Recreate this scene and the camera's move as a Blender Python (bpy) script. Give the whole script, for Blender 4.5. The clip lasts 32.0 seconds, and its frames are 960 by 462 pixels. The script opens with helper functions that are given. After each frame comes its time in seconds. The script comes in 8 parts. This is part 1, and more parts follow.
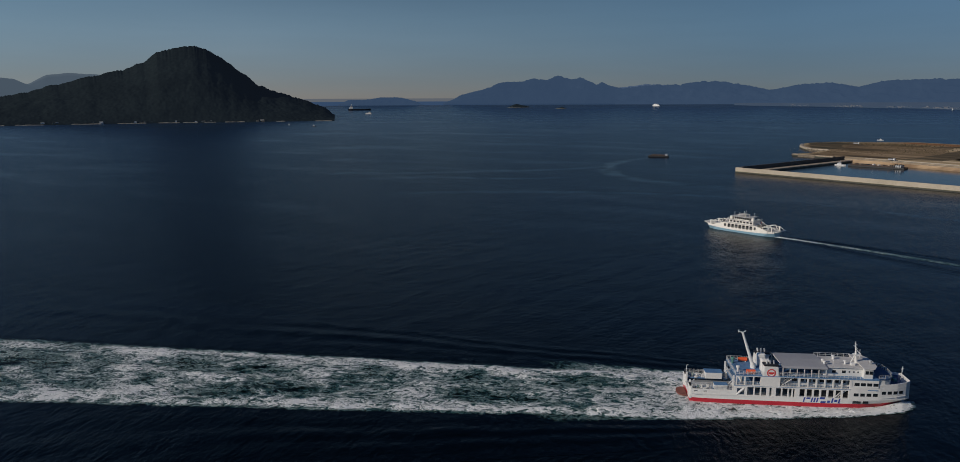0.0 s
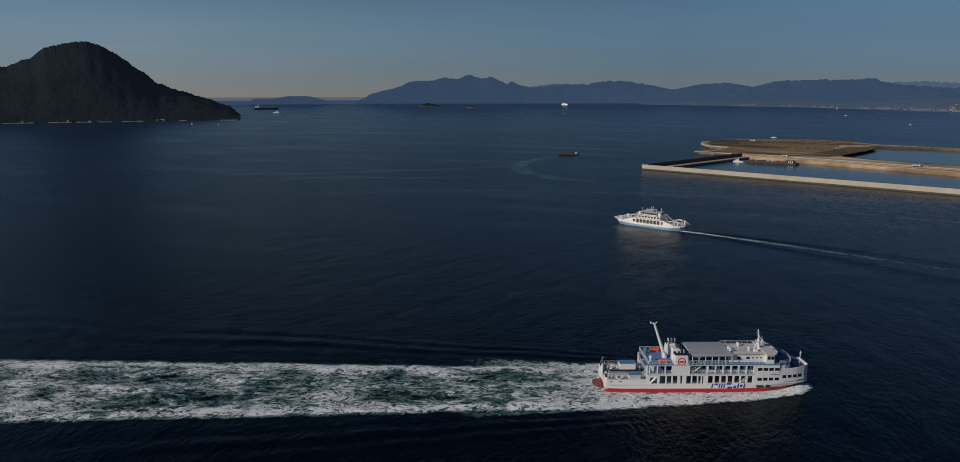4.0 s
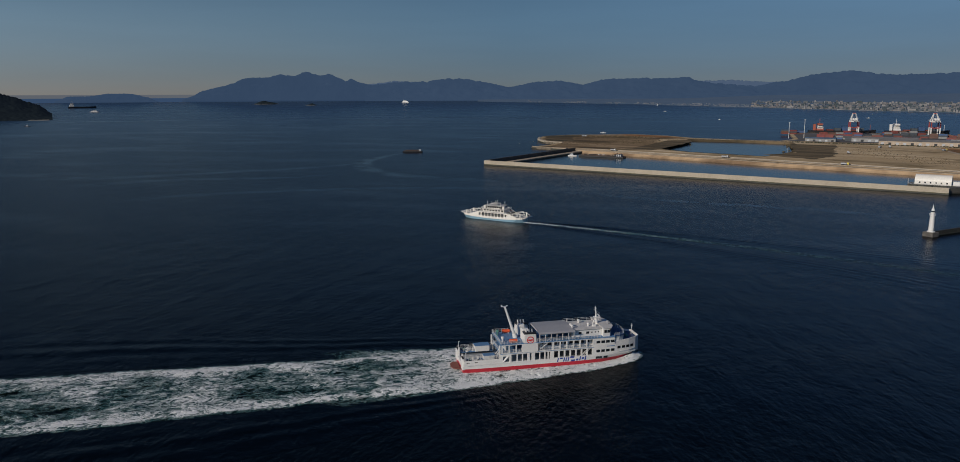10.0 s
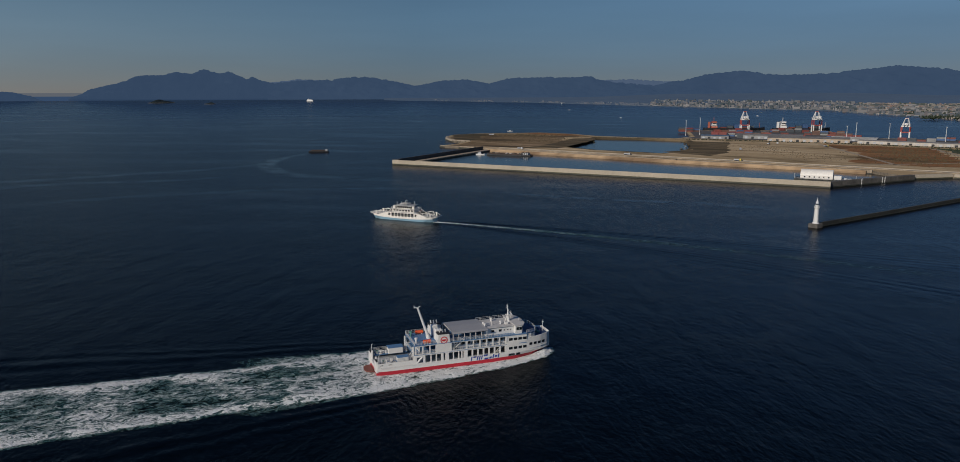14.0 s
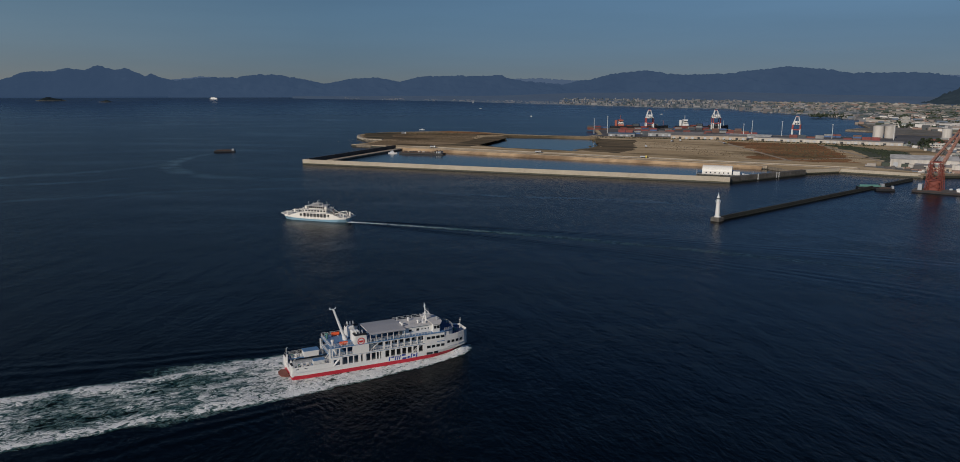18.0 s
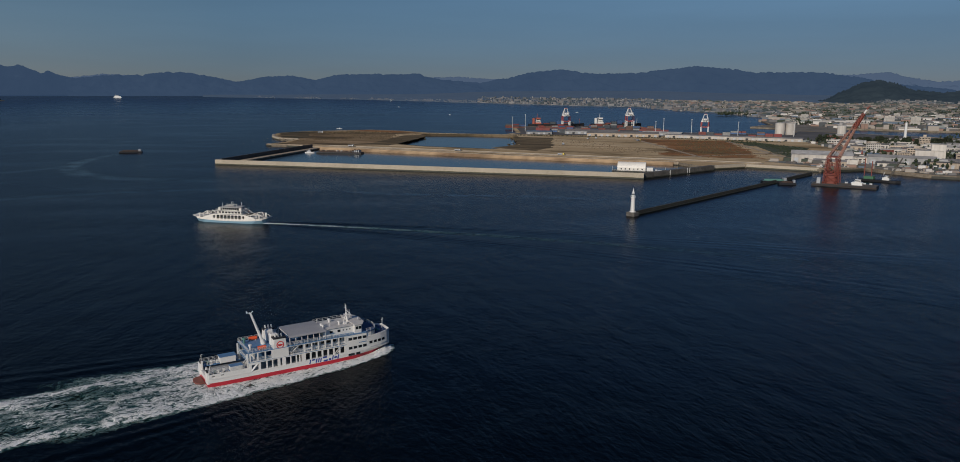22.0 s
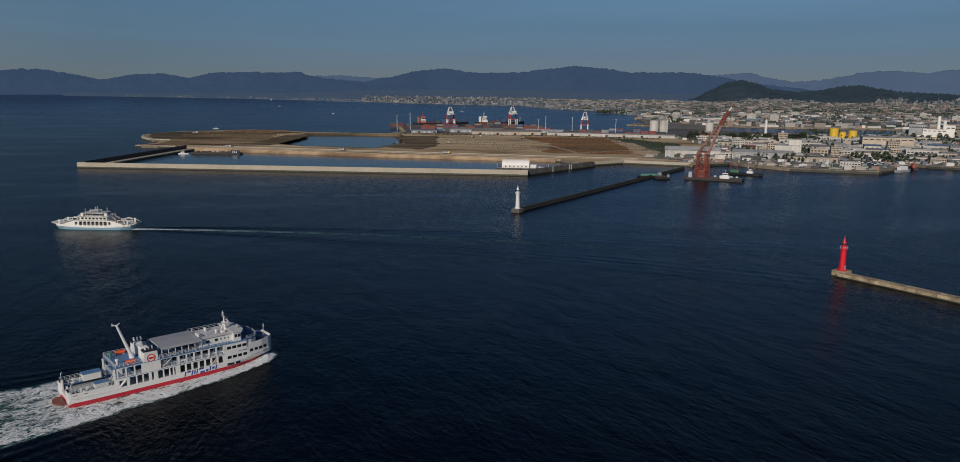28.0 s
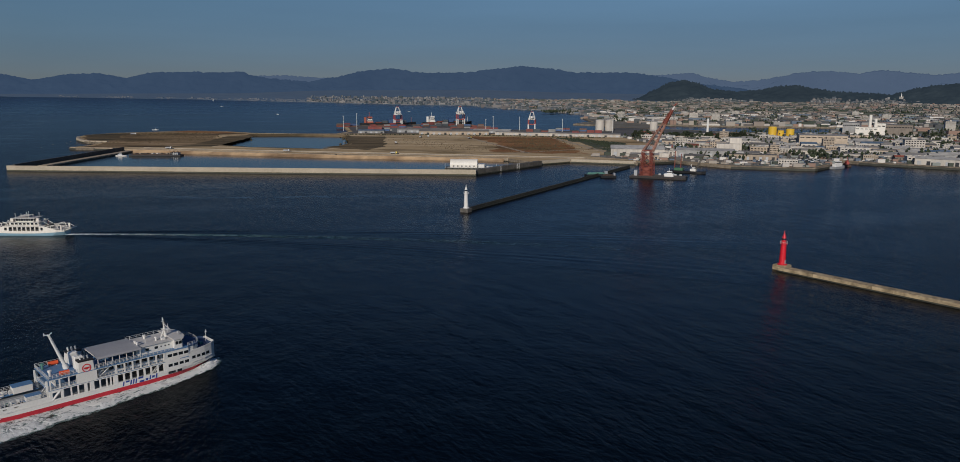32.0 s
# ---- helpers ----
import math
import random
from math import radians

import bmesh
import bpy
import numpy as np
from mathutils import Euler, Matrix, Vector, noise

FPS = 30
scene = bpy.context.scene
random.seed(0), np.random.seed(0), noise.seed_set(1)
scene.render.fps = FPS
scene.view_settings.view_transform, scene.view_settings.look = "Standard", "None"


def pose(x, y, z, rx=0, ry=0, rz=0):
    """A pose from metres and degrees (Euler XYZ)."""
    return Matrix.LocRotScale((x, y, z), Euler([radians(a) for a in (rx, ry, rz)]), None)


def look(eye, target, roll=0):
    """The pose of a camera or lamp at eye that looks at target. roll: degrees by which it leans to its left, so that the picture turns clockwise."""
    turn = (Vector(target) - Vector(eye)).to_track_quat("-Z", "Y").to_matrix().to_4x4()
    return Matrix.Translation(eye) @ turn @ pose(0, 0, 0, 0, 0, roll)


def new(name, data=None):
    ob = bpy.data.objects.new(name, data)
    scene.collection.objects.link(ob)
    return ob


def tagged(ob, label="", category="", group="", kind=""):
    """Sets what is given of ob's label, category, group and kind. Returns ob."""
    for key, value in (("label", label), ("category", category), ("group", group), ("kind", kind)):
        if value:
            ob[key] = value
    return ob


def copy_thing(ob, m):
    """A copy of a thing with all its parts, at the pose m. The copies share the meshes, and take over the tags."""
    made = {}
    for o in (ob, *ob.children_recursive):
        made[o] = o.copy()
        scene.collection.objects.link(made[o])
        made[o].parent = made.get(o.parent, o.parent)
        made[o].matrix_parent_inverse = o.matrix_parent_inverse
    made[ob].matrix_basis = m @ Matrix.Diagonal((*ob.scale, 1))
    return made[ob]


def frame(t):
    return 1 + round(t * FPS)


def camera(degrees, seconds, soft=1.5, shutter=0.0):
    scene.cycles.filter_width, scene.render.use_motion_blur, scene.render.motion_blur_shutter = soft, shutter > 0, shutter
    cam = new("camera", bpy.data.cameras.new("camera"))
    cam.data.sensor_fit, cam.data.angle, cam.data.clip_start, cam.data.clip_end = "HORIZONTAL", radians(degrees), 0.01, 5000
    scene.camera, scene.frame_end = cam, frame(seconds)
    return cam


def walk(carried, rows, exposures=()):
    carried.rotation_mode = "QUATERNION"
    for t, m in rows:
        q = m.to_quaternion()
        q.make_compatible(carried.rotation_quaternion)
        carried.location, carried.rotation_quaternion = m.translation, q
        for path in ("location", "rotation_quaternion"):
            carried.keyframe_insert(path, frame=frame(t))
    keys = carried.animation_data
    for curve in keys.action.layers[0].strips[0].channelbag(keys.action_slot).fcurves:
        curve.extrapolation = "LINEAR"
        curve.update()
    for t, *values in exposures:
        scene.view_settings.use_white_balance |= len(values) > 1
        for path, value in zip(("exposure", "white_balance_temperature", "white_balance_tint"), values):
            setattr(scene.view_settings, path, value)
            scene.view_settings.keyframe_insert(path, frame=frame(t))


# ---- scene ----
cam = camera(65.8, 32.0, 0.85)
# seconds, place in metres, then pan (clockwise from north = +y), tilt below level and roll in degrees
EXPOSURE = -0.4
SKY_STRENGTH, SKY_AIR, SUN_POWER = 0.05, (1.0, 0.0, 4.0), 4.2
HAZE_LOW, HAZE_HIGH = (0.52, 0.55, 0.70), (0.90, 0.885, 0.84)
SEA_BUMP, SEA_ROUGH, SEA_DEEP, SEA_FAR_HAZE = 0.72, 0.25, (0.0005, 0.0016, 0.0024), (0.0135, 0.029, 0.055)
PATH = [
    (0, 0.98, 12.76, 77.96, -30.76, 10.18, -0.26), (0.5, 0.81, 13.05, 77.92, -30.34, 10.19, -0.18), (1, 0.64, 13.30, 77.89, -29.84, 10.20, -0.21),
    (1.5, 0.49, 13.48, 77.86, -29.12, 10.22, -0.21), (2, 0.35, 13.56, 77.84, -28.12, 10.22, -0.19), (2.5, 0.23, 13.50, 77.83, -27.11, 10.23, -0.14),
    (3, 0.14, 13.27, 77.84, -26.11, 10.24, -0.15), (3.5, 0.09, 12.83, 77.87, -25.09, 10.26, -0.16), (5.5, 0.26, 8.80, 78.16, -20.47, 10.33, -0.12),
    (6, 0.37, 7.44, 78.27, -19.40, 10.36, -0.16), (6.5, 0.48, 6.06, 78.39, -18.31, 10.37, -0.13), (7, 0.60, 4.73, 78.51, -17.17, 10.38, -0.10),
    (7.5, 0.71, 3.52, 78.63, -15.96, 10.39, -0.11), (8, 0.79, 2.49, 78.74, -14.72, 10.42, -0.13), (8.5, 0.85, 1.69, 78.84, -13.55, 10.43, -0.14),
    (9, 0.89, 1.10, 78.93, -12.84, 10.46, -0.22), (9.5, 0.90, 0.69, 79.02, -12.44, 10.48, -0.20), (10, 0.89, 0.43, 79.10, -11.87, 10.52, -0.18),
    (10.5, 0.87, 0.29, 79.17, -11.05, 10.52, -0.18), (11, 0.83, 0.23, 79.25, -10.08, 10.53, -0.19), (11.5, 0.78, 0.22, 79.32, -9.18, 10.54, -0.14),
    (12, 0.73, 0.23, 79.39, -8.41, 10.56, -0.11), (12.5, 0.67, 0.23, 79.47, -7.61, 10.59, -0.09), (13, 0.61, 0.22, 79.54, -6.61, 10.60, -0.12),
    (13.5, 0.54, 0.20, 79.62, -5.50, 10.62, -0.10), (14, 0.47, 0.17, 79.68, -4.78, 10.64, -0.10), (14.5, 0.39, 0.14, 79.74, -4.02, 10.67, -0.08),
    (16.5, 0.08, 0.02, 79.82, -0.83, 10.72, -0.00), (17, -0.00, 0.00, 79.80, 0.00, 10.74, 0.04), (17.5, -0.07, -0.01, 79.76, 0.95, 10.75, 0.05),
    (18, -0.14, -0.01, 79.72, 1.99, 10.76, 0.09), (18.5, -0.20, -0.00, 79.66, 2.96, 10.78, 0.12), (19, -0.24, 0.02, 79.61, 3.90, 10.79, 0.13),
    (19.5, -0.28, 0.05, 79.56, 4.80, 10.81, 0.14), (20, -0.29, 0.10, 79.51, 5.67, 10.81, 0.15), (20.5, -0.28, 0.16, 79.46, 6.38, 10.83, 0.18),
    (21, -0.26, 0.24, 79.42, 6.94, 10.84, 0.15), (21.5, -0.21, 0.34, 79.39, 7.51, 10.85, 0.18), (22, -0.15, 0.45, 79.36, 8.21, 10.85, 0.17),
    (22.5, -0.08, 0.57, 79.33, 8.85, 10.87, 0.14), (23, 0.01, 0.70, 79.29, 9.54, 10.86, 0.17), (23.5, 0.11, 0.85, 79.25, 10.28, 10.86, 0.20),
    (24, 0.23, 1.02, 79.20, 11.15, 10.89, 0.21), (24.5, 0.35, 1.19, 79.14, 11.95, 10.89, 0.23), (25, 0.49, 1.37, 79.08, 12.71, 10.88, 0.22),
    (25.5, 0.62, 1.56, 79.01, 13.43, 10.88, 0.19), (27.5, 1.17, 2.32, 78.72, 16.19, 10.89, 0.25), (28, 1.29, 2.50, 78.66, 16.97, 10.89, 0.28),
    (28.5, 1.40, 2.66, 78.60, 17.67, 10.88, 0.23), (29, 1.50, 2.82, 78.56, 18.22, 10.88, 0.25), (29.5, 1.60, 2.97, 78.51, 18.71, 10.89, 0.27),
    (30, 1.68, 3.11, 78.47, 19.22, 10.87, 0.26), (30.5, 1.77, 3.25, 78.44, 19.74, 10.87, 0.27), (31, 1.84, 3.38, 78.41, 20.18, 10.87, 0.23),
    (31.5, 1.92, 3.51, 78.38, 20.59, 10.87, 0.25), (32, 1.99, 3.64, 78.35, 20.96, 10.87, 0.23),
]


def camera_pose(x, y, z, pan, tilt, roll):
    a, b = radians(pan), radians(tilt)
    return look((x, y, z), (x + math.sin(a) * math.cos(b), y + math.cos(a) * math.cos(b), z - math.sin(b)), roll)


walk(cam, [(row[0], camera_pose(*row[1:])) for row in PATH], [(0, EXPOSURE, 5600, 10), (32, EXPOSURE, 5600, 10)])

# ---- world and sun ----
SUN_AZ, SUN_EL = 216.0, 25.0
world = bpy.data.worlds.new("world")
scene.world = world
world.use_nodes = True
wn = world.node_tree
sky = wn.nodes.new("ShaderNodeTexSky")
sky.sky_type = "NISHITA"
sky.sun_disc = False
sky.sun_elevation = radians(SUN_EL)
sky.sun_rotation = radians(SUN_AZ)
sky.altitude = 80
sky.air_density, sky.dust_density, sky.ozone_density = SKY_AIR
wn.nodes["Background"].inputs["Strength"].default_value = SKY_STRENGTH
# the bay's haze takes the glare out of the lowest few degrees
wc, ws, wr, wm = (wn.nodes.new(k) for k in ("ShaderNodeTexCoord", "ShaderNodeSeparateXYZ", "ShaderNodeValToRGB", "ShaderNodeMix"))
wn.links.new(wc.outputs["Generated"], ws.inputs[0])
wn.links.new(ws.outputs["Z"], wr.inputs[0])
wr.color_ramp.interpolation = "EASE"
wr.color_ramp.elements[0].position, wr.color_ramp.elements[0].color = 0.0, (*HAZE_LOW, 1)
wr.color_ramp.elements[1].position, wr.color_ramp.elements[1].color = 0.15, (*HAZE_HIGH, 1)
up = wr.color_ramp.elements.new(0.27)
up.color = (0.60, 0.72, 0.90, 1)
wm.data_type, wm.blend_type = "RGBA", "MULTIPLY"
wm.inputs[0].default_value = 1.0
wn.links.new(sky.outputs[0], wm.inputs[6])
wn.links.new(wr.outputs[0], wm.inputs[7])
# and it glows more on the sun's side
sd, sg, sm = (wn.nodes.new(k) for k in ("ShaderNodeVectorMath", "ShaderNodeValToRGB", "ShaderNodeMix"))
sd.operation = "DOT_PRODUCT"
sd.inputs[1].default_value = (0.5 * math.sin(radians(SUN_AZ)), 0.5 * math.cos(radians(SUN_AZ)), 0)
half = wn.nodes.new("ShaderNodeMath")
half.inputs[1].default_value = 0.5
wn.links.new(wc.outputs["Generated"], sd.inputs[0])
wn.links.new(sd.outputs["Value"], half.inputs[0])
wn.links.new(half.outputs[0], sg.inputs[0])
sg.color_ramp.elements[0].color = (0.39, 0.405, 0.43, 1)
sg.color_ramp.elements[1].color = (1.0, 0.95, 0.86, 1)
for at_, tone in ((0.15, (0.435, 0.455, 0.47)), (0.28, (0.645, 0.61, 0.58)), (0.45, (0.945, 0.845, 0.77))):
    sg.color_ramp.elements.new(at_).color = (*tone, 1)
sm.data_type, sm.blend_type = "RGBA", "MULTIPLY"
sm.inputs[0].default_value = 1.0
boost = wn.nodes.new("ShaderNodeVectorMath")
boost.operation = "SCALE"
boost.inputs["Scale"].default_value = 2.06
wn.links.new(wm.outputs[2], sm.inputs[6])
wn.links.new(sg.outputs[0], boost.inputs[0])
# that glow stays low: higher up the clear sky is deepest square to the sun
low, lm = wn.nodes.new("ShaderNodeMapRange"), wn.nodes.new("ShaderNodeMix")
low.inputs["From Min"].default_value, low.inputs["From Max"].default_value = 0.08, 0.22
wn.links.new(ws.outputs["Z"], low.inputs["Value"])
lm.data_type = "RGBA"
high = wn.nodes.new("ShaderNodeValToRGB")
for e_, (at_, k_) in zip([high.color_ramp.elements[0], high.color_ramp.elements[1]] + [high.color_ramp.elements.new(0.5) for _ in range(3)], ((0.0, 0.70), (1.0, 0.55), (0.035, 0.54), (0.12, 0.37), (0.45, 0.33))):
    e_.position, e_.color = at_, (k_, k_, k_ * 1.02, 1)
twice = wn.nodes.new("ShaderNodeVectorMath")
twice.operation = "SCALE"
twice.inputs["Scale"].default_value = 2.06
wn.links.new(half.outputs[0], high.inputs[0])
wn.links.new(high.outputs[0], twice.inputs[0])
wn.links.new(twice.outputs[0], lm.inputs[7])
wn.links.new(low.outputs[0], lm.inputs[0])
wn.links.new(boost.outputs[0], lm.inputs[6])
wn.links.new(lm.outputs[2], sm.inputs[7])
# thin streaks of cloud drawn out along the horizon
cm, cn, cr, cv = (wn.nodes.new(k) for k in ("ShaderNodeMapping", "ShaderNodeTexNoise", "ShaderNodeMapRange", "ShaderNodeVectorMath"))
cm.inputs["Scale"].default_value = (2.2, 2.2, 22.0)
cn.inputs["Scale"].default_value, cn.inputs["Detail"].default_value = 2.0, 6
cr.inputs["From Min"].default_value, cr.inputs["From Max"].default_value = 0.40, 0.72
cr.inputs["To Min"].default_value, cr.inputs["To Max"].default_value = 0.99, 1.03
cv.operation = "SCALE"
wn.links.new(wc.outputs["Generated"], cm.inputs["Vector"])
wn.links.new(cm.outputs[0], cn.inputs["Vector"])
wn.links.new(cn.outputs["Fac"], cr.inputs["Value"])
wn.links.new(sm.outputs[2], cv.inputs[0])
wn.links.new(cr.outputs[0], cv.inputs["Scale"])
wn.links.new(cv.outputs[0], wn.nodes["Background"].inputs["Color"])
sun = new("sun", bpy.data.lights.new("sun", "SUN"))
sun.data.energy, sun.data.angle, sun.data.color = SUN_POWER, radians(0.5), (1.0, 0.83, 0.61)
a, e = radians(SUN_AZ), radians(SUN_EL)
sun.matrix_world = look((math.sin(a) * math.cos(e) * 600, math.cos(a) * math.cos(e) * 600, math.sin(e) * 600 + 50), (0, 0, 50))

# ---- far distances ----
EYE_Z, NEAR, SPAN = 79.0, 2500.0, 2400.0


def shrink(r):
    """Distances past 2.5 km are drawn in towards the eye, so that the bay's far side fits within sight."""
    return r if r <= NEAR else NEAR + SPAN * (1 - math.exp(-(r - NEAR) / SPAN))


def far(x, y, z=0.0):
    """A true place to its place in the scene, and the scale there."""
    r = math.hypot(x, y)
    k = shrink(r) / max(r, 1e-6)
    return Vector((x * k, y * k, EYE_Z + (z - EYE_Z) * k)), k


def polar(az, r, z=0.0):
    return r * math.sin(radians(az)), r * math.cos(radians(az)), z


def lerp_table(table, x):
    if x <= table[0][0]:
        return table[0][1]
    for (x0, y0), (x1, y1) in zip(table, table[1:]):
        if x <= x1:
            u = (x - x0) / (x1 - x0)
            u = u * u * (3 - 2 * u) * 0.5 + u * 0.5
            return y0 + (y1 - y0) * u
    return table[-1][1]


# ---- materials ----
MATS = {}


def material(name, colour, rough=0.6, metal=0.0, vary=0.12, grain=2.0, blot=0.15, bump=0.15, spec=0.5, tint=None, random_vary=0.0, streak=False, glow=None, bump_dist=0.05, tide=None):
    """A surface with fine grain and large blotches of its second tint, in metres."""
    if name in MATS:
        return MATS[name]
    m = bpy.data.materials.new(name)
    MATS[name] = m
    m.use_nodes = True
    n, l = m.node_tree.nodes, m.node_tree.links
    p = n["Principled BSDF"]
    p.inputs["Roughness"].default_value = rough
    p.inputs["Metallic"].default_value = metal
    p.inputs["Specular IOR Level"].default_value = spec
    tc = n.new("ShaderNodeTexCoord")
    where = tc.outputs["Object"]
    if random_vary:
        # pieces that share a mesh each take their own stretch of the grain
        place_, shift = n.new("ShaderNodeObjectInfo"), n.new("ShaderNodeVectorMath")
        l.new(where, shift.inputs[0])
        l.new(place_.outputs["Location"], shift.inputs[1])
        where = shift.outputs[0]
    fine, wide = n.new("ShaderNodeTexNoise"), n.new("ShaderNodeTexNoise")
    fine.inputs["Scale"].default_value, fine.inputs["Detail"].default_value = grain, 6
    wide.inputs["Scale"].default_value, wide.inputs["Detail"].default_value = blot, 5
    if streak:
        mp = n.new("ShaderNodeMapping")
        mp.inputs["Scale"].default_value = (1, 1, 0.12)
        l.new(where, mp.inputs["Vector"])
        l.new(mp.outputs[0], fine.inputs["Vector"])
    else:
        l.new(where, fine.inputs["Vector"])
    l.new(where, wide.inputs["Vector"])
    second = tint or tuple(c * 0.55 for c in colour)
    ramp = n.new("ShaderNodeMapRange")
    ramp.inputs["From Min"].default_value, ramp.inputs["From Max"].default_value = 0.42, 0.66
    l.new(wide.outputs["Fac"], ramp.inputs["Value"])
    mul = n.new("ShaderNodeMath")
    mul.operation = "MULTIPLY"
    mul.inputs[1].default_value = min(1.0, vary * 3)
    l.new(ramp.outputs[0], mul.inputs[0])
    mix = n.new("ShaderNodeMix")
    mix.data_type = "RGBA"
    mix.inputs[6].default_value, mix.inputs[7].default_value = (*colour, 1), (*second, 1)
    l.new(mul.outputs[0], mix.inputs[0])
    hsv = n.new("ShaderNodeHueSaturation")
    l.new(mix.outputs[2], hsv.inputs["Color"])
    val = n.new("ShaderNodeMapRange")
    val.inputs["From Min"].default_value, val.inputs["From Max"].default_value = 0.3, 0.7
    val.inputs["To Min"].default_value, val.inputs["To Max"].default_value = 1 - vary, 1 + vary
    l.new(fine.outputs["Fac"], val.inputs["Value"])
    value = val.outputs[0]
    if random_vary:
        oi = n.new("ShaderNodeObjectInfo")
        rr = n.new("ShaderNodeMapRange")
        rr.inputs["To Min"].default_value, rr.inputs["To Max"].default_value = 1 - random_vary, 1 + random_vary
        l.new(oi.outputs["Random"], rr.inputs["Value"])
        mm = n.new("ShaderNodeMath")
        mm.operation = "MULTIPLY"
        l.new(rr.outputs[0], mm.inputs[0])
        l.new(value, mm.inputs[1])
        value = mm.outputs[0]
    l.new(value, hsv.inputs["Value"])
    out = hsv.outputs[0]
    if tide:
        # weed and tide marks with a ragged upper edge
        sp, rag, wet, tm = n.new("ShaderNodeSeparateXYZ"), n.new("ShaderNodeMath"), n.new("ShaderNodeMapRange"), n.new("ShaderNodeMix")
        l.new(tc.outputs["Object"], sp.inputs[0])
        rag.operation = "MULTIPLY_ADD"
        rag.inputs[1].default_value = 0.9
        l.new(fine.outputs["Fac"], rag.inputs[0])
        l.new(sp.outputs["Z"], rag.inputs[2])
        wet.inputs["From Min"].default_value, wet.inputs["From Max"].default_value = tide + 0.65, tide + 0.35
        l.new(rag.outputs[0], wet.inputs["Value"])
        tm.data_type = "RGBA"
        tm.inputs[7].default_value = (0.075, 0.072, 0.035, 1)
        l.new(wet.outputs[0], tm.inputs[0])
        l.new(out, tm.inputs[6])
        out = tm.outputs[2]
    l.new(out, p.inputs["Base Color"])
    if bump:
        b = n.new("ShaderNodeBump")
        b.inputs["Strength"].default_value, b.inputs["Distance"].default_value = bump, bump_dist
        l.new(fine.outputs["Fac"], b.inputs["Height"])
        l.new(b.outputs[0], p.inputs["Normal"])
    if glow:
        p.inputs["Emission Color"].default_value = (*glow, 1)
        p.inputs["Emission Strength"].default_value = 1.0
    return m


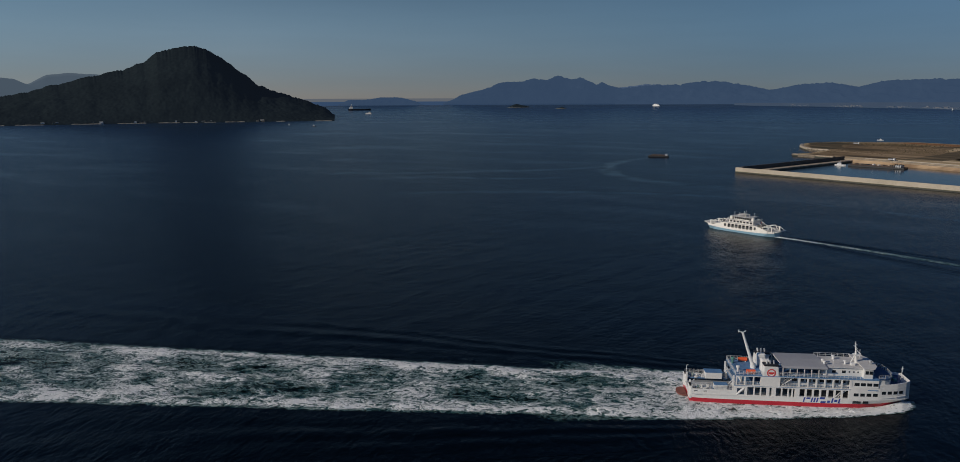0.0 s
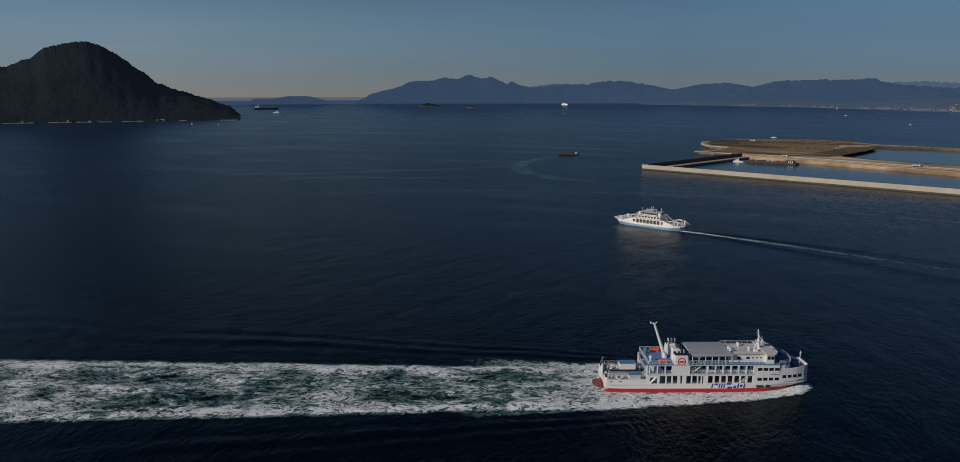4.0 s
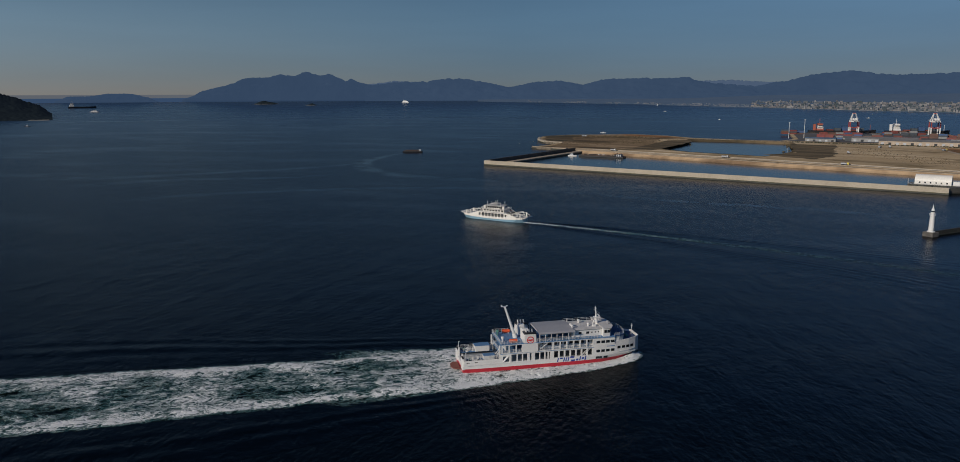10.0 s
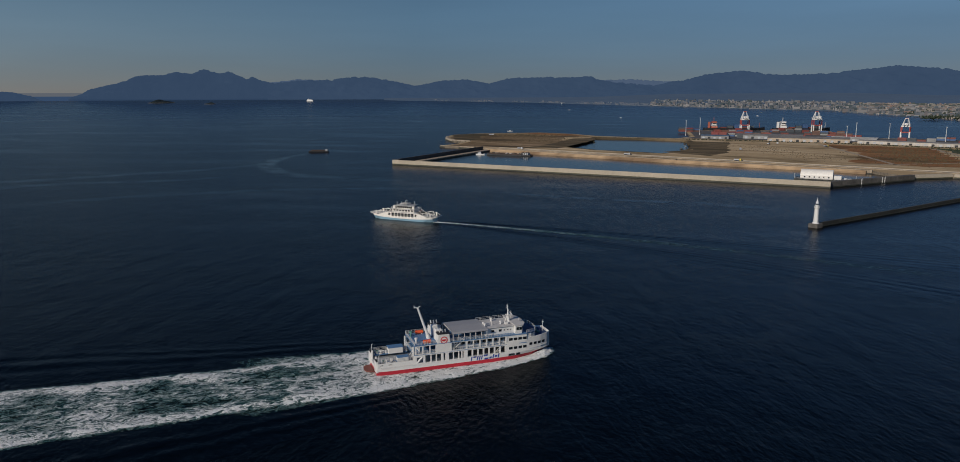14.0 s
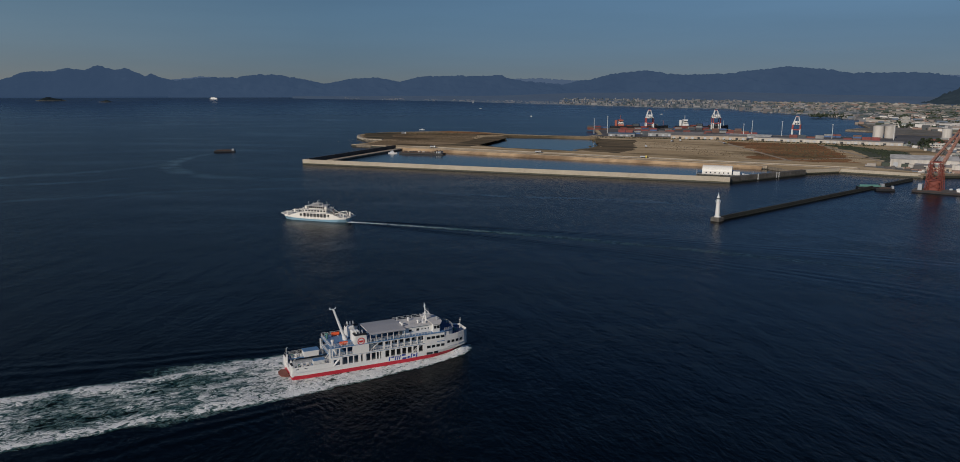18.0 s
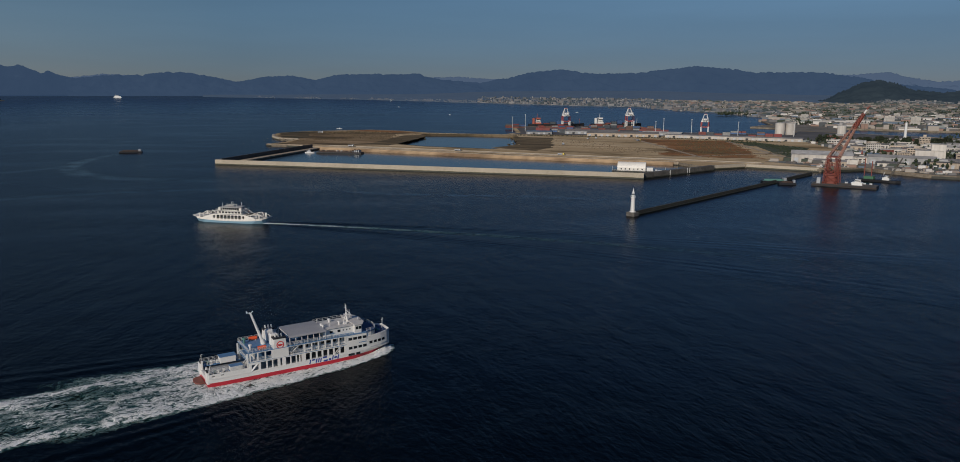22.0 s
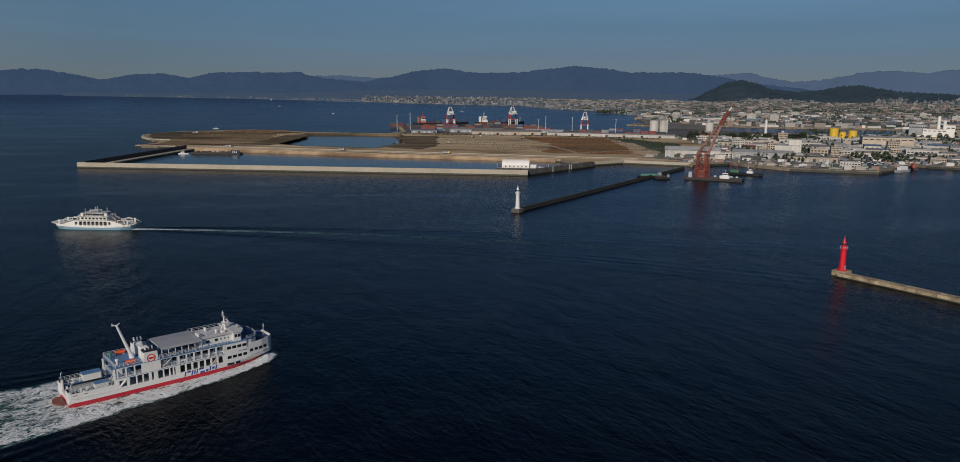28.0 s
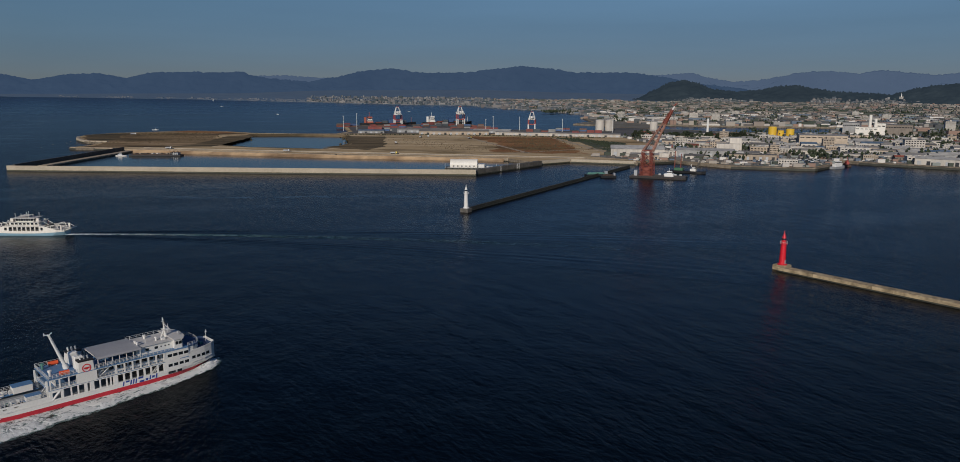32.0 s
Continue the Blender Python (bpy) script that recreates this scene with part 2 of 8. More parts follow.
def sea_material():
    m = bpy.data.materials.new("sea_water")
    m.use_nodes = True
    n, l = m.node_tree.nodes, m.node_tree.links
    p = n["Principled BSDF"]
    p.inputs["IOR"].default_value = 1.333
    p.inputs["Specular IOR Level"].default_value = 0.115
    p.inputs["Specular Tint"].default_value = (0.33, 0.63, 1.0, 1)
    tc = n.new("ShaderNodeTexCoord")

    def noise_at(scale, detail, stretch=(1, 1, 1), turn=0.0, rough=0.55):
        mp = n.new("ShaderNodeMapping")
        mp.inputs["Scale"].default_value = stretch
        mp.inputs["Rotation"].default_value = (0, 0, radians(turn))
        t = n.new("ShaderNodeTexNoise")
        t.inputs["Scale"].default_value, t.inputs["Detail"].default_value, t.inputs["Roughness"].default_value = scale, detail, rough
        l.new(tc.outputs["Object"], mp.inputs["Vector"])
        l.new(mp.outputs[0], t.inputs["Vector"])
        return t.outputs["Fac"]

    ripple = noise_at(0.8, 4, (1.0, 0.45, 1), 35, 0.6)
    wave = noise_at(0.11, 3, (1.0, 0.4, 1), 25)
    slick = noise_at(0.0042, 5, (1.0, 3.2, 1), -28, 0.62)
    gust = noise_at(0.012, 4, (1.0, 2.0, 1), 20)
    add = n.new("ShaderNodeMath")
    add.operation = "MULTIPLY_ADD"
    add.inputs[1].default_value = 2.4
    l.new(wave, add.inputs[0])
    l.new(ripple, add.inputs[2])
    # smooth slicks: calmer water with a sharper mirror of the low sky
    calm = n.new("ShaderNodeMapRange")
    calm.inputs["From Min"].default_value, calm.inputs["From Max"].default_value = 0.50, 0.68
    calm.inputs["To Min"].default_value, calm.inputs["To Max"].default_value = 1.0, 0.78
    l.new(slick, calm.inputs["Value"])
    gm = n.new("ShaderNodeMapRange")
    gm.inputs["From Min"].default_value, gm.inputs["From Max"].default_value = 0.3, 0.7
    gm.inputs["To Min"].default_value, gm.inputs["To Max"].default_value = 0.7, 1.15
    l.new(gust, gm.inputs["Value"])
    st = n.new("ShaderNodeMath")
    st.operation = "MULTIPLY"
    l.new(calm.outputs[0], st.inputs[0])
    l.new(gm.outputs[0], st.inputs[1])
    st2 = n.new("ShaderNodeMath")
    st2.operation = "MULTIPLY"
    st2.inputs[1].default_value = SEA_BUMP
    l.new(st.outputs[0], st2.inputs[0])
    b = n.new("ShaderNodeBump")
    b.inputs["Distance"].default_value = 0.5
    # far out the waves are too fine to tell apart
    vl = n.new("ShaderNodeVectorMath")
    vl.operation = "LENGTH"
    l.new(tc.outputs["Object"], vl.inputs[0])
    fade = n.new("ShaderNodeMapRange")
    fade.inputs["From Min"].default_value, fade.inputs["From Max"].default_value = 550, 2400
    fade.inputs["To Min"].default_value, fade.inputs["To Max"].default_value = 1.0, 0.06
    l.new(vl.outputs["Value"], fade.inputs["Value"])
    st3 = n.new("ShaderNodeMath")
    st3.operation = "MULTIPLY"
    l.new(st2.outputs[0], st3.inputs[0])
    l.new(fade.outputs[0], st3.inputs[1])
    l.new(st3.outputs[0], b.inputs["Strength"])
    l.new(add.outputs[0], b.inputs["Height"])
    l.new(b.outputs[0], p.inputs["Normal"])
    rg = n.new("ShaderNodeMath")
    rg.operation = "MULTIPLY"
    rg.inputs[1].default_value = SEA_ROUGH
    l.new(calm.outputs[0], rg.inputs[0])
    # waves too fine to tell apart spread the mirror image instead
    spread, rs = n.new("ShaderNodeMapRange"), n.new("ShaderNodeMath")
    spread.inputs["From Min"].default_value, spread.inputs["From Max"].default_value = 400, 2600
    spread.inputs["To Min"].default_value, spread.inputs["To Max"].default_value = 1.0, 1.1
    l.new(vl.outputs["Value"], spread.inputs["Value"])
    rs.operation = "MULTIPLY"
    l.new(rg.outputs[0], rs.inputs[0])
    l.new(spread.outputs[0], rs.inputs[1])
    l.new(rs.outputs[0], p.inputs["Roughness"])
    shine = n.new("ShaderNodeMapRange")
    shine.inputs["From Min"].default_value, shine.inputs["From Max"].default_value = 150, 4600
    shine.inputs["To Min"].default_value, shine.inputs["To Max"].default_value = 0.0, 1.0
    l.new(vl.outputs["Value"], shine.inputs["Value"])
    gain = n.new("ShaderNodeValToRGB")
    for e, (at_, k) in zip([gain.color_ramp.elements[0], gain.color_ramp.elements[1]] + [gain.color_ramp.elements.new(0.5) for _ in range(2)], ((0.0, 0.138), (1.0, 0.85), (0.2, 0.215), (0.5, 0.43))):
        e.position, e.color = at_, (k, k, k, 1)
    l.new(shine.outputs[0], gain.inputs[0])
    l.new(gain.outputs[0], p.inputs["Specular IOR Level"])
    mix = n.new("ShaderNodeMix")
    mix.data_type = "RGBA"
    mix.inputs[6].default_value, mix.inputs[7].default_value = (*SEA_DEEP, 1), (*[c * 1.25 for c in SEA_DEEP], 1)
    l.new(gust, mix.inputs[0])
    # far-off haze over the water is painted into the base colour by distance
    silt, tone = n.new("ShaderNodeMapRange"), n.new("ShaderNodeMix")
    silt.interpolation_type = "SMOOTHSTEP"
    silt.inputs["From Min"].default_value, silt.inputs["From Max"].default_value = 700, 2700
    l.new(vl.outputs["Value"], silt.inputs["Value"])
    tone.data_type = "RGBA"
    tone.inputs[7].default_value = (*SEA_FAR_HAZE, 1)
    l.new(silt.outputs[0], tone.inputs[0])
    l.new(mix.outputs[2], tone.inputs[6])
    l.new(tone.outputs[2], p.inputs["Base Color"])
    return m


# ---- building helpers ----
def part(name, bm, mat, parent=None, label="", smooth=False):
    """Links a bmesh as one mesh object, under a thing or a part."""
    me = bpy.data.meshes.new(name)
    bm.to_mesh(me)
    bm.free()
    me.materials.append(mat)
    if smooth:
        for poly in me.polygons:
            poly.use_smooth = True
    ob = new(name, me)
    if parent:
        ob.parent = parent
    if label:
        tagged(ob, label)
    return ob


def piece(name, me, parent, m):
    ob = new(name, me)
    ob.parent = parent
    ob.matrix_basis = m
    return ob


def thing(name, m, label, category, group="", kind=""):
    ob = new(name)
    ob.empty_display_size = 0.5
    ob.matrix_basis = m
    return tagged(ob, label, category, group, kind)


def add_box(bm, x0, x1, y0, y1, z0, z1, bevel=0.0):
    vs = [bm.verts.new(c) for c in ((x0, y0, z0), (x1, y0, z0), (x1, y1, z0), (x0, y1, z0), (x0, y0, z1), (x1, y0, z1), (x1, y1, z1), (x0, y1, z1))]
    fs = [bm.faces.new([vs[i] for i in f]) for f in ((3, 2, 1, 0), (4, 5, 6, 7), (0, 1, 5, 4), (1, 2, 6, 5), (2, 3, 7, 6), (3, 0, 4, 7))]
    if bevel:
        es = list({e for f in fs for e in f.edges})
        bmesh.ops.bevel(bm, geom=es, offset=bevel, segments=1, affect="EDGES")
    return bm


def box(*a, bevel=0.0):
    return add_box(bmesh.new(), *a, bevel=bevel)


def boxes(*rows):
    bm = bmesh.new()
    for r in rows:
        add_box(bm, *r)
    return bm


def add_rod(bm, p, q, r0, r1=None, n=6):
    """A round bar from p to q."""
    p, q = Vector(p), Vector(q)
    r1 = r0 if r1 is None else r1
    d = (q - p).normalized()
    u = d.orthogonal().normalized()
    v = d.cross(u)
    ring = [[bm.verts.new(c + (u * math.cos(t) + v * math.sin(t)) * r) for t in [2 * math.pi * i / n for i in range(n)]] for c, r in ((p, r0), (q, r1))]
    for i in range(n):
        bm.faces.new((ring[0][i], ring[0][(i + 1) % n], ring[1][(i + 1) % n], ring[1][i]))
    bm.faces.new(ring[0][::-1])
    bm.faces.new(ring[1])
    return bm


def rods(pairs, r, n=5):
    bm = bmesh.new()
    for p, q in pairs:
        add_rod(bm, p, q, r, n=n)
    return bm


def lathe(profile, n=24, x=0.0, y=0.0):
    """A turned shape from (radius, height) pairs."""
    bm = bmesh.new()
    rings = [[bm.verts.new((x + r * math.cos(2 * math.pi * i / n), y + r * math.sin(2 * math.pi * i / n), z)) for i in range(n)] for r, z in profile]
    for a, b in zip(rings, rings[1:]):
        for i in range(n):
            bm.faces.new((a[i], a[(i + 1) % n], b[(i + 1) % n], b[i]))
    bm.faces.new(rings[0][::-1])
    bm.faces.new(rings[-1])
    return bm


def ragged(pts, amp, step=14.0):
    """An outline broken up into an uneven natural edge."""
    out = []
    for (x0, y0), (x1, y1) in zip(pts, pts[1:] + pts[:1]):
        n = max(1, round(math.hypot(x1 - x0, y1 - y0) / step))
        for i in range(n):
            x, y = x0 + (x1 - x0) * i / n, y0 + (y1 - y0) * i / n
            d = noise.noise_vector(Vector((x * 0.035, y * 0.035, 2.0))) + 0.6 * noise.noise_vector(Vector((x * 0.1, y * 0.1, 7.0)))
            out.append((x + amp * d.x, y + amp * d.y))
    return out


def prism(outline, z0, z1, holes=()):
    """A slab over an outline in plan, with holes."""
    bm = bmesh.new()
    loops = []
    for pts in (outline, *holes):
        vs = [bm.verts.new((x, y, z1)) for x, y in pts]
        loops.append([bm.edges.new((vs[i], vs[(i + 1) % len(vs)])) for i in range(len(vs))])
    edges = [e for lp in loops for e in lp]
    bmesh.ops.triangle_fill(bm, use_beauty=True, use_dissolve=False, edges=edges)
    for f in bm.faces:
        if f.normal.z < 0:
            f.normal_flip()
    rim = [e for e in bm.edges if len(e.link_faces) == 1]
    low = {}
    for e in rim:
        for v in e.verts:
            if v not in low:
                low[v] = bm.verts.new((v.co.x, v.co.y, z0))
    for e in rim:
        a, b = e.verts
        bm.faces.new((a, b, low[b], low[a]))
    bmesh.ops.recalc_face_normals(bm, faces=bm.faces)
    return bm


def wall_run(x0, x1, z0, z1, y0, y1, holes):
    """A wall along x with rectangular openings (x0, x1, z0, z1) cut through it."""
    xs = sorted({x0, x1, *[h[0] for h in holes], *[h[1] for h in holes]})
    bm = bmesh.new()
    for a, b in zip(xs, xs[1:]):
        mid, z = (a + b) / 2, z0
        for h in sorted((h for h in holes if h[0] < mid < h[1]), key=lambda h: h[2]):
            if h[2] > z:
                add_box(bm, a, b, y0, y1, z, h[2])
            z = h[3]
        if z < z1:
            add_box(bm, a, b, y0, y1, z, z1)
    bmesh.ops.remove_doubles(bm, verts=bm.verts[:], dist=0.0005)
    return bm


PAINT = material("white_ship_paint", (0.70, 0.685, 0.645), 0.38, vary=0.05, grain=3, blot=0.3, bump=0.03, tint=(0.66, 0.65, 0.62))
RED = material("red_boot_paint", (0.46, 0.02, 0.035), 0.5, vary=0.1, grain=2, bump=0.03)
NAVY_DECK = material("navy_deck_paint", (0.035, 0.075, 0.17), 0.6, vary=0.12, grain=2, bump=0.05)
BLUE_DECK = material("blue_deck_paint", (0.10, 0.20, 0.36), 0.6, vary=0.1, grain=2, bump=0.05, tint=(0.14, 0.23, 0.36))
GREY_ROOF = material("grey_roof_sheet", (0.34, 0.34, 0.35), 0.55, vary=0.06, grain=1.5, bump=0.05)
BEIGE_ROOF = material("pale_deck_paint", (0.55, 0.53, 0.50), 0.6, vary=0.08, grain=2, bump=0.05)
# near-black fill for doors and for painted shade inside openings
DARK = material("dark_opening", (0.02, 0.022, 0.025), 0.5, vary=0.1, bump=0)
GLASS = material("dark_glass", (0.015, 0.02, 0.025), 0.08, vary=0.02, bump=0, spec=0.8)
ORANGE = material("orange_life_gear", (0.75, 0.11, 0.03), 0.5, vary=0.08, grain=4)
BLACK = material("black_paint", (0.015, 0.015, 0.017), 0.5, vary=0.1, bump=0.02)
NAVY = material("navy_lettering", (0.02, 0.05, 0.26), 0.45, vary=0.05, bump=0)
CRIMSON = material("red_emblem", (0.55, 0.03, 0.03), 0.45, vary=0.05, bump=0)
STEEL = material("grey_steel", (0.42, 0.43, 0.44), 0.45, 0.3, vary=0.1, grain=4)
CONCRETE = material("pale_concrete", (0.43, 0.37, 0.28), 0.85, vary=0.13, grain=0.9, blot=0.05, bump=0.4, tint=(0.30, 0.26, 0.19), random_vary=0.03, tide=1.35)
WET = material("wet_dark_concrete", (0.045, 0.045, 0.032), 0.55, vary=0.25, grain=1.2, bump=0.4)
QUAY = material("weathered_quay_concrete", (0.20, 0.165, 0.12), 0.9, vary=0.3, grain=0.5, blot=0.1, bump=0.5, random_vary=0.15, tint=(0.09, 0.075, 0.055))
DARK_WALL = material("weathered_shaded_concrete", (0.11, 0.10, 0.085), 0.85, vary=0.22, grain=0.8, bump=0.5, random_vary=0.12)
PIER = material("tan_pier_concrete", (0.36, 0.29, 0.20), 0.85, vary=0.24, grain=0.5, bump=0.4, tint=(0.25, 0.20, 0.145), random_vary=0.04, tide=0.9)
SAND = material("bare_sandy_fill", (0.43, 0.30, 0.17), 0.95, vary=0.3, grain=0.08, blot=0.022, bump=0.5, tint=(0.20, 0.125, 0.065), bump_dist=0.6)
BROWN = material("brown_scrub", (0.21, 0.092, 0.038), 0.95, vary=0.25, grain=0.1, blot=0.02, bump=0.6, tint=(0.09, 0.05, 0.028), bump_dist=0.8)
GRASS = material("dry_green_grass", (0.06, 0.07, 0.03), 0.95, vary=0.25, grain=0.2, bump=0.5, bump_dist=0.4)
ASPHALT = material("yard_asphalt", (0.10, 0.095, 0.09), 0.9, vary=0.2, grain=0.05, blot=0.01, bump=0.2)
TOWN_GROUND = material("town_ground", (0.17, 0.152, 0.125), 0.95, vary=0.3, grain=0.06, blot=0.02, bump=0.2, tint=(0.10, 0.095, 0.065))
# glow on these five slopes: distance haze put in as even emission
FOREST = material("haze_glow_island_forest", (0.014, 0.019, 0.019), 1.0, vary=0.2, grain=0.07, blot=0.006, bump=0.5, spec=0.0, bump_dist=2.0, glow=(0.0060, 0.0078, 0.0105))
HILL_FOREST = material("haze_glow_hill_forest", (0.028, 0.036, 0.036), 1.0, vary=0.2, grain=0.02, blot=0.004, bump=0.6, spec=0.0, bump_dist=5.0, glow=(0.017, 0.025, 0.034))
HAZE_1 = material("blue_haze_glow_mountain", (0.014, 0.019, 0.024), 1.0, vary=0.2, grain=0.02, blot=0.005, bump=0.4, spec=0.0, bump_dist=12.0, glow=(0.044, 0.070, 0.115))
HAZE_3 = material("grey_haze_glow_mountain", (0.030, 0.036, 0.044), 1.0, vary=0.08, grain=0.012, blot=0.003, bump=0.3, spec=0.0, bump_dist=15.0, glow=(0.092, 0.112, 0.125))
HAZE_2 = material("far_haze_glow_mountain", (0.040, 0.050, 0.065), 1.0, vary=0.08, grain=0.012, blot=0.003, bump=0.4, spec=0.0, bump_dist=15.0, glow=(0.058, 0.084, 0.128))
ROCK = material("shore_rock", (0.24, 0.22, 0.18), 0.95, vary=0.25, grain=0.1, bump=0.5)
FOAM_W = material("foam", (0.70, 0.72, 0.72), 0.9, vary=0.15, grain=1.2, bump=0.6)
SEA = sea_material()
DARK_PIER = material("near_black_pier_concrete", (0.032, 0.031, 0.026), 0.85, vary=0.3, grain=0.6, bump=0.5, random_vary=0.15, tint=(0.03, 0.032, 0.022))


def field_material(name, bare, pale, scrub, cut):
    """Graded fill: pale wheel-worn strips and darker growth drawn out along the tracks."""
    m = bpy.data.materials.new(name)
    m.use_nodes = True
    n, l = m.node_tree.nodes, m.node_tree.links
    p = n["Principled BSDF"]
    p.inputs["Roughness"].default_value, p.inputs["Specular IOR Level"].default_value = 0.95, 0.1
    tc = n.new("ShaderNodeTexCoord")

    def tex(scale, stretch, detail=5, rough=0.6, dist=0.0):
        mp, turn, t = n.new("ShaderNodeMapping"), n.new("ShaderNodeMapping"), n.new("ShaderNodeTexNoise")
        turn.inputs["Rotation"].default_value = (0, 0, radians(33.7))
        mp.inputs["Scale"].default_value = stretch
        t.inputs["Scale"].default_value, t.inputs["Detail"].default_value, t.inputs["Roughness"].default_value, t.inputs["Distortion"].default_value = scale, detail, rough, dist
        l.new(tc.outputs["Object"], turn.inputs["Vector"])
        l.new(turn.outputs[0], mp.inputs["Vector"])
        l.new(mp.outputs[0], t.inputs["Vector"])
        return t.outputs["Fac"]

    def blend(a, b, fac, lo, hi):
        k, x = n.new("ShaderNodeMapRange"), n.new("ShaderNodeMix")
        k.inputs["From Min"].default_value, k.inputs["From Max"].default_value = lo, hi
        l.new(fac, k.inputs["Value"])
        x.data_type = "RGBA"
        for i, c in ((6, a), (7, b)):
            if isinstance(c, tuple):
                x.inputs[i].default_value = (*c, 1)
            else:
                l.new(c, x.inputs[i])
        l.new(k.outputs[0], x.inputs[0])
        return x.outputs[2]
    strips = tex(0.045, (0.10, 1.0, 1), 6, 0.65)
    patches = tex(0.014, (0.5, 1.0, 1), 6, 0.62, 0.8)
    tufts = tex(0.22, (0.6, 1.0, 1), 5, 0.7)
    tone = blend(bare, pale, strips, 0.47, 0.62)
    tone = blend(tone, scrub, patches, cut, cut + 0.12)
    tone = blend(tone, tuple(c * 0.45 for c in scrub), tufts, 0.58, 0.72)
    tone = blend(tone, tuple(c * 1.15 for c in pale), tex(0.09, (0.05, 1.0, 1), 3, 0.5), 0.66, 0.72)
    l.new(tone, p.inputs["Base Color"])
    b = n.new("ShaderNodeBump")
    b.inputs["Strength"].default_value, b.inputs["Distance"].default_value = 0.6, 0.7
    l.new(tufts, b.inputs["Height"])
    l.new(b.outputs[0], p.inputs["Normal"])
    return m


MUD = field_material("dark_tidal_mud", (0.10, 0.078, 0.046), (0.22, 0.165, 0.095), (0.055, 0.050, 0.031), 0.52)
ERODED = material("eroded_tan_concrete", (0.42, 0.33, 0.20), 0.95, vary=0.35, grain=0.6, blot=0.16, bump=0.9, tint=(0.20, 0.155, 0.09), random_vary=0.05, bump_dist=0.4)
FIELD = field_material("graded_sandy_fill", (0.43, 0.315, 0.175), (0.58, 0.46, 0.29), (0.21, 0.155, 0.08), 0.53)
SCRUB_MAT = field_material("reddish_scrub", (0.24, 0.11, 0.045), (0.33, 0.19, 0.085), (0.12, 0.078, 0.038), 0.52)
YELLOW = material("yellow_tank_paint", (0.70, 0.45, 0.03), 0.5, vary=0.08, grain=0.3, bump=0.03)
BOOM_TAN = material("weathered_boom_paint", (0.40, 0.21, 0.15), 0.7, vary=0.2, grain=0.8, bump=0.05)
CRANE_RED = material("rust_red_crane_paint", (0.215, 0.052, 0.032), 0.6, vary=0.15, grain=0.8, bump=0.05)
GANTRY_RED = material("red_gantry_paint", (0.30, 0.045, 0.035), 0.55, vary=0.1, grain=0.5, bump=0.03)
LIGHT_RED = material("bright_red_lighthouse_paint", (0.58, 0.012, 0.025), 0.45, vary=0.06, grain=1, bump=0.03)
GREEN = material("sea_green_paint", (0.11, 0.24, 0.20), 0.5, vary=0.1)
PALE_BLUE = material("pale_blue_hull_paint", (0.26, 0.41, 0.51), 0.4, vary=0.06, grain=1, bump=0.03)
CREAM = material("cream_ship_paint", (0.78, 0.74, 0.66), 0.42, vary=0.06, grain=1, bump=0.03)

# ---- sea ----
def build_sea():
    bm = bmesh.new()
    radii = [0, 40, 90, 150, 250, 400, 700, 1100, 1600, 2200, 2500, 2700, 2950, 3250, 3600, 4000, 4500, 5200, 6200, 7600, 8200]
    n = 120
    rings = []
    for r in radii:
        if r == 0:
            rings.append([bm.verts.new((0, 0, 0))])
            continue
        rings.append([bm.verts.new(far(*polar(360 * i / n, r))[0]) for i in range(n)])
    for i in range(n):
        bm.faces.new((rings[0][0], rings[1][(i + 1) % n], rings[1][i]))
    for a, b in zip(rings[1:], rings[2:]):
        for i in range(n):
            bm.faces.new((a[i], a[(i + 1) % n], b[(i + 1) % n], b[i]))
    bmesh.ops.recalc_face_normals(bm, faces=bm.faces)
    if bm.faces[0].normal.z < 0:
        bmesh.ops.reverse_faces(bm, faces=bm.faces)
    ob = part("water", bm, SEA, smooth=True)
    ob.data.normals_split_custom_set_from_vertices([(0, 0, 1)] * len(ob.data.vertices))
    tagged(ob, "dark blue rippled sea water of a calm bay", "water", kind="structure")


build_sea()


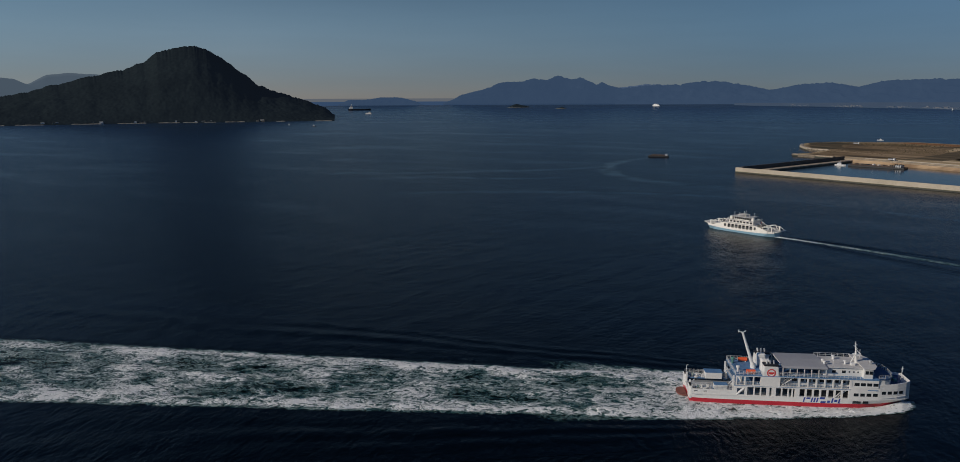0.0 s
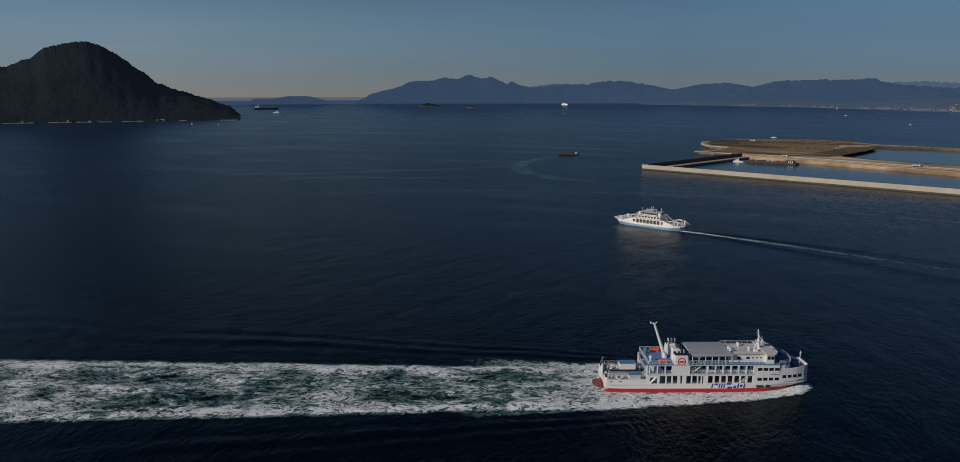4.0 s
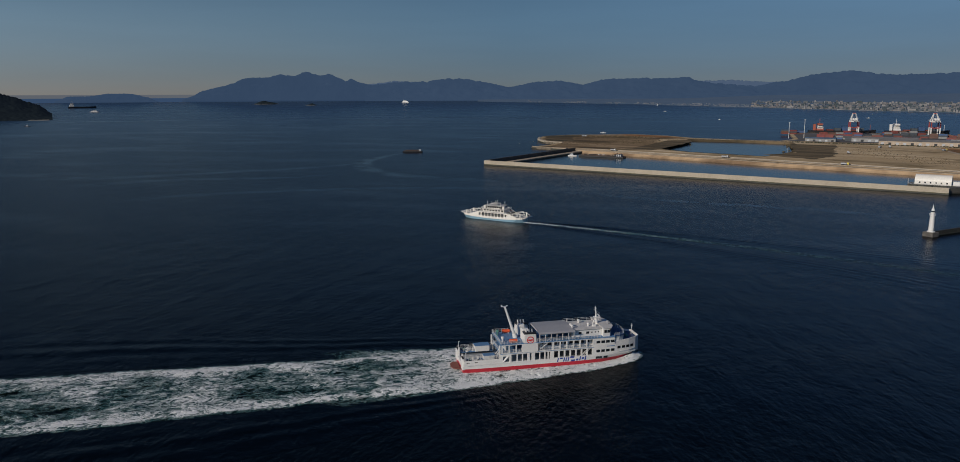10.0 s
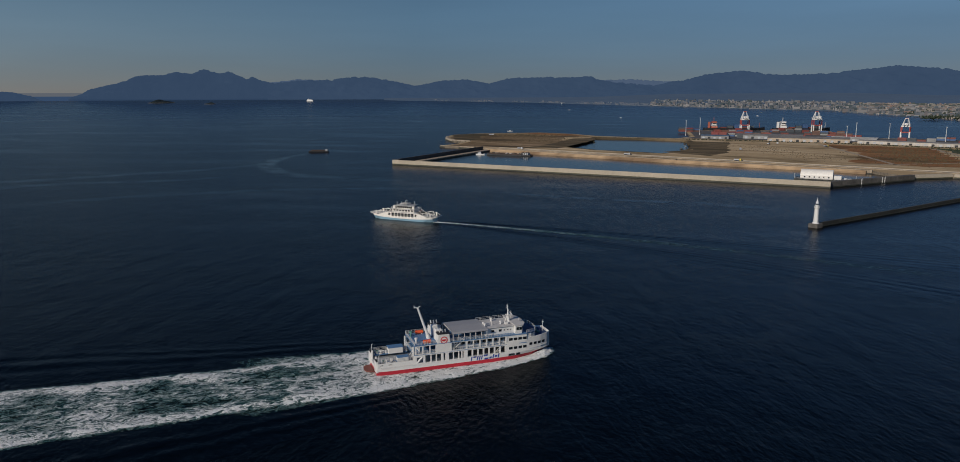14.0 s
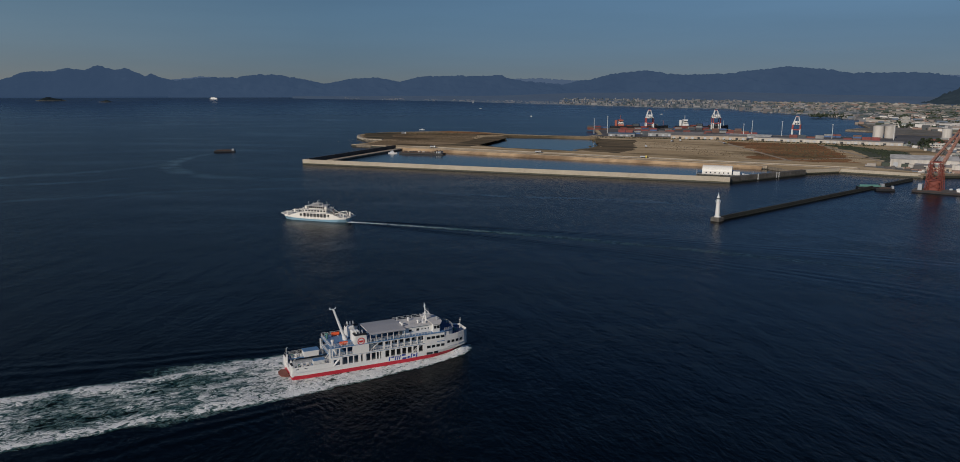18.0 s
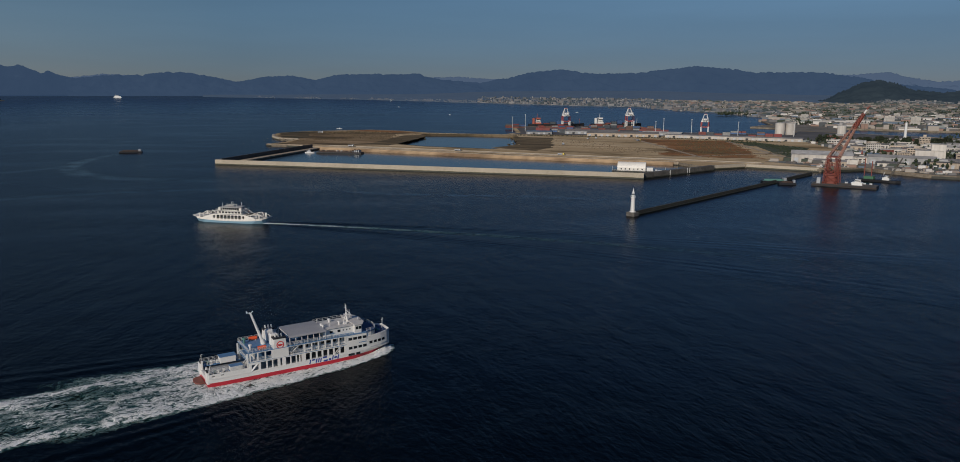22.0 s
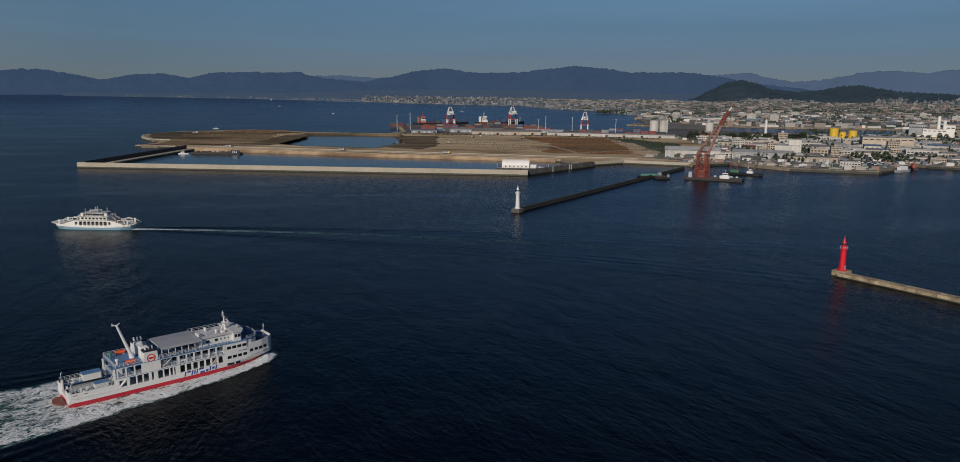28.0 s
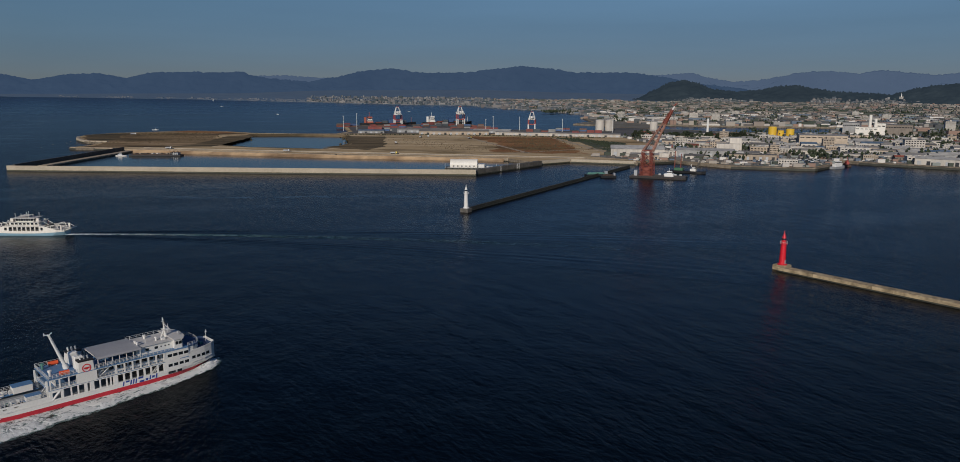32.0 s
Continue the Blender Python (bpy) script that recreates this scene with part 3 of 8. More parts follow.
# ---- mountains ----
def ridge_mesh(profile, r_foot, r_top, r_back, rough, freq, seed, step=0.1, depth_steps=14, gully=1.6, canopy=0.0):
    """A range seen along its length: its crest heights follow (azimuth, elevation) pairs."""
    bm = bmesh.new()
    az, grid = profile[0][0], []
    foot, top, back = shrink(r_foot), shrink(r_top), shrink(r_back)
    foot_z = EYE_Z * (1 - foot / r_foot)
    back_z = EYE_Z * (1 - back / r_back)
    while az <= profile[-1][0] + 1e-6:
        el = lerp_table(profile, az)
        crest = EYE_Z + top * math.tan(radians(el))
        jag = rough * (noise.fractal(Vector((az * freq, seed, 0)), 0.9, 2.1, 5)) * 0.5 + canopy * 1.4 * noise.fractal(Vector((az * 9, seed, 2)), 0.8, 2.1, 3)
        row = []
        for j in range(depth_steps + 1):
            s = j / depth_steps
            wob = noise.fractal(Vector((az * freq * 0.4, seed + s * 7, 5)), 1.0, 2.0, 3)
            if s <= 0.72:
                u = s / 0.72
                r = foot + (top - foot) * u
                base = foot_z + (crest - foot_z) * (u ** 0.95)
                tree = canopy * (0.25 - abs(noise.noise(Vector((az * 2.2, u * 17, seed)))) + 0.5 * noise.noise(Vector((az * 5.5, u * 44, seed))))
                z = base + rough * gully * wob * math.sin(math.pi * u) + tree * (1 - u ** 6) + jag * u ** 8
                z = min(z, EYE_Z + (crest + jag - EYE_Z) * (r / top) + 2) if u < 1 else crest + jag
            else:
                u = (s - 0.72) / 0.28
                r = top + (back - top) * u
                z = crest + jag + (back_z - 40 - crest - jag) * u
            if j == 0:
                z = foot_z - 12
            x, y, _ = polar(az, r)
            row.append(bm.verts.new((x, y, z)))
        grid.append(row)
        az += step
    for a, b in zip(grid, grid[1:]):
        for j in range(depth_steps):
            bm.faces.new((a[j], b[j], b[j + 1], a[j + 1]))
    bmesh.ops.recalc_face_normals(bm, faces=bm.faces)
    return bm


ISLAND = [(-70, -0.6), (-66, -0.3), (-63.2, 0.11), (-61.5, 0.5), (-59.7, 0.98), (-57.8, 1.51), (-55.9, 1.94), (-54.4, 2.49), (-53.5, 3.2), (-51.9, 3.57), (-51.2, 3.66), (-50.3, 3.47), (-49.5, 2.97), (-48.7, 2.43), (-47.9, 1.79), (-46.7, 0.84), (-45.4, 0.44), (-43.7, -0.1), (-42.4, -0.6), (-41.5, -1.15)]
island = thing("mountain_island", pose(0, 0, 0), "dark forested cone-shaped island rising from the sea", "island")
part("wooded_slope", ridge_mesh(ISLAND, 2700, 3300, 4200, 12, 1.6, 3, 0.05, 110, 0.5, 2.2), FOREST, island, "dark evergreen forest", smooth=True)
shore = bmesh.new()
strip = []
for i in range(140):
    az = -69.5 + i * 0.2
    wob = noise.fractal(Vector((az * 3, 1, 4)), 0.8, 2.0, 4)
    strip.append([shore.verts.new(far(*polar(az, r, z))[0]) for r, z in ((2692, -1), (2694, 0.9 + 1.1 * wob), (2704, 1.7 + 1.9 * wob), (2725, 1.6))])
for k, (p, q) in enumerate(zip(strip, strip[1:])):
    if noise.noise(Vector((k * 0.23, 7.7, 1))) < 0.04:
        continue
    for j in range(3):
        shore.faces.new((p[j], q[j], q[j + 1], p[j + 1]))
bmesh.ops.recalc_face_normals(shore, faces=shore.faces)
tagged(part("rocky_shore", shore, ROCK, island, "thin pale rocky shoreline"), kind="stuff")
LOW_ISLE = [(-41.3, -0.5), (-40.5, -0.14), (-39.2, -0.12), (-38.1, 0.05), (-36.7, 0.05), (-35.6, -0.2), (-34.9, -0.55)]
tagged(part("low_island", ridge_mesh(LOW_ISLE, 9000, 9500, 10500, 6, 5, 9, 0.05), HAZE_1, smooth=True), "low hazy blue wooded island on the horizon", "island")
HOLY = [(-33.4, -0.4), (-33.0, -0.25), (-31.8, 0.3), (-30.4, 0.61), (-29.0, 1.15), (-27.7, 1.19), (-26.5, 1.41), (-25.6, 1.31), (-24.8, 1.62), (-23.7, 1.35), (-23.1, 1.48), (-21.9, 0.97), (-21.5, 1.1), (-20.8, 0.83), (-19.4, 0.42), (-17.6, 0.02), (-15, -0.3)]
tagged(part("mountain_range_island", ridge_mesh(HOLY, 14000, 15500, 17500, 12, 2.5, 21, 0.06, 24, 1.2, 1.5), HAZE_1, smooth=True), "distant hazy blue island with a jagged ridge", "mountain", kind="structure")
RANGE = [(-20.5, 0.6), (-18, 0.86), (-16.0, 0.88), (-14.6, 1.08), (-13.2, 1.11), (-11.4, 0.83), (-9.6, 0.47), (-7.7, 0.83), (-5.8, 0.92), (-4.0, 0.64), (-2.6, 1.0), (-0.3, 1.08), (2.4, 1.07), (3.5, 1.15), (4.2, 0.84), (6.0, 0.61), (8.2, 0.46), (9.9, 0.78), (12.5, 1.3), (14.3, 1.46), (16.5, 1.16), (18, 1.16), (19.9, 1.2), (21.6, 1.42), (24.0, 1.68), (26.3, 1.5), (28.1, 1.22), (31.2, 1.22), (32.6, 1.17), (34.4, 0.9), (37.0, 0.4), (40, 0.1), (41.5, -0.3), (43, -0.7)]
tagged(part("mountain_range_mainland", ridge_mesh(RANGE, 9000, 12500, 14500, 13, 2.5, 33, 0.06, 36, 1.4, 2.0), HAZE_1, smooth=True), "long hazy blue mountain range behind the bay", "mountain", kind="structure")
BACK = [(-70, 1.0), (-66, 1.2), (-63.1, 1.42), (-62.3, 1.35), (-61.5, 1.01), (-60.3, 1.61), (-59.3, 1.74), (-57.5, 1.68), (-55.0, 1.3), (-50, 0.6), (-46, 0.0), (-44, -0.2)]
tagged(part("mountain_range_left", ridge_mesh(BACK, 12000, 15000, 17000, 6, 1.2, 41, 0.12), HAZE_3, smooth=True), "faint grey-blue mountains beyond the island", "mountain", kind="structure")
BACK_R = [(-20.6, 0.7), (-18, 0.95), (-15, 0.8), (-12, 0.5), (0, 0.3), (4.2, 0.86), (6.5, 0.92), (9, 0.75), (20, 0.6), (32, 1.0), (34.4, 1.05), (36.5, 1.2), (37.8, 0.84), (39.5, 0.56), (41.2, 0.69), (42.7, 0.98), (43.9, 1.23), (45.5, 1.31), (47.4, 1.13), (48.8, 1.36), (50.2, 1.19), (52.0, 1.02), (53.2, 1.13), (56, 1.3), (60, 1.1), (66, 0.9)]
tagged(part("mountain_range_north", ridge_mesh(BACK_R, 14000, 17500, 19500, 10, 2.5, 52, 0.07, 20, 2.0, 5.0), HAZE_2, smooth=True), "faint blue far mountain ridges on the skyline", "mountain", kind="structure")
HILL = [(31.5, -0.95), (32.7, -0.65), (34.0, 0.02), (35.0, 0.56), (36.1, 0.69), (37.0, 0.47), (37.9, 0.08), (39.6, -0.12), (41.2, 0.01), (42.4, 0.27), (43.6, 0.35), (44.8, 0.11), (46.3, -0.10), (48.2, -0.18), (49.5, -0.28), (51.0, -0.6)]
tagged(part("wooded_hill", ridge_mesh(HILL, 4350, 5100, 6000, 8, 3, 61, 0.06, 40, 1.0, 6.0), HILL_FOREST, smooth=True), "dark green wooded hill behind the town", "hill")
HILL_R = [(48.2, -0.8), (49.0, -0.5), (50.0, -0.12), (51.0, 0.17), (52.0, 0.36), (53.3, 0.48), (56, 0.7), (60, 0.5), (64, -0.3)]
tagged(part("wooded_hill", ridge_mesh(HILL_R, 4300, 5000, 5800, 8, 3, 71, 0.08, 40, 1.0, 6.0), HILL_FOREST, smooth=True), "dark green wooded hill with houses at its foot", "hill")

# added glowing strips, painted as haze and far water, hide the bay's outer edge
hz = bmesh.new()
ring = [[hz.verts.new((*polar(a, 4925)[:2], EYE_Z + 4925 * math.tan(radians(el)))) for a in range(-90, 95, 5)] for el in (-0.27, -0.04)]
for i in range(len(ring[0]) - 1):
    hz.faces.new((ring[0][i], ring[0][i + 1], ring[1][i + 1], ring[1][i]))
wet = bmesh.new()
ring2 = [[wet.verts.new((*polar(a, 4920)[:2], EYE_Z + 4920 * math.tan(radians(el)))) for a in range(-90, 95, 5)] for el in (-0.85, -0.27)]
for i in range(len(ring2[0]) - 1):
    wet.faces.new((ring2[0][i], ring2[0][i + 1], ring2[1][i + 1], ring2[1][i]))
tagged(part("backdrop", wet, material("far_water_glow", (0.01, 0.013, 0.02), 1.0, vary=0.05, grain=0.01, bump=0, spec=0, glow=(0.050, 0.082, 0.138))), "glowing blue strip standing in for far water on the horizon", "backdrop", kind="structure")
tagged(part("backdrop", hz, material("horizon_haze_glow", (0.02, 0.025, 0.03), 1.0, vary=0.02, grain=0.01, bump=0, spec=0, glow=(0.150, 0.148, 0.147))), "glowing grey-blue strip painted as haze along the far sea horizon", "backdrop", kind="structure")

# ---- land ----
LAND = [(-166, 1300), (-163, 1262), (-149, 1205), (-138, 1176), (-114, 1163), (-120, 1135), (-128, 1102), (-143, 1078), (-138, 1062), (-92, 1045), (-82, 1018), (-11, 976), (153, 858), (322, 754), (333, 707), (378, 717), (433, 670), (482, 675), (504, 613), (569, 566),
        (640, 600), (652, 640), (664, 600), (714, 523), (860, 380), (1300, 180), (2300, 100), (2000, 1300), (1500, 1800), (1150, 2030), (960, 1750), (870, 1540), (841, 1527), (780, 1466), (818, 1413), (799, 1347), (765, 1265), (735, 1232), (690, 1228), (633, 1250), (581, 1276), (532, 1282), (542, 1400), (560, 1540), (285, 1520), (255, 1310), (224, 1262), (150, 1288), (95, 1322), (55, 1382), (-5, 1424), (-60, 1405), (-120, 1385), (-158, 1345)]
LAGOON = [(23, 1070), (46, 1138), (73, 1210), (89, 1281), (163, 1265), (233, 1227), (228, 1146), (215, 1058), (171, 975), (152, 952), (115, 979), (72, 1004)]
CANAL = [(845, 1232), (908, 1115), (985, 1045), (1110, 1040), (1300, 985), (1420, 900), (1460, 960), (1330, 1100), (1180, 1225), (1051, 1290), (933, 1400)]
land = tagged(part("ground", prism(LAND, -2, 3.0, [ragged(LAGOON, 2), CANAL]), FIELD), "bare sandy reclaimed land and harbour quays", "ground", kind="structure")
land.data.materials.append(QUAY)
for poly in land.data.polygons:
    poly.material_index = 0 if abs(poly.normal.z) > 0.5 else 1
YARD = [(232, 1262), (469, 1183), (640, 1046), (890, 1015), (904, 1112), (842, 1225), (790, 1310), (760, 1258), (733, 1227), (690, 1224), (632, 1246), (580, 1271), (529, 1277), (538, 1400), (552, 1530), (290, 1512), (262, 1310)]
tagged(part("pavement", prism(YARD, 2.9, 3.03), ASPHALT), "grey asphalt yard of the container terminal", "pavement", kind="structure")
SCRUB = [(405, 1128), (526, 1060), (500, 960), (462, 840), (437, 782), (372, 810), (345, 838), (392, 960)]
tagged(part("scrub_field", prism(ragged(SCRUB, 16, 5.0), 2.9, 3.05), SCRUB_MAT), "reddish brown scrub on the reclaimed land", "field", kind="structure")
MUDFLAT = [(156, 976), (204, 1018), (220, 1161), (234, 1180), (288, 1167), (254, 1048), (236, 964), (204, 919), (173, 941)]
tagged(part("mudflat", prism(ragged(MUDFLAT, 5, 6.0), 2.9, 3.045), MUD), "dark wet mud beside the lagoon", "mud", kind="structure")
MUD_W = [(-29, 1033), (1, 1080), (51, 1246), (88, 1267), (86, 1227), (70, 1159), (45, 1091), (22, 1026)]
tagged(part("mudflat", prism(ragged(MUD_W, 2.5, 6.0), 2.9, 3.045), MUD), "dark wet mud beside the lagoon", "mud", kind="structure")


def sheltered_water(name, outline, label):
    """Smoother water behind the sea walls."""
    tagged(part(name, prism(outline, 0.0, 0.06), CALM_WATER), label, "water", kind="structure")


CALM_WATER = material("sheltered_water", (0.004, 0.009, 0.014), 0.16, vary=0.1, grain=0.6, blot=0.01, bump=0.10, bump_dist=0.15, spec=0.33)
sheltered_water("lagoon_water", [(18, 1064), (42, 1138), (68, 1212), (86, 1286), (165, 1270), (238, 1230), (233, 1146), (220, 1056), (174, 970), (152, 947), (112, 974), (70, 999)], "calm blue water of the shallow lagoon")
sheltered_water("basin_water", [(-158, 818), (240, 644), (332, 704), (318, 750), (153, 853), (-11, 971), (-82, 1012)], "calm blue water inside the breakwater")


def mud_slope():
    """The lagoon's banks shelve into the water."""
    rim = ragged(LAGOON, 2)
    turn = 1 if sum(p[0] * q[1] - q[0] * p[1] for p, q in zip(rim, rim[1:] + rim[:1])) > 0 else -1
    bm = bmesh.new()
    loops = []
    for d, z in ((-5, 3.036), (0.6, 3.0), (3, 1.0), (7, -0.4)):
        loop = []
        for i, (x, y) in enumerate(rim):
            a, b = Vector(rim[i - 3]), Vector(rim[(i + 3) % len(rim)])
            v = Vector((a.y - b.y, b.x - a.x)).normalized() * turn
            d2 = d * (1 + 0.6 * noise.noise(Vector((x * 0.03, y * 0.03, 4.0)))) if d > 1 else d
            loop.append(bm.verts.new((x + v.x * d2, y + v.y * d2, z)))
        loops.append(loop)
    for a, b in zip(loops, loops[1:]):
        for i in range(len(rim)):
            j = (i + 1) % len(rim)
            bm.faces.new((a[i], a[j], b[j], b[i]))
    bmesh.ops.recalc_face_normals(bm, faces=bm.faces)
    tagged(part("mud_bank", bm, MUD, smooth=True), "dark wet bank shelving into the lagoon", "mud", kind="structure")


mud_slope()
WEST = [(-158, 1300), (-155, 1262), (-142, 1210), (-132, 1184), (-109, 1171), (-113, 1135), (-120, 1102), (-135, 1078), (-92, 1052), (-20, 1040), (22, 1022), (46, 1125), (30, 1220), (40, 1290), (88, 1312), (50, 1374), (-5, 1416), (-60, 1398), (-120, 1378), (-152, 1340)]
SILT = field_material("brown_silt", (0.22, 0.155, 0.085), (0.36, 0.26, 0.15), (0.085, 0.062, 0.036), 0.47)
tagged(part("silt_field", prism(ragged(WEST, 4, 6.0), 2.9, 3.02), SILT), "dark brown silt on the tip of the reclaimed land", "field", kind="structure")
DARK_TIP = [(-158, 1335), (-154, 1272), (-139, 1205), (-120, 1186), (-98, 1215), (-106, 1300), (-92, 1366), (-60, 1392), (-128, 1372)]
tagged(part("mudflat", prism(ragged(DARK_TIP, 5, 6.0), 2.9, 3.06), MUD), "dark weedy ground behind the curved sea wall", "mud", kind="structure")
RED_EDGE = [(-10, 1414), (44, 1376), (84, 1322), (60, 1312), (10, 1352), (-44, 1392)]
tagged(part("scrub_field", prism(ragged(RED_EDGE, 5, 6.0), 2.9, 3.05), SCRUB_MAT), "reddish scrub along the far edge of the land", "field", kind="structure")
GREEN_STRIP = [(528, 1058), (545, 1050), (575, 930), (535, 830), (490, 790), (470, 800), (512, 930)]
tagged(part("grass_verge", prism(ragged(GREEN_STRIP, 8, 5.0), 2.9, 3.055), GRASS), "dry green grass along the field road", "grass", kind="structure")
TOWN = [(419, 752), (447, 690), (484, 678), (506, 616), (569, 569), (638, 602), (652, 644), (666, 604), (716, 526), (861, 383), (1300, 183), (2290, 103), (1995, 1300), (1500, 1790), (1150, 2020), (960, 1745), (935, 1405), (1055, 1292), (1184, 1228), (1333, 1104), (1464, 962), (1420, 896), (1300, 981), (1110, 1036), (985, 1041), (912, 1107), (892, 1008), (640, 1040), (610, 930), (570, 815), (515, 770)]
tagged(part("town_ground", prism(TOWN, 2.9, 3.06), TOWN_GROUND), "paved ground of the waterfront town", "ground", kind="structure")


SHORE = [(-12, 7400), (-10.5, 6808), (-1.2, 5532), (3.4, 4748), (7.8, 4194), (12.1, 3790), (16.2, 3489), (20.1, 3358), (21.9, 3036), (24, 2777), (25.4, 2700), (29.1, 2306), (31, 2150), (40, 2250), (55, 2200), (85, 2200)]

CAPE = [(768, 1268), (802, 1347), (821, 1413), (784, 1464), (843, 1524), (872, 1537), (958, 1742), (933, 1408), (848, 1238), (795, 1312)]
tagged(part("pavement", prism(CAPE, 2.9, 3.06), TOWN_GROUND), "paved ground of the harbour cape", "pavement", kind="structure")


def shore_rise(k, az):
    """Height of the ground behind the far shore, at k times the shore's distance."""
    return 2.5 + lerp_table([(1.0, 0), (1.15, 3.5), (1.4, 17), (1.8, 40), (2.6, 62), (5.0, 76)], k) * lerp_table([(-12, 0.15), (3, 0.22), (10, 0.8), (20, 0.9), (27, 0.4), (33, 0.18), (60, 0.15)], az)


def far_shore():
    bm = bmesh.new()
    rows = []
    az = -12.0
    while az <= 85:
        r0 = lerp_table(SHORE, az) * (1 + 0.01 * noise.noise(Vector((az * 2, 1, 0))))
        col = []
        for k in (0.999, 1.0, 1.15, 1.4, 1.8, 2.6, 5.0):
            col.append(bm.verts.new(far(*polar(az, r0 * k, shore_rise(k, az) if k >= 1 else -3))[0]))
        rows.append(col)
        az += 0.5
    for a, b in zip(rows, rows[1:]):
        for j in range(6):
            bm.faces.new((a[j], b[j], b[j + 1], a[j + 1]))
    bmesh.ops.recalc_face_normals(bm, faces=bm.faces)
    tagged(part("far_shore", bm, MATS["haze_glow_shore_ground"]), "hazy built-up far shore of the bay", "ground", kind="structure")


# the far shore's haze is put into its colour as a blue glow
material("haze_glow_shore_ground", (0.024, 0.032, 0.032), 1.0, vary=0.3, grain=0.02, blot=0.006, bump=0, tint=(0.014, 0.020, 0.022), glow=(0.033, 0.053, 0.086))
far_shore()
# ---- breakwaters ----
def wall_line(name, p, q, width, z_top, mat, label, block=12.0, foot=None, parapet=0.0, joint=0.012):
    """A sea wall from p to q in cast blocks; its wet foot is a strip of its own."""
    p, q = Vector((*p, 0)), Vector((*q, 0))
    d = q - p
    m = Matrix.Translation(p) @ pose(0, 0, 0, 0, 0, math.degrees(math.atan2(d.y, d.x)))
    ob = thing(name, m, label, "breakwater", kind="structure")
    n = max(1, round(d.length / block))
    step = d.length / n
    me = bpy.data.meshes.new("block")
    wet = 0.95 if z_top > 3.5 else 2.1 if z_top > 3 else 0.55
    bm = box(joint, step - joint, -width / 2, width / 2, wet - 0.1, z_top, bevel=0.03)
    if parapet:
        add_box(bm, joint, step - joint, -width / 2 + 0.02, -width / 2 + 1.1, z_top + 0.004, z_top + parapet)
    bm.to_mesh(me)
    bm.free()
    me.materials.append(mat)
    for i in range(n):
        piece("block", me, ob, pose(i * step, random.uniform(-0.03, 0.03), random.uniform(-0.03, 0.03)))
    part("wet_foot", box(0, d.length, -width / 2 - 0.25, width / 2 + 0.25, -2, wet), foot or WET, ob, "dark tide-stained foot")
    return ob


OUTER_A, OUTER_B, ARM_B = (-164, 815), (241, 638), (336, 702)
wall_line("breakwater_outer", OUTER_A, OUTER_B, 5.0, 4.6, CONCRETE, "long pale concrete breakwater in cast blocks", 9.0, parapet=0.9)
# the arm's shaded side is put into its colour: darker concrete all round
wall_line("breakwater_arm", (238.6, 641.5), ARM_B, 5.0, 4.8, DARK_WALL, "concrete breakwater arm with its shaded side put in as darker concrete", 9.0, parapet=0.0)
wall_line("breakwater_west", (-161.5, 819), (-82, 1018), 5.0, 5.2, DARK_WALL, "dark concrete breakwater running to the land", 9.0, parapet=0.8)
wall_line("inner_quay", (-140, 840), (-72, 1010), 9.0, 2.2, PIER, "low tan quay inside the breakwater", 12.0)
wall_line("quay_wall", (336, 705), (379, 718), 3.0, 4.4, CONCRETE, "pale concrete quay wall", 8.0)
wall_line("quay_wall", (380, 716), (433, 672), 3.0, 4.2, CONCRETE, "pale concrete quay wall", 8.0)
wall_line("sea_wall", (-80, 1016), (152, 857), 3.5, 3.8, PIER, "tan sea wall along the reclaimed land", 14.0)
wall_line("sea_wall", (153.5, 855.5), (322, 752), 3.5, 3.8, PIER, "tan sea wall along the reclaimed land", 14.0)
wall_line("embankment_road", (-60, 1022), (404, 725), 7.0, 3.5, PIER, "tan service road on the embankment", 16.0)
wall_line("road_kerb", (-58, 1027), (404, 731), 0.9, 4.1, CONCRETE, "thin pale kerb wall along the embankment road", 14.0)
wall_line("lighthouse_pier", (165.6, 452.6), (412.2, 652.9), 2.8, 1.9, DARK_PIER, "long dark concrete pier behind the white lighthouse", 10.0, parapet=0.6)
wall_line("red_pier", (239.5, 253.5), (330, -40), 4.4, 1.9, ERODED, "tan eroded concrete breakwater with the red lighthouse at its head", 8.0)
wall_line("town_quay", (434, 671), (482, 676), 3.0, 3.2, QUAY, "weathered brown harbour quay wall", 10.0)
wall_line("town_quay", (506, 612), (569, 565), 3.0, 3.2, QUAY, "weathered brown harbour quay wall", 10.0)
wall_line("town_quay", (570, 565), (640, 599), 3.0, 3.2, QUAY, "weathered brown harbour quay wall", 10.0)
wall_line("town_quay", (664, 599), (714, 522), 3.0, 3.2, QUAY, "weathered brown harbour quay wall", 10.0)
wall_line("town_quay", (715, 521), (860, 379), 3.0, 3.2, QUAY, "weathered brown harbour quay wall", 10.0)
for hook_a, hook_b in (((-164, 1290), (-160, 1250)), ((-160, 1248), (-147, 1203)), ((-146, 1201), (-135, 1178)), ((-133, 1177), (-112, 1165))):
    wall_line("hook_wall", hook_a, hook_b, 4.0, 4.0, CONCRETE, "pale curved sea wall at the tip of the land", 9.0)
wall_line("spur_wall", (-146, 1074), (-94, 1043), 4.0, 3.4, PIER, "tan sea wall spur", 9.0)


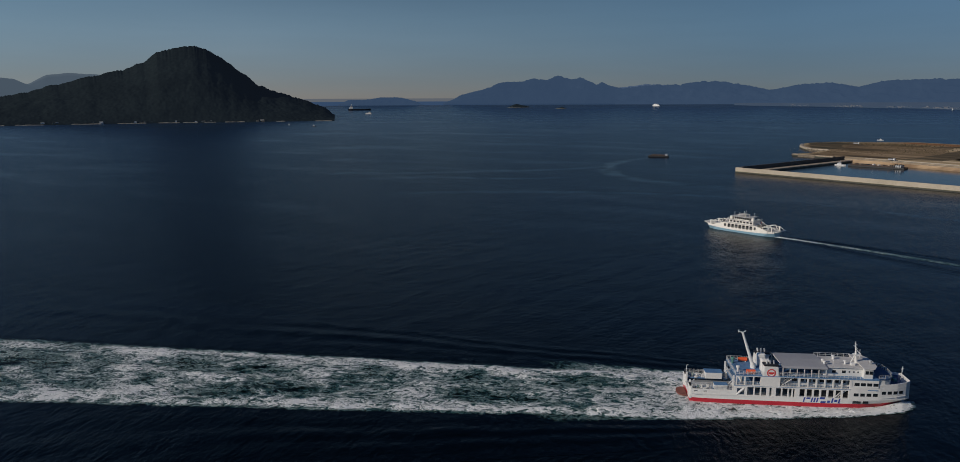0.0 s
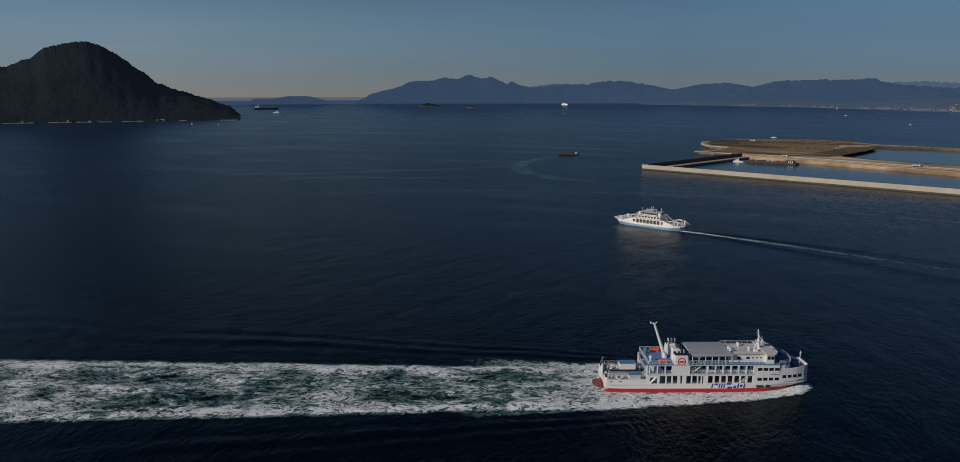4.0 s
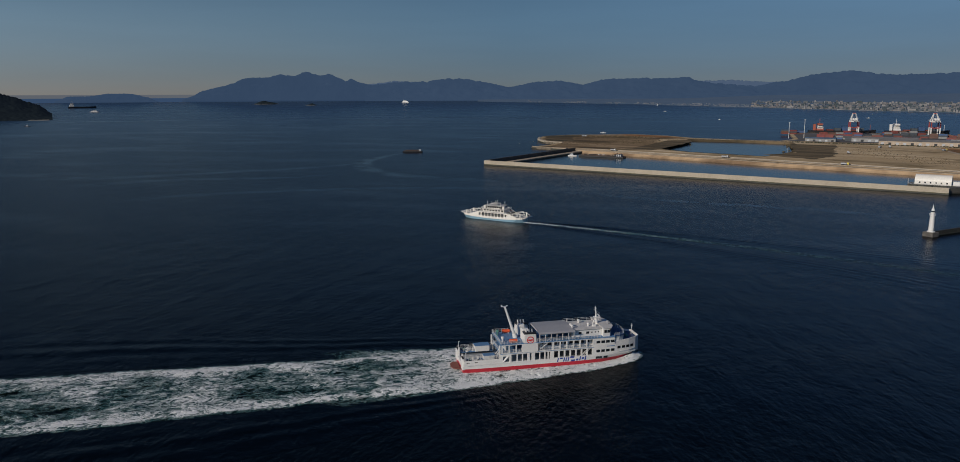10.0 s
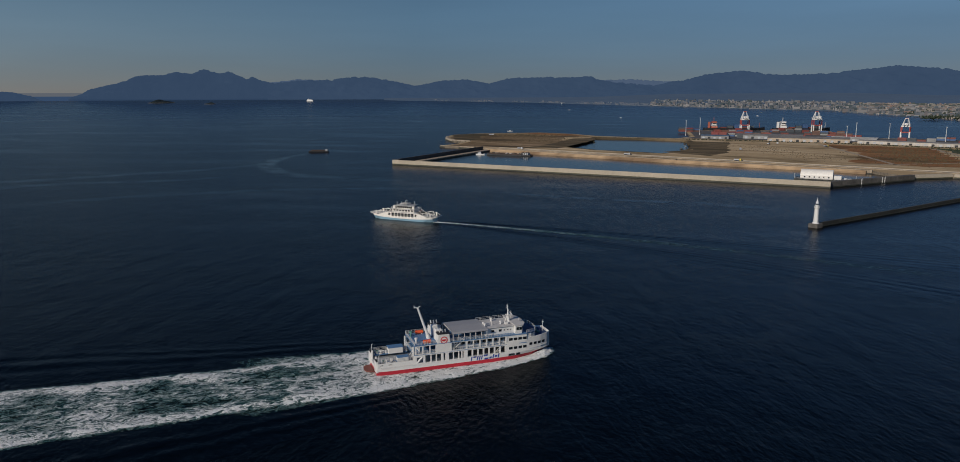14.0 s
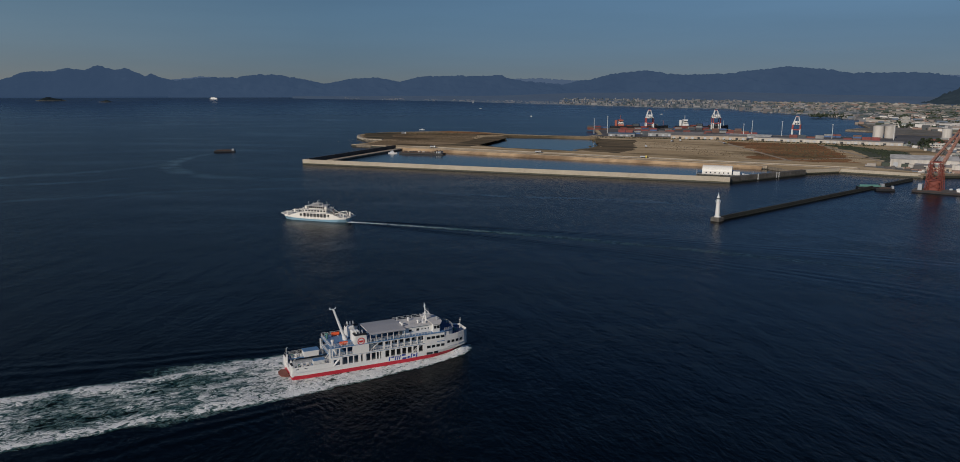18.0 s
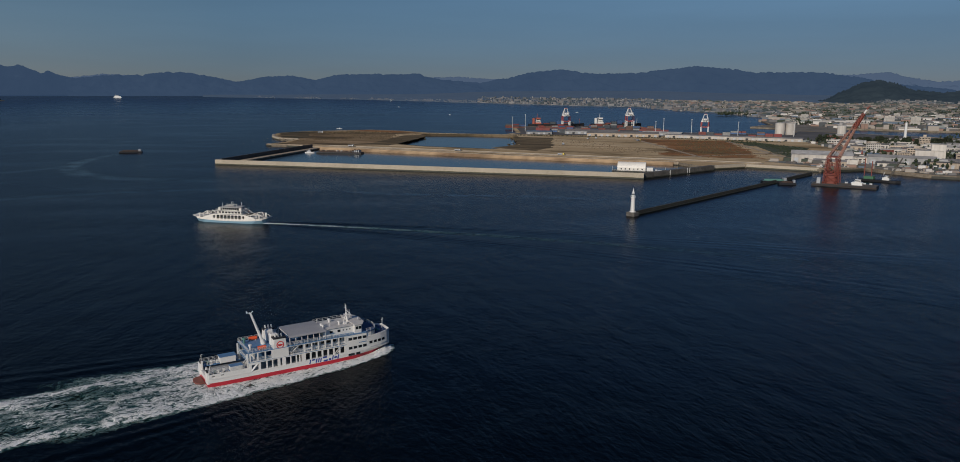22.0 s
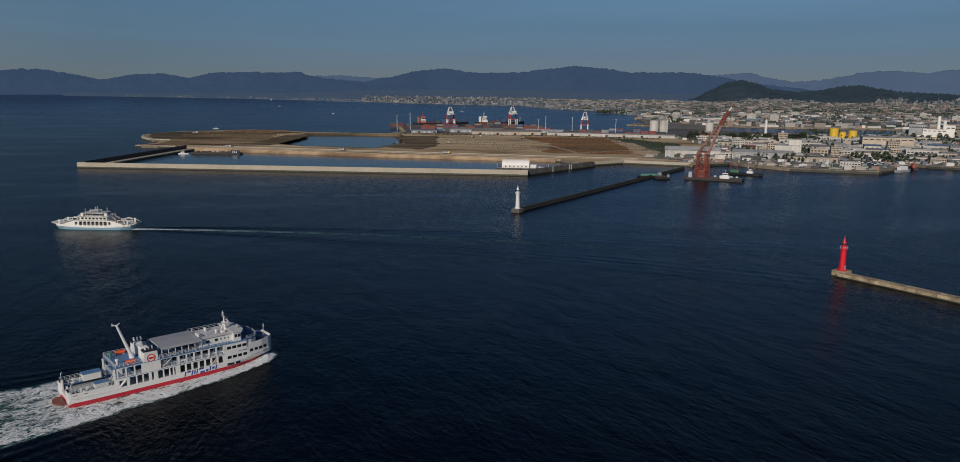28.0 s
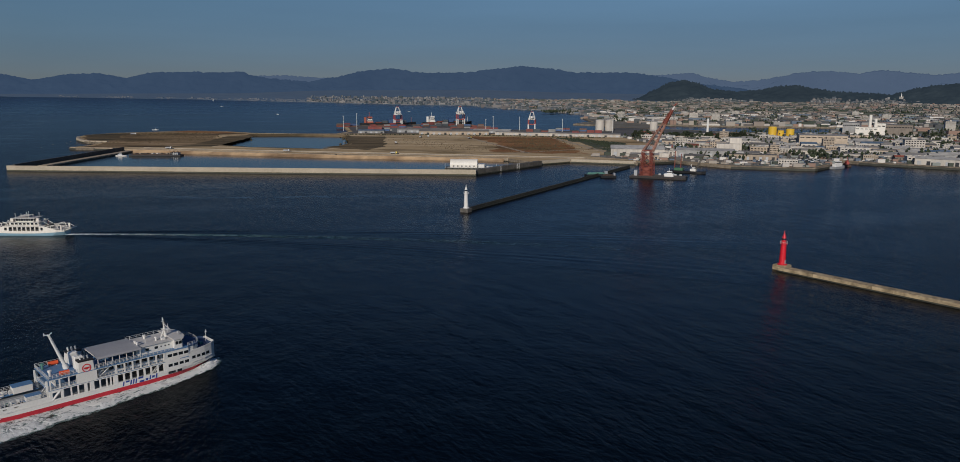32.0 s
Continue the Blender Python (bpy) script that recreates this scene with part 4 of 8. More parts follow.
# ---- sandy slope below the embankment ----
def revetment(p, q, reach, label):
    """A worn slope of sand and stone from the foot of a sea wall into the basin."""
    p, q = Vector(p), Vector(q)
    d = (q - p).normalized()
    out = Vector((d.y, -d.x))
    n = max(2, round((q - p).length / 4))
    bm = bmesh.new()
    rows = []
    for i in range(n + 1):
        c = p.lerp(q, i / n)
        wob = noise.noise(Vector((c.x * 0.05, c.y * 0.05, 3.0)))
        rows.append([bm.verts.new((c.x + out.x * w, c.y + out.y * w, z)) for w, z in ((1.4, 3.3), (3.0, 3.0 + 0.3 * wob), (reach * 0.6, 1.3 + 0.4 * wob), (reach * (1 + 0.22 * wob), -0.4))])
    for a, b in zip(rows, rows[1:]):
        for j in range(3):
            bm.faces.new((a[j], b[j], b[j + 1], a[j + 1]))
    bmesh.ops.recalc_face_normals(bm, faces=bm.faces)
    if sum(f.normal.z for f in bm.faces) < 0:
        bmesh.ops.reverse_faces(bm, faces=bm.faces)
    tagged(part("revetment", bm, SAND), label, "slope", kind="structure")


revetment((-70, 1009.5), (152, 857), 9.0, "sandy slope running into the basin below the sea wall")
revetment((148.5, 858.6), (318, 754.5), 8.0, "sandy slope running into the basin below the sea wall")
# ---- lighthouses ----
def lighthouse(x, y, z, mat, label, base_mat, turn):
    ob = thing("lighthouse", pose(x, y, z, 0, 0, turn), label, "lighthouse")
    part("plinth", box(-2.9, 2.9, -2.9, 2.9, -2.6, 0.0, bevel=0.15), base_mat, ob, "square concrete plinth")
    part("step", lathe([(2.0, 0.004), (2.0, 0.4), (1.75, 0.5)], 24), mat, ob)
    part("tower", lathe([(1.46, 0.5), (1.42, 1.2), (1.16, 8.4), (1.14, 8.9), (1.2, 9.1)], 28), mat, ob, smooth=False)
    part("gallery", lathe([(1.24, 9.104), (1.62, 9.3), (1.62, 9.45)], 28), mat, ob)
    rail = bmesh.new()
    for i in range(14):
        a0, a1 = 2 * math.pi * i / 14, 2 * math.pi * (i + 1) / 14
        add_rod(rail, (1.58 * math.cos(a0), 1.58 * math.sin(a0), 9.5), (1.58 * math.cos(a0), 1.58 * math.sin(a0), 10.4), 0.035)
        for h in (10.4,):
            add_rod(rail, (1.58 * math.cos(a0), 1.58 * math.sin(a0), h), (1.58 * math.cos(a1), 1.58 * math.sin(a1), h), 0.04)
    part("railing", rail, PAINT, ob, "white gallery railing")
    part("lantern_room", lathe([(1.0, 9.454), (0.96, 11.0), (1.0, 11.15)], 20), mat, ob)
    part("lantern", lathe([(0.86, 11.154), (0.80, 11.9)], 16), GLASS, ob, "dark lantern glass")
    part("dome", lathe([(0.92, 11.904), (0.8, 12.3), (0.42, 13.4), (0.16, 14.3), (0.08, 14.9), (0.03, 15.4)], 18), mat, ob)
    part("door", box(-0.45, 0.45, -1.52, -1.3, 0.5, 2.3), STEEL, ob, "grey steel door")
    return ob


lighthouse(162.9, 449.0, 2.5, PAINT, "tall white lighthouse at the end of a dark pier", DARK_WALL, 40)
lighthouse(242.0, 255.2, 2.2, LIGHT_RED, "tall bright red lighthouse on a tan breakwater head", ERODED, 17)
# ---- car ferry ----
FERRY_AT = pose(-47.7, 201.9, 0, 0, 0, 24.0)
SMALL_FERRY_AT = pose(-64.6, 451.5, 0, 0, 0, 159.8)


def loft(stations, closed_ends=True):
    """A hull from stations (x, [(half breadth, z), ...]), mirrored about the middle plane."""
    bm = bmesh.new()
    rings = []
    for x, prof in stations:
        right = [bm.verts.new((x, -b, z)) for b, z in prof]
        left = [bm.verts.new((x, b, z)) for b, z in reversed(prof)]
        rings.append(right + left)
    n = len(rings[0])
    for a, b in zip(rings, rings[1:]):
        for i in range(n):
            bm.faces.new((a[i], b[i], b[(i + 1) % n], a[(i + 1) % n]))
    bm.faces.new(rings[0])
    bm.faces.new(rings[-1][::-1])
    bmesh.ops.recalc_face_normals(bm, faces=bm.faces)
    return bm


def railing(pts, height=1.05, gap=1.5, r=0.035, bars=3):
    """Posts and bars along a line of points."""
    bm = bmesh.new()
    for p, q in zip(pts, pts[1:]):
        p, q = Vector(p), Vector(q)
        n = max(1, round((q - p).length / gap))
        for i in range(n + 1):
            c = p.lerp(q, i / n)
            add_rod(bm, c, c + Vector((0, 0, height)), r, n=4)
        for k in range(1, bars + 1):
            up = Vector((0, 0, height * k / bars))
            add_rod(bm, p + up, q + up, r, n=4)
    return bm


def stair(bm, x0, z0, x1, z1, y0, y1, n=10):
    for i in range(n):
        u0, u1 = i / n, (i + 1) / n
        add_box(bm, x0 + (x1 - x0) * u0, x0 + (x1 - x0) * u1 - 0.02 * (1 if x1 > x0 else -1), y0, y1, z0 + (z1 - z0) * u1 - 0.08, z0 + (z1 - z0) * u1)
    add_rod(bm, (x0, y0, z0 + 0.1), (x1, y0, z1 + 0.1), 0.09)
    add_rod(bm, (x0, y1, z0 + 0.1), (x1, y1, z1 + 0.1), 0.09)
    add_rod(bm, (x0, y0, z0 + 1), (x1, y0, z1 + 1), 0.04)
    return bm


def half_at(x):
    return lerp_table([(0, 5.5), (3, 5.8), (41, 5.8), (46, 5.55), (50, 4.95), (53, 4.0), (54.5, 2.9)], x)


def ferry_emblem(ob, x, y, z, face):
    ring = bmesh.new()
    n = 28
    for i in range(n):
        a0, a1 = 2 * math.pi * i / n, 2 * math.pi * (i + 1) / n
        vs = [ring.verts.new((x + r * math.cos(a), y + face * d, z + r * math.sin(a))) for r, a, d in ((0.82, a0, 0.03), (0.82, a1, 0.03), (1.08, a1, 0.03), (1.08, a0, 0.03), (0.82, a0, 0), (0.82, a1, 0), (1.08, a1, 0), (1.08, a0, 0))]
        for f in ((0, 1, 2, 3), (3, 2, 6, 7), (0, 4, 5, 1)):
            ring.faces.new([vs[k] for k in f])
    bmesh.ops.recalc_face_normals(ring, faces=ring.faces)
    part("emblem_ring", ring, CRIMSON, ob, "red ring emblem")
    ys = sorted((y, y + face * 0.03))
    part("emblem_bar", boxes((x - 0.68, x + 0.68, *ys, z - 0.22, z + 0.22), (x - 0.3, x + 0.3, *ys, z - 0.38, z - 0.23)), CRIMSON, ob, "red bar of the emblem")


def build_ferry():
    f = thing("car_ferry", FERRY_AT, "white car ferry with red boot stripe and blue decks, under way", "ferry")
    wl = lambda x: lerp_table([(0, 5.2), (4, 5.6), (12, 5.8), (34, 5.8), (42, 5.2), (47, 3.9), (51, 2.0), (53.6, 0.35)], x)
    xs = [0, 2, 4, 8, 14, 24, 34, 38, 42, 45, 47, 49, 51, 52.5, 53.6]
    hull_red = loft([(x + (0.0 if x < 50 else 0.0), [(wl(x) * 0.9, -1.2), (wl(x), 0.0), (wl(x) * 0.6 + half_at(x) * 0.4, 1.2)]) for x in xs])
    part("lower_hull", hull_red, RED, f, "red lower hull")
    hull = loft([(x + 0.35 * max(0, x - 47) / 6.6, [(wl(x) * 0.6 + half_at(x) * 0.4 + 0.01, 1.205), (wl(x) * 0.25 + half_at(x) * 0.75, 1.85), (half_at(x), 2.4)]) for x in xs])
    part("hull", hull, PAINT, f, "white upper hull")
    part("rubbing_strake", boxes((1, 26.8, -5.92, -5.803, 2.25, 2.42), (1, 26.8, 5.803, 5.92, 2.25, 2.42)), PAINT, f)
    part("car_deck", box(0.5, 40, -5.5, 5.5, 2.404, 2.43), STEEL, f, "grey car deck")
    # stern bulwarks and ramp
    for s in (-1, 1):
        ys = sorted((s * 5.45, s * 5.75))
        part("stern_bulwark", wall_run(0.2, 11, 2.404, 3.7, *ys, [(1.0, 1.9, 3.0, 3.25), (3.4, 4.3, 3.0, 3.25)]), PAINT, f)
        part("stern_cheek", box(-0.2, 0.5, *sorted((s * 2.9, s * 5.44)), 0.96, 4.2, bevel=0.08), PAINT, f)
        part("stern_rail", railing([(0.3, s * 5.6, 3.7), (11, s * 5.6, 3.7)], 1.1, 1.2), PAINT, f)
        part("mooring_deck", box(0.5, 10.8, *sorted((s * 3.0, s * 5.44)), 3.2, 3.34), BLUE_DECK, f, "blue mooring deck")
        part("mooring_rail", railing([(0.6, s * 3.1, 3.34), (10.8, s * 3.1, 3.34)], 1.1, 1.3), PAINT, f)
        part("winch", lathe([(0.35, 0), (0.35, 0.1), (0.2, 0.15), (0.2, 0.6), (0.35, 0.65), (0.35, 0.75)], 12, 2.2, s * 4.3), GREEN, f, "green mooring winch").location = (0, 0, 3.345)
        for bx in (1.3, 4.6):
            part("bollard", boxes((bx - 0.15, bx + 0.15, s * 5.0 - 0.15, s * 5.0 + 0.15, 3.345, 3.9), (bx + 0.5, bx + 0.8, s * 5.0 - 0.15, s * 5.0 + 0.15, 3.345, 3.9)), BLACK, f, "black twin bollard")
    # mooring gear crowding the stern decks
    for s in (-1, 1):
        for bx, by in ((0.9, 3.7), (2.9, 3.5), (3.9, 4.7), (5.3, 5.0)):
            part("rope_coil", lathe([(0.18, 0), (0.45, 0.02), (0.5, 0.14), (0.42, 0.3), (0.2, 0.28)], 12, bx, s * by), CREAM, f, "pale coil of rope").location = (0, 0, 3.345)
        for y0 in (3.3, 4.5):
            part("fairlead", box(-0.1, 0.4, *sorted((s * y0, s * (y0 + 0.6))), 4.204, 4.5), BLACK, f, "black roller fairlead")
        part("capstan", lathe([(0.42, 0), (0.42, 0.12), (0.22, 0.25), (0.22, 0.7), (0.4, 0.85), (0.4, 0.95)], 12, 3.2, s * 4.1), PAINT, f).location = (0, 0, 3.345)
        part("gear_locker", box(4.4, 5.0, *sorted((s * 3.3, s * 4.0)), 3.345, 4.2, bevel=0.03), PAINT, f)
        part("lamp_post", rods([((0.7, s * 5.3, 3.345), (0.7, s * 5.3, 6.0)), ((0.7, s * 5.3, 6.0), (1.1, s * 5.3, 6.1))], 0.07), PAINT, f)
        part("ramp_post", box(0.1, 0.6, *sorted((s * 2.55, s * 2.95)), 2.44, 5.0, bevel=0.05), PAINT, f)
        part("side_stair", rods([((9.7, s * 3.6, 3.4), (11.2, s * 3.6, 5.2)), ((9.7, s * 4.2, 3.4), (11.2, s * 4.2, 5.2)), ((9.7, s * 3.6, 4.3), (11.2, s * 3.6, 6.1))], 0.07), PAINT, f)
    part("aft_screen", wall_run(0, 7.0, 5.1, 7.7, 0, 0.2, [(0.2 + 1.4 * i, 1.4 + 1.4 * i, 5.5, 7.4) for i in range(5)]), PAINT, f).matrix_basis = pose(13.2, -3.5, 0, 0, 0, 90)
    part("aft_rail", railing([(11.1, -5.6, 5.1), (11.1, 5.6, 5.1)], 1.05, 0.9), PAINT, f)
    part("aft_rail", railing([(11.1, -5.6, 7.86), (11.1, 5.6, 7.86)], 1.05, 0.9), PAINT, f)
    part("deck_house", box(6.2, 9.4, -5.2, -3.2, 3.344, 4.7, bevel=0.06), PAINT, f)
    part("deck_house", box(5.2, 9.6, 2.6, 5.2, 3.344, 5.1, bevel=0.06), PAINT, f)
    part("deck_house_top", box(6.1, 9.5, -5.3, -3.1, 4.704, 4.8), BLUE_DECK, f, "blue top")
    part("deck_house_top", box(5.1, 9.7, 2.5, 5.3, 5.104, 5.2), BLUE_DECK, f, "blue top")
    part("stern_ramp", prism([(-0.25, -2.8), (-1.6, -2.7), (-2.4, -2.0), (-2.7, -0.8), (-2.7, 0.8), (-2.4, 2.0), (-1.6, 2.7), (-0.25, 2.8)], 0.45, 0.75), material("rusty_ramp", (0.20, 0.07, 0.05), 0.8, vary=0.2), f, "rusty red stern ramp let down")
    for s in (-1, 1):
        part("gantry_post", box(10.6, 11.0, *sorted((s * 5.4, s * 5.0)), 3.344, 7.5), PAINT, f)
    # side walls with openings, both sides
    low = [(14.2, 15.8, 2.55, 4.72), (16.1, 17.4, 2.55, 4.72), (17.7, 19.0, 2.55, 4.72), (19.7, 20.3, 2.55, 4.72), (21.3, 22.6, 2.55, 4.72), (22.9, 24.2, 2.55, 4.72), (24.5, 25.2, 2.55, 4.72), (25.5, 25.9, 2.55, 4.72)]
    low += [(27.1 + 1.75 * i, 28.4 + 1.75 * i, 2.7, 4.72) for i in range(7)]
    low += [(11.7, 13.6, 2.6, 4.3)]
    mid = [(11.6, 13.4, 5.25, 7.5), (13.7, 15.5, 5.25, 7.5), (15.8, 17.4, 5.25, 7.5), (22.2, 26.6, 5.25, 7.55)] + [(27.1 + 2.05 * i, 28.8 + 2.05 * i, 5.25, 7.5) for i in range(6)]
    for s in (-1, 1):
        ys = sorted((s * 5.5, s * 5.8))
        part("side_wall", wall_run(11.0, 39.6, 2.404, 4.9, *ys, low), PAINT, f)
        part("side_brace", add_rod(bmesh.new(), (11.6, s * 5.65, 2.5), (13.4, s * 5.65, 4.4), 0.28), PAINT, f)
        part("promenade_wall", wall_run(11.3, 39.6, 5.1, 7.7, *ys, mid), PAINT, f)
        part("promenade_rail", railing([(11.4, s * 5.65, 5.1), (17.5, s * 5.65, 5.1)], 1.05, 0.9), PAINT, f)
        part("promenade_rail", railing([(22.2, s * 5.65, 5.1), (39.4, s * 5.65, 5.1)], 1.05, 0.7), PAINT, f)
        part("upper_rail", railing([(22.0, s * 5.65, 7.86), (41.5, s * 5.65, 7.86)], 1.1, 1.0), PAINT, f)
        part("bridge_deck_rail", railing([(11.2, s * 5.65, 7.86), (17.8, s * 5.65, 7.86)], 1.1, 0.9), PAINT, f)
        st = bmesh.new()
        stair(st, 22.6, 5.1, 26.2, 7.86, *sorted((s * 4.3, s * 5.3)), 12)
        part("stairway", st, PAINT, f)
        st = bmesh.new()
        stair(st, 36.3, 2.45, 39.0, 4.9, *sorted((s * 4.4, s * 5.3)), 11)
        part("stairway", st, PAINT, f)
        # lettering as plain blue shapes
        yt = sorted((s * 5.803, s * 5.83))
        x = 28.0
        for w, z0, h in ((0.34, 0, 1.25), (0.95, 0.82, 0.43), (0.36, 0, 1.25), (0.36, 0, 1.25), (0.34, 0, 1.25), (1.25, 0.92, 0.5), (1.25, -0.1, 0.5), (0.7, 0.0, 0.6), (0.36, 0, 1.25), (0.7, 0.3, 0.6), (0.34, 0, 1.25)):
            back = x - (1.1 if z0 == -0.1 else 0.0)
            shape = prism([(back + z0 * 0.22, z0), (back + w + z0 * 0.22, z0), (back + w + (z0 + h) * 0.22, z0 + h), (back + (z0 + h) * 0.22, z0 + h)], 0, 0.03)
            part("name_shape", shape, NAVY, f, "blue name shape").matrix_basis = Matrix.Translation((0, s * 5.803 + (0.03 if s > 0 else 0), 1.33)) @ pose(0, 0, 0, 90)
            x = back + w + 0.3
        # funnel casings with emblem
        fx = [(17.7, 7.864), (21.9, 7.864), (21.6, 10.3), (18.2, 10.6)]
        bm = bmesh.new()
        a = [bm.verts.new((x, s * 5.79, z)) for x, z in [(17.6, 4.9), (22.1, 4.9), *fx[2:]]]
        b = [bm.verts.new((x, s * 3.7, z)) for x, z in [(17.6, 4.9), (22.1, 4.9), *fx[2:]]]
        bm.faces.new(a), bm.faces.new(b[::-1])
        for i in range(4):
            bm.faces.new((a[i], a[(i + 1) % 4], b[(i + 1) % 4], b[i]))
        bmesh.ops.recalc_face_normals(bm, faces=bm.faces)
        bmesh.ops.bevel(bm, geom=bm.edges[:], offset=0.12, segments=2, affect="EDGES")
        fn = part("funnel", bm, PAINT, f, "white funnel casing with black top")
        part("funnel_cap", box(18.0, 21.75, *sorted((s * 3.6, s * 5.84)), 10.45, 10.85, bevel=0.08), BLACK, fn, "black cap")
        for ex in (18.9, 19.8, 20.7):
            bm = bmesh.new()
            add_rod(bm, (ex, s * 4.7, 10.85), (ex - 0.15, s * 4.7, 11.7), 0.22, n=10)
            part("exhaust_pipe", bm, STEEL if ex > 19 else PAINT, fn)
        ferry_emblem(fn, 19.9, s * 5.8, 8.7, s)
    part("promenade_deck", box(11.0, 46.0, -5.7, 5.7, 4.904, 5.096), BLUE_DECK, f, "blue promenade deck")
    part("boat_deck", box(11.0, 46.0, -5.85, 5.85, 7.704, 7.856), BLUE_DECK, f, "blue boat deck")
    part("saloon", wall_run(23, 39.5, 5.1, 7.7, -3.6, 3.6, []), PAINT, f)
    for s in (-1, 1):
        for i in range(9):
            part("saloon_window", box(24 + 1.7 * i, 25.2 + 1.7 * i, *sorted((s * 3.603, s * 3.64)), 5.9, 7.1), GLASS, f, "dark saloon window")
    # added near-black block paints the shade behind the side openings
    part("car_deck_bulkhead", box(26.6, 39.5, -4.2, 4.2, 2.44, 4.9), DARK, f, "dark block painted as the shaded car deck interior")
    # forward hull with windows
    fx = [39.6, 41, 43, 45, 46.5, 48, 49.5, 51, 52.3, 53.4, 54.5]
    part("forecastle", loft([(x, [(half_at(x), 2.404), (half_at(x) + 0.02, 4.0), (half_at(x) + 0.03, 5.6)]) for x in fx]), PAINT, f)
    part("foredeck", prism([(x, -half_at(x) + 0.3) for x in fx[3:]] + [(x, half_at(x) - 0.3) for x in reversed(fx[3:])], 5.604, 6.12), NAVY_DECK, f, "dark navy foredeck")
    for s in (-1, 1):
        bm = bmesh.new()
        for x0, x1 in zip(fx[3:], fx[4:]):
            y0, y1 = s * half_at(x0), s * half_at(x1)
            z0, z1 = 6.3 + (x0 - 45) * 0.05, 6.3 + (x1 - 45) * 0.05
            vs = [bm.verts.new(c) for c in ((x0, y0, 5.6), (x1, y1, 5.6), (x1, y1, z1), (x0, y0, z0), (x0, y0 - s * 0.2, 5.6), (x1, y1 - s * 0.2, 5.6), (x1, y1 - s * 0.2, z1), (x0, y0 - s * 0.2, z0))]
            for q in ((0, 1, 2, 3), (4, 7, 6, 5), (3, 2, 6, 7)):
                bm.faces.new([vs[k] for k in q])
        bmesh.ops.remove_doubles(bm, verts=bm.verts[:], dist=0.001)
        bmesh.ops.recalc_face_normals(bm, faces=bm.faces)
        part("bulwark", bm, PAINT, f)
        wins = [(40.2 + 1.55 * i, 1.15, 3.35, 4.15) for i in range(4)] + [(47.0 + 1.5 * i, 1.05, 3.9, 4.7) for i in range(4)]
        wins += [(40.1, 2.0, 1.35, 2.05), (42.6, 1.3, 1.35, 2.05)]
        for x, w, z0, z1 in wins:
            y0, y1 = half_at(x) + 0.035, half_at(x + w) + 0.035
            if z1 < 2.2:
                y0, y1 = y0 - 0.1, y1 - 0.14
            bm = bmesh.new()
            vs = [bm.verts.new(c) for c in ((x, s * y0, z0), (x + w, s * y1, z0), (x + w, s * y1, z1), (x, s * y0, z1), (x, s * (y0 - 0.25), z0), (x + w, s * (y1 - 0.25), z0), (x + w, s * (y1 - 0.25), z1), (x, s * (y0 - 0.25), z1))]
            for q in ((0, 1, 2, 3), (4, 7, 6, 5), (3, 2, 6, 7), (0, 3, 7, 4), (1, 5, 6, 2), (0, 4, 5, 1)):
                bm.faces.new([vs[k] for k in q])
            bmesh.ops.recalc_face_normals(bm, faces=bm.faces)
            part("side_window", bm, GLASS, f, "dark side window")
        part("forward_wall", wall_run(39.6, 46.0, 5.61, 7.7, *sorted((s * 5.45, s * 5.72)), []), PAINT, f)
        for i in range(4):
            part("side_window", box(40.2 + 1.5 * i, 41.4 + 1.5 * i, *sorted((s * 5.723, s * 5.75)), 6.1, 6.9), GLASS, f, "dark side window")
        part("fender_pipe", rods([((46.8, s * (half_at(46.8) + 0.15), 3.0), (49.8, s * (half_at(49.8) + 0.15), 3.1)), ((50.6, s * (half_at(50.6) + 0.15), 3.2), (53.4, s * (half_at(53.4) + 0.12), 3.4))], 0.09), PAINT, f)
    part("bow_visor", box(54.51, 54.75, -2.7, 2.7, 2.0, 6.9, bevel=0.08), PAINT, f, "flat white bow door")
    fore = [(46.004, -5.45), (47.6, -5.2), (49.0, -4.5), (49.9, -3.0), (50.2, 0), (49.9, 3.0), (49.0, 4.5), (47.6, 5.2), (46.004, 5.45)]
    part("forward_front", prism(fore, 6.124, 7.72), PAINT, f, "rounded white house front")
    part("forward_deck", prism([(x + (0.12 if x > 46.1 else 0), y * 1.02) for x, y in fore], 7.724, 7.86), NAVY_DECK, f, "dark navy forward deck")
    part("forward_rail", railing([(x, y, 7.86) for x, y in fore], 1.0, 1.2), PAINT, f)
    for i in range(5):
        part("front_window", box(50.0, 50.24, -2.6 + 1.1 * i, -1.8 + 1.1 * i, 6.5, 7.2), GLASS, f, "dark front window")
    # wheelhouse
    part("deck_house", box(33.2, 42.5, -3.9, 3.9, 7.86, 10.1, bevel=0.05), PAINT, f, "white officers' house")
    part("house_roof", box(32.8, 43.0, -4.3, 4.3, 10.104, 10.28, bevel=0.04), BEIGE_ROOF, f, "pale beige roof")
    for s in (-1, 1):
        for x, w in ((35.2, 0.9), (37.6, 0.9), (39.2, 0.35), (40.3, 0.35), (41.3, 0.35)):
            part("house_window", box(x, x + w, *sorted((s * 3.903, s * 3.93)), 8.7 if w > 0.5 else 8.9, 9.4 if w > 0.5 else 9.25), GLASS, f, "dark house window")
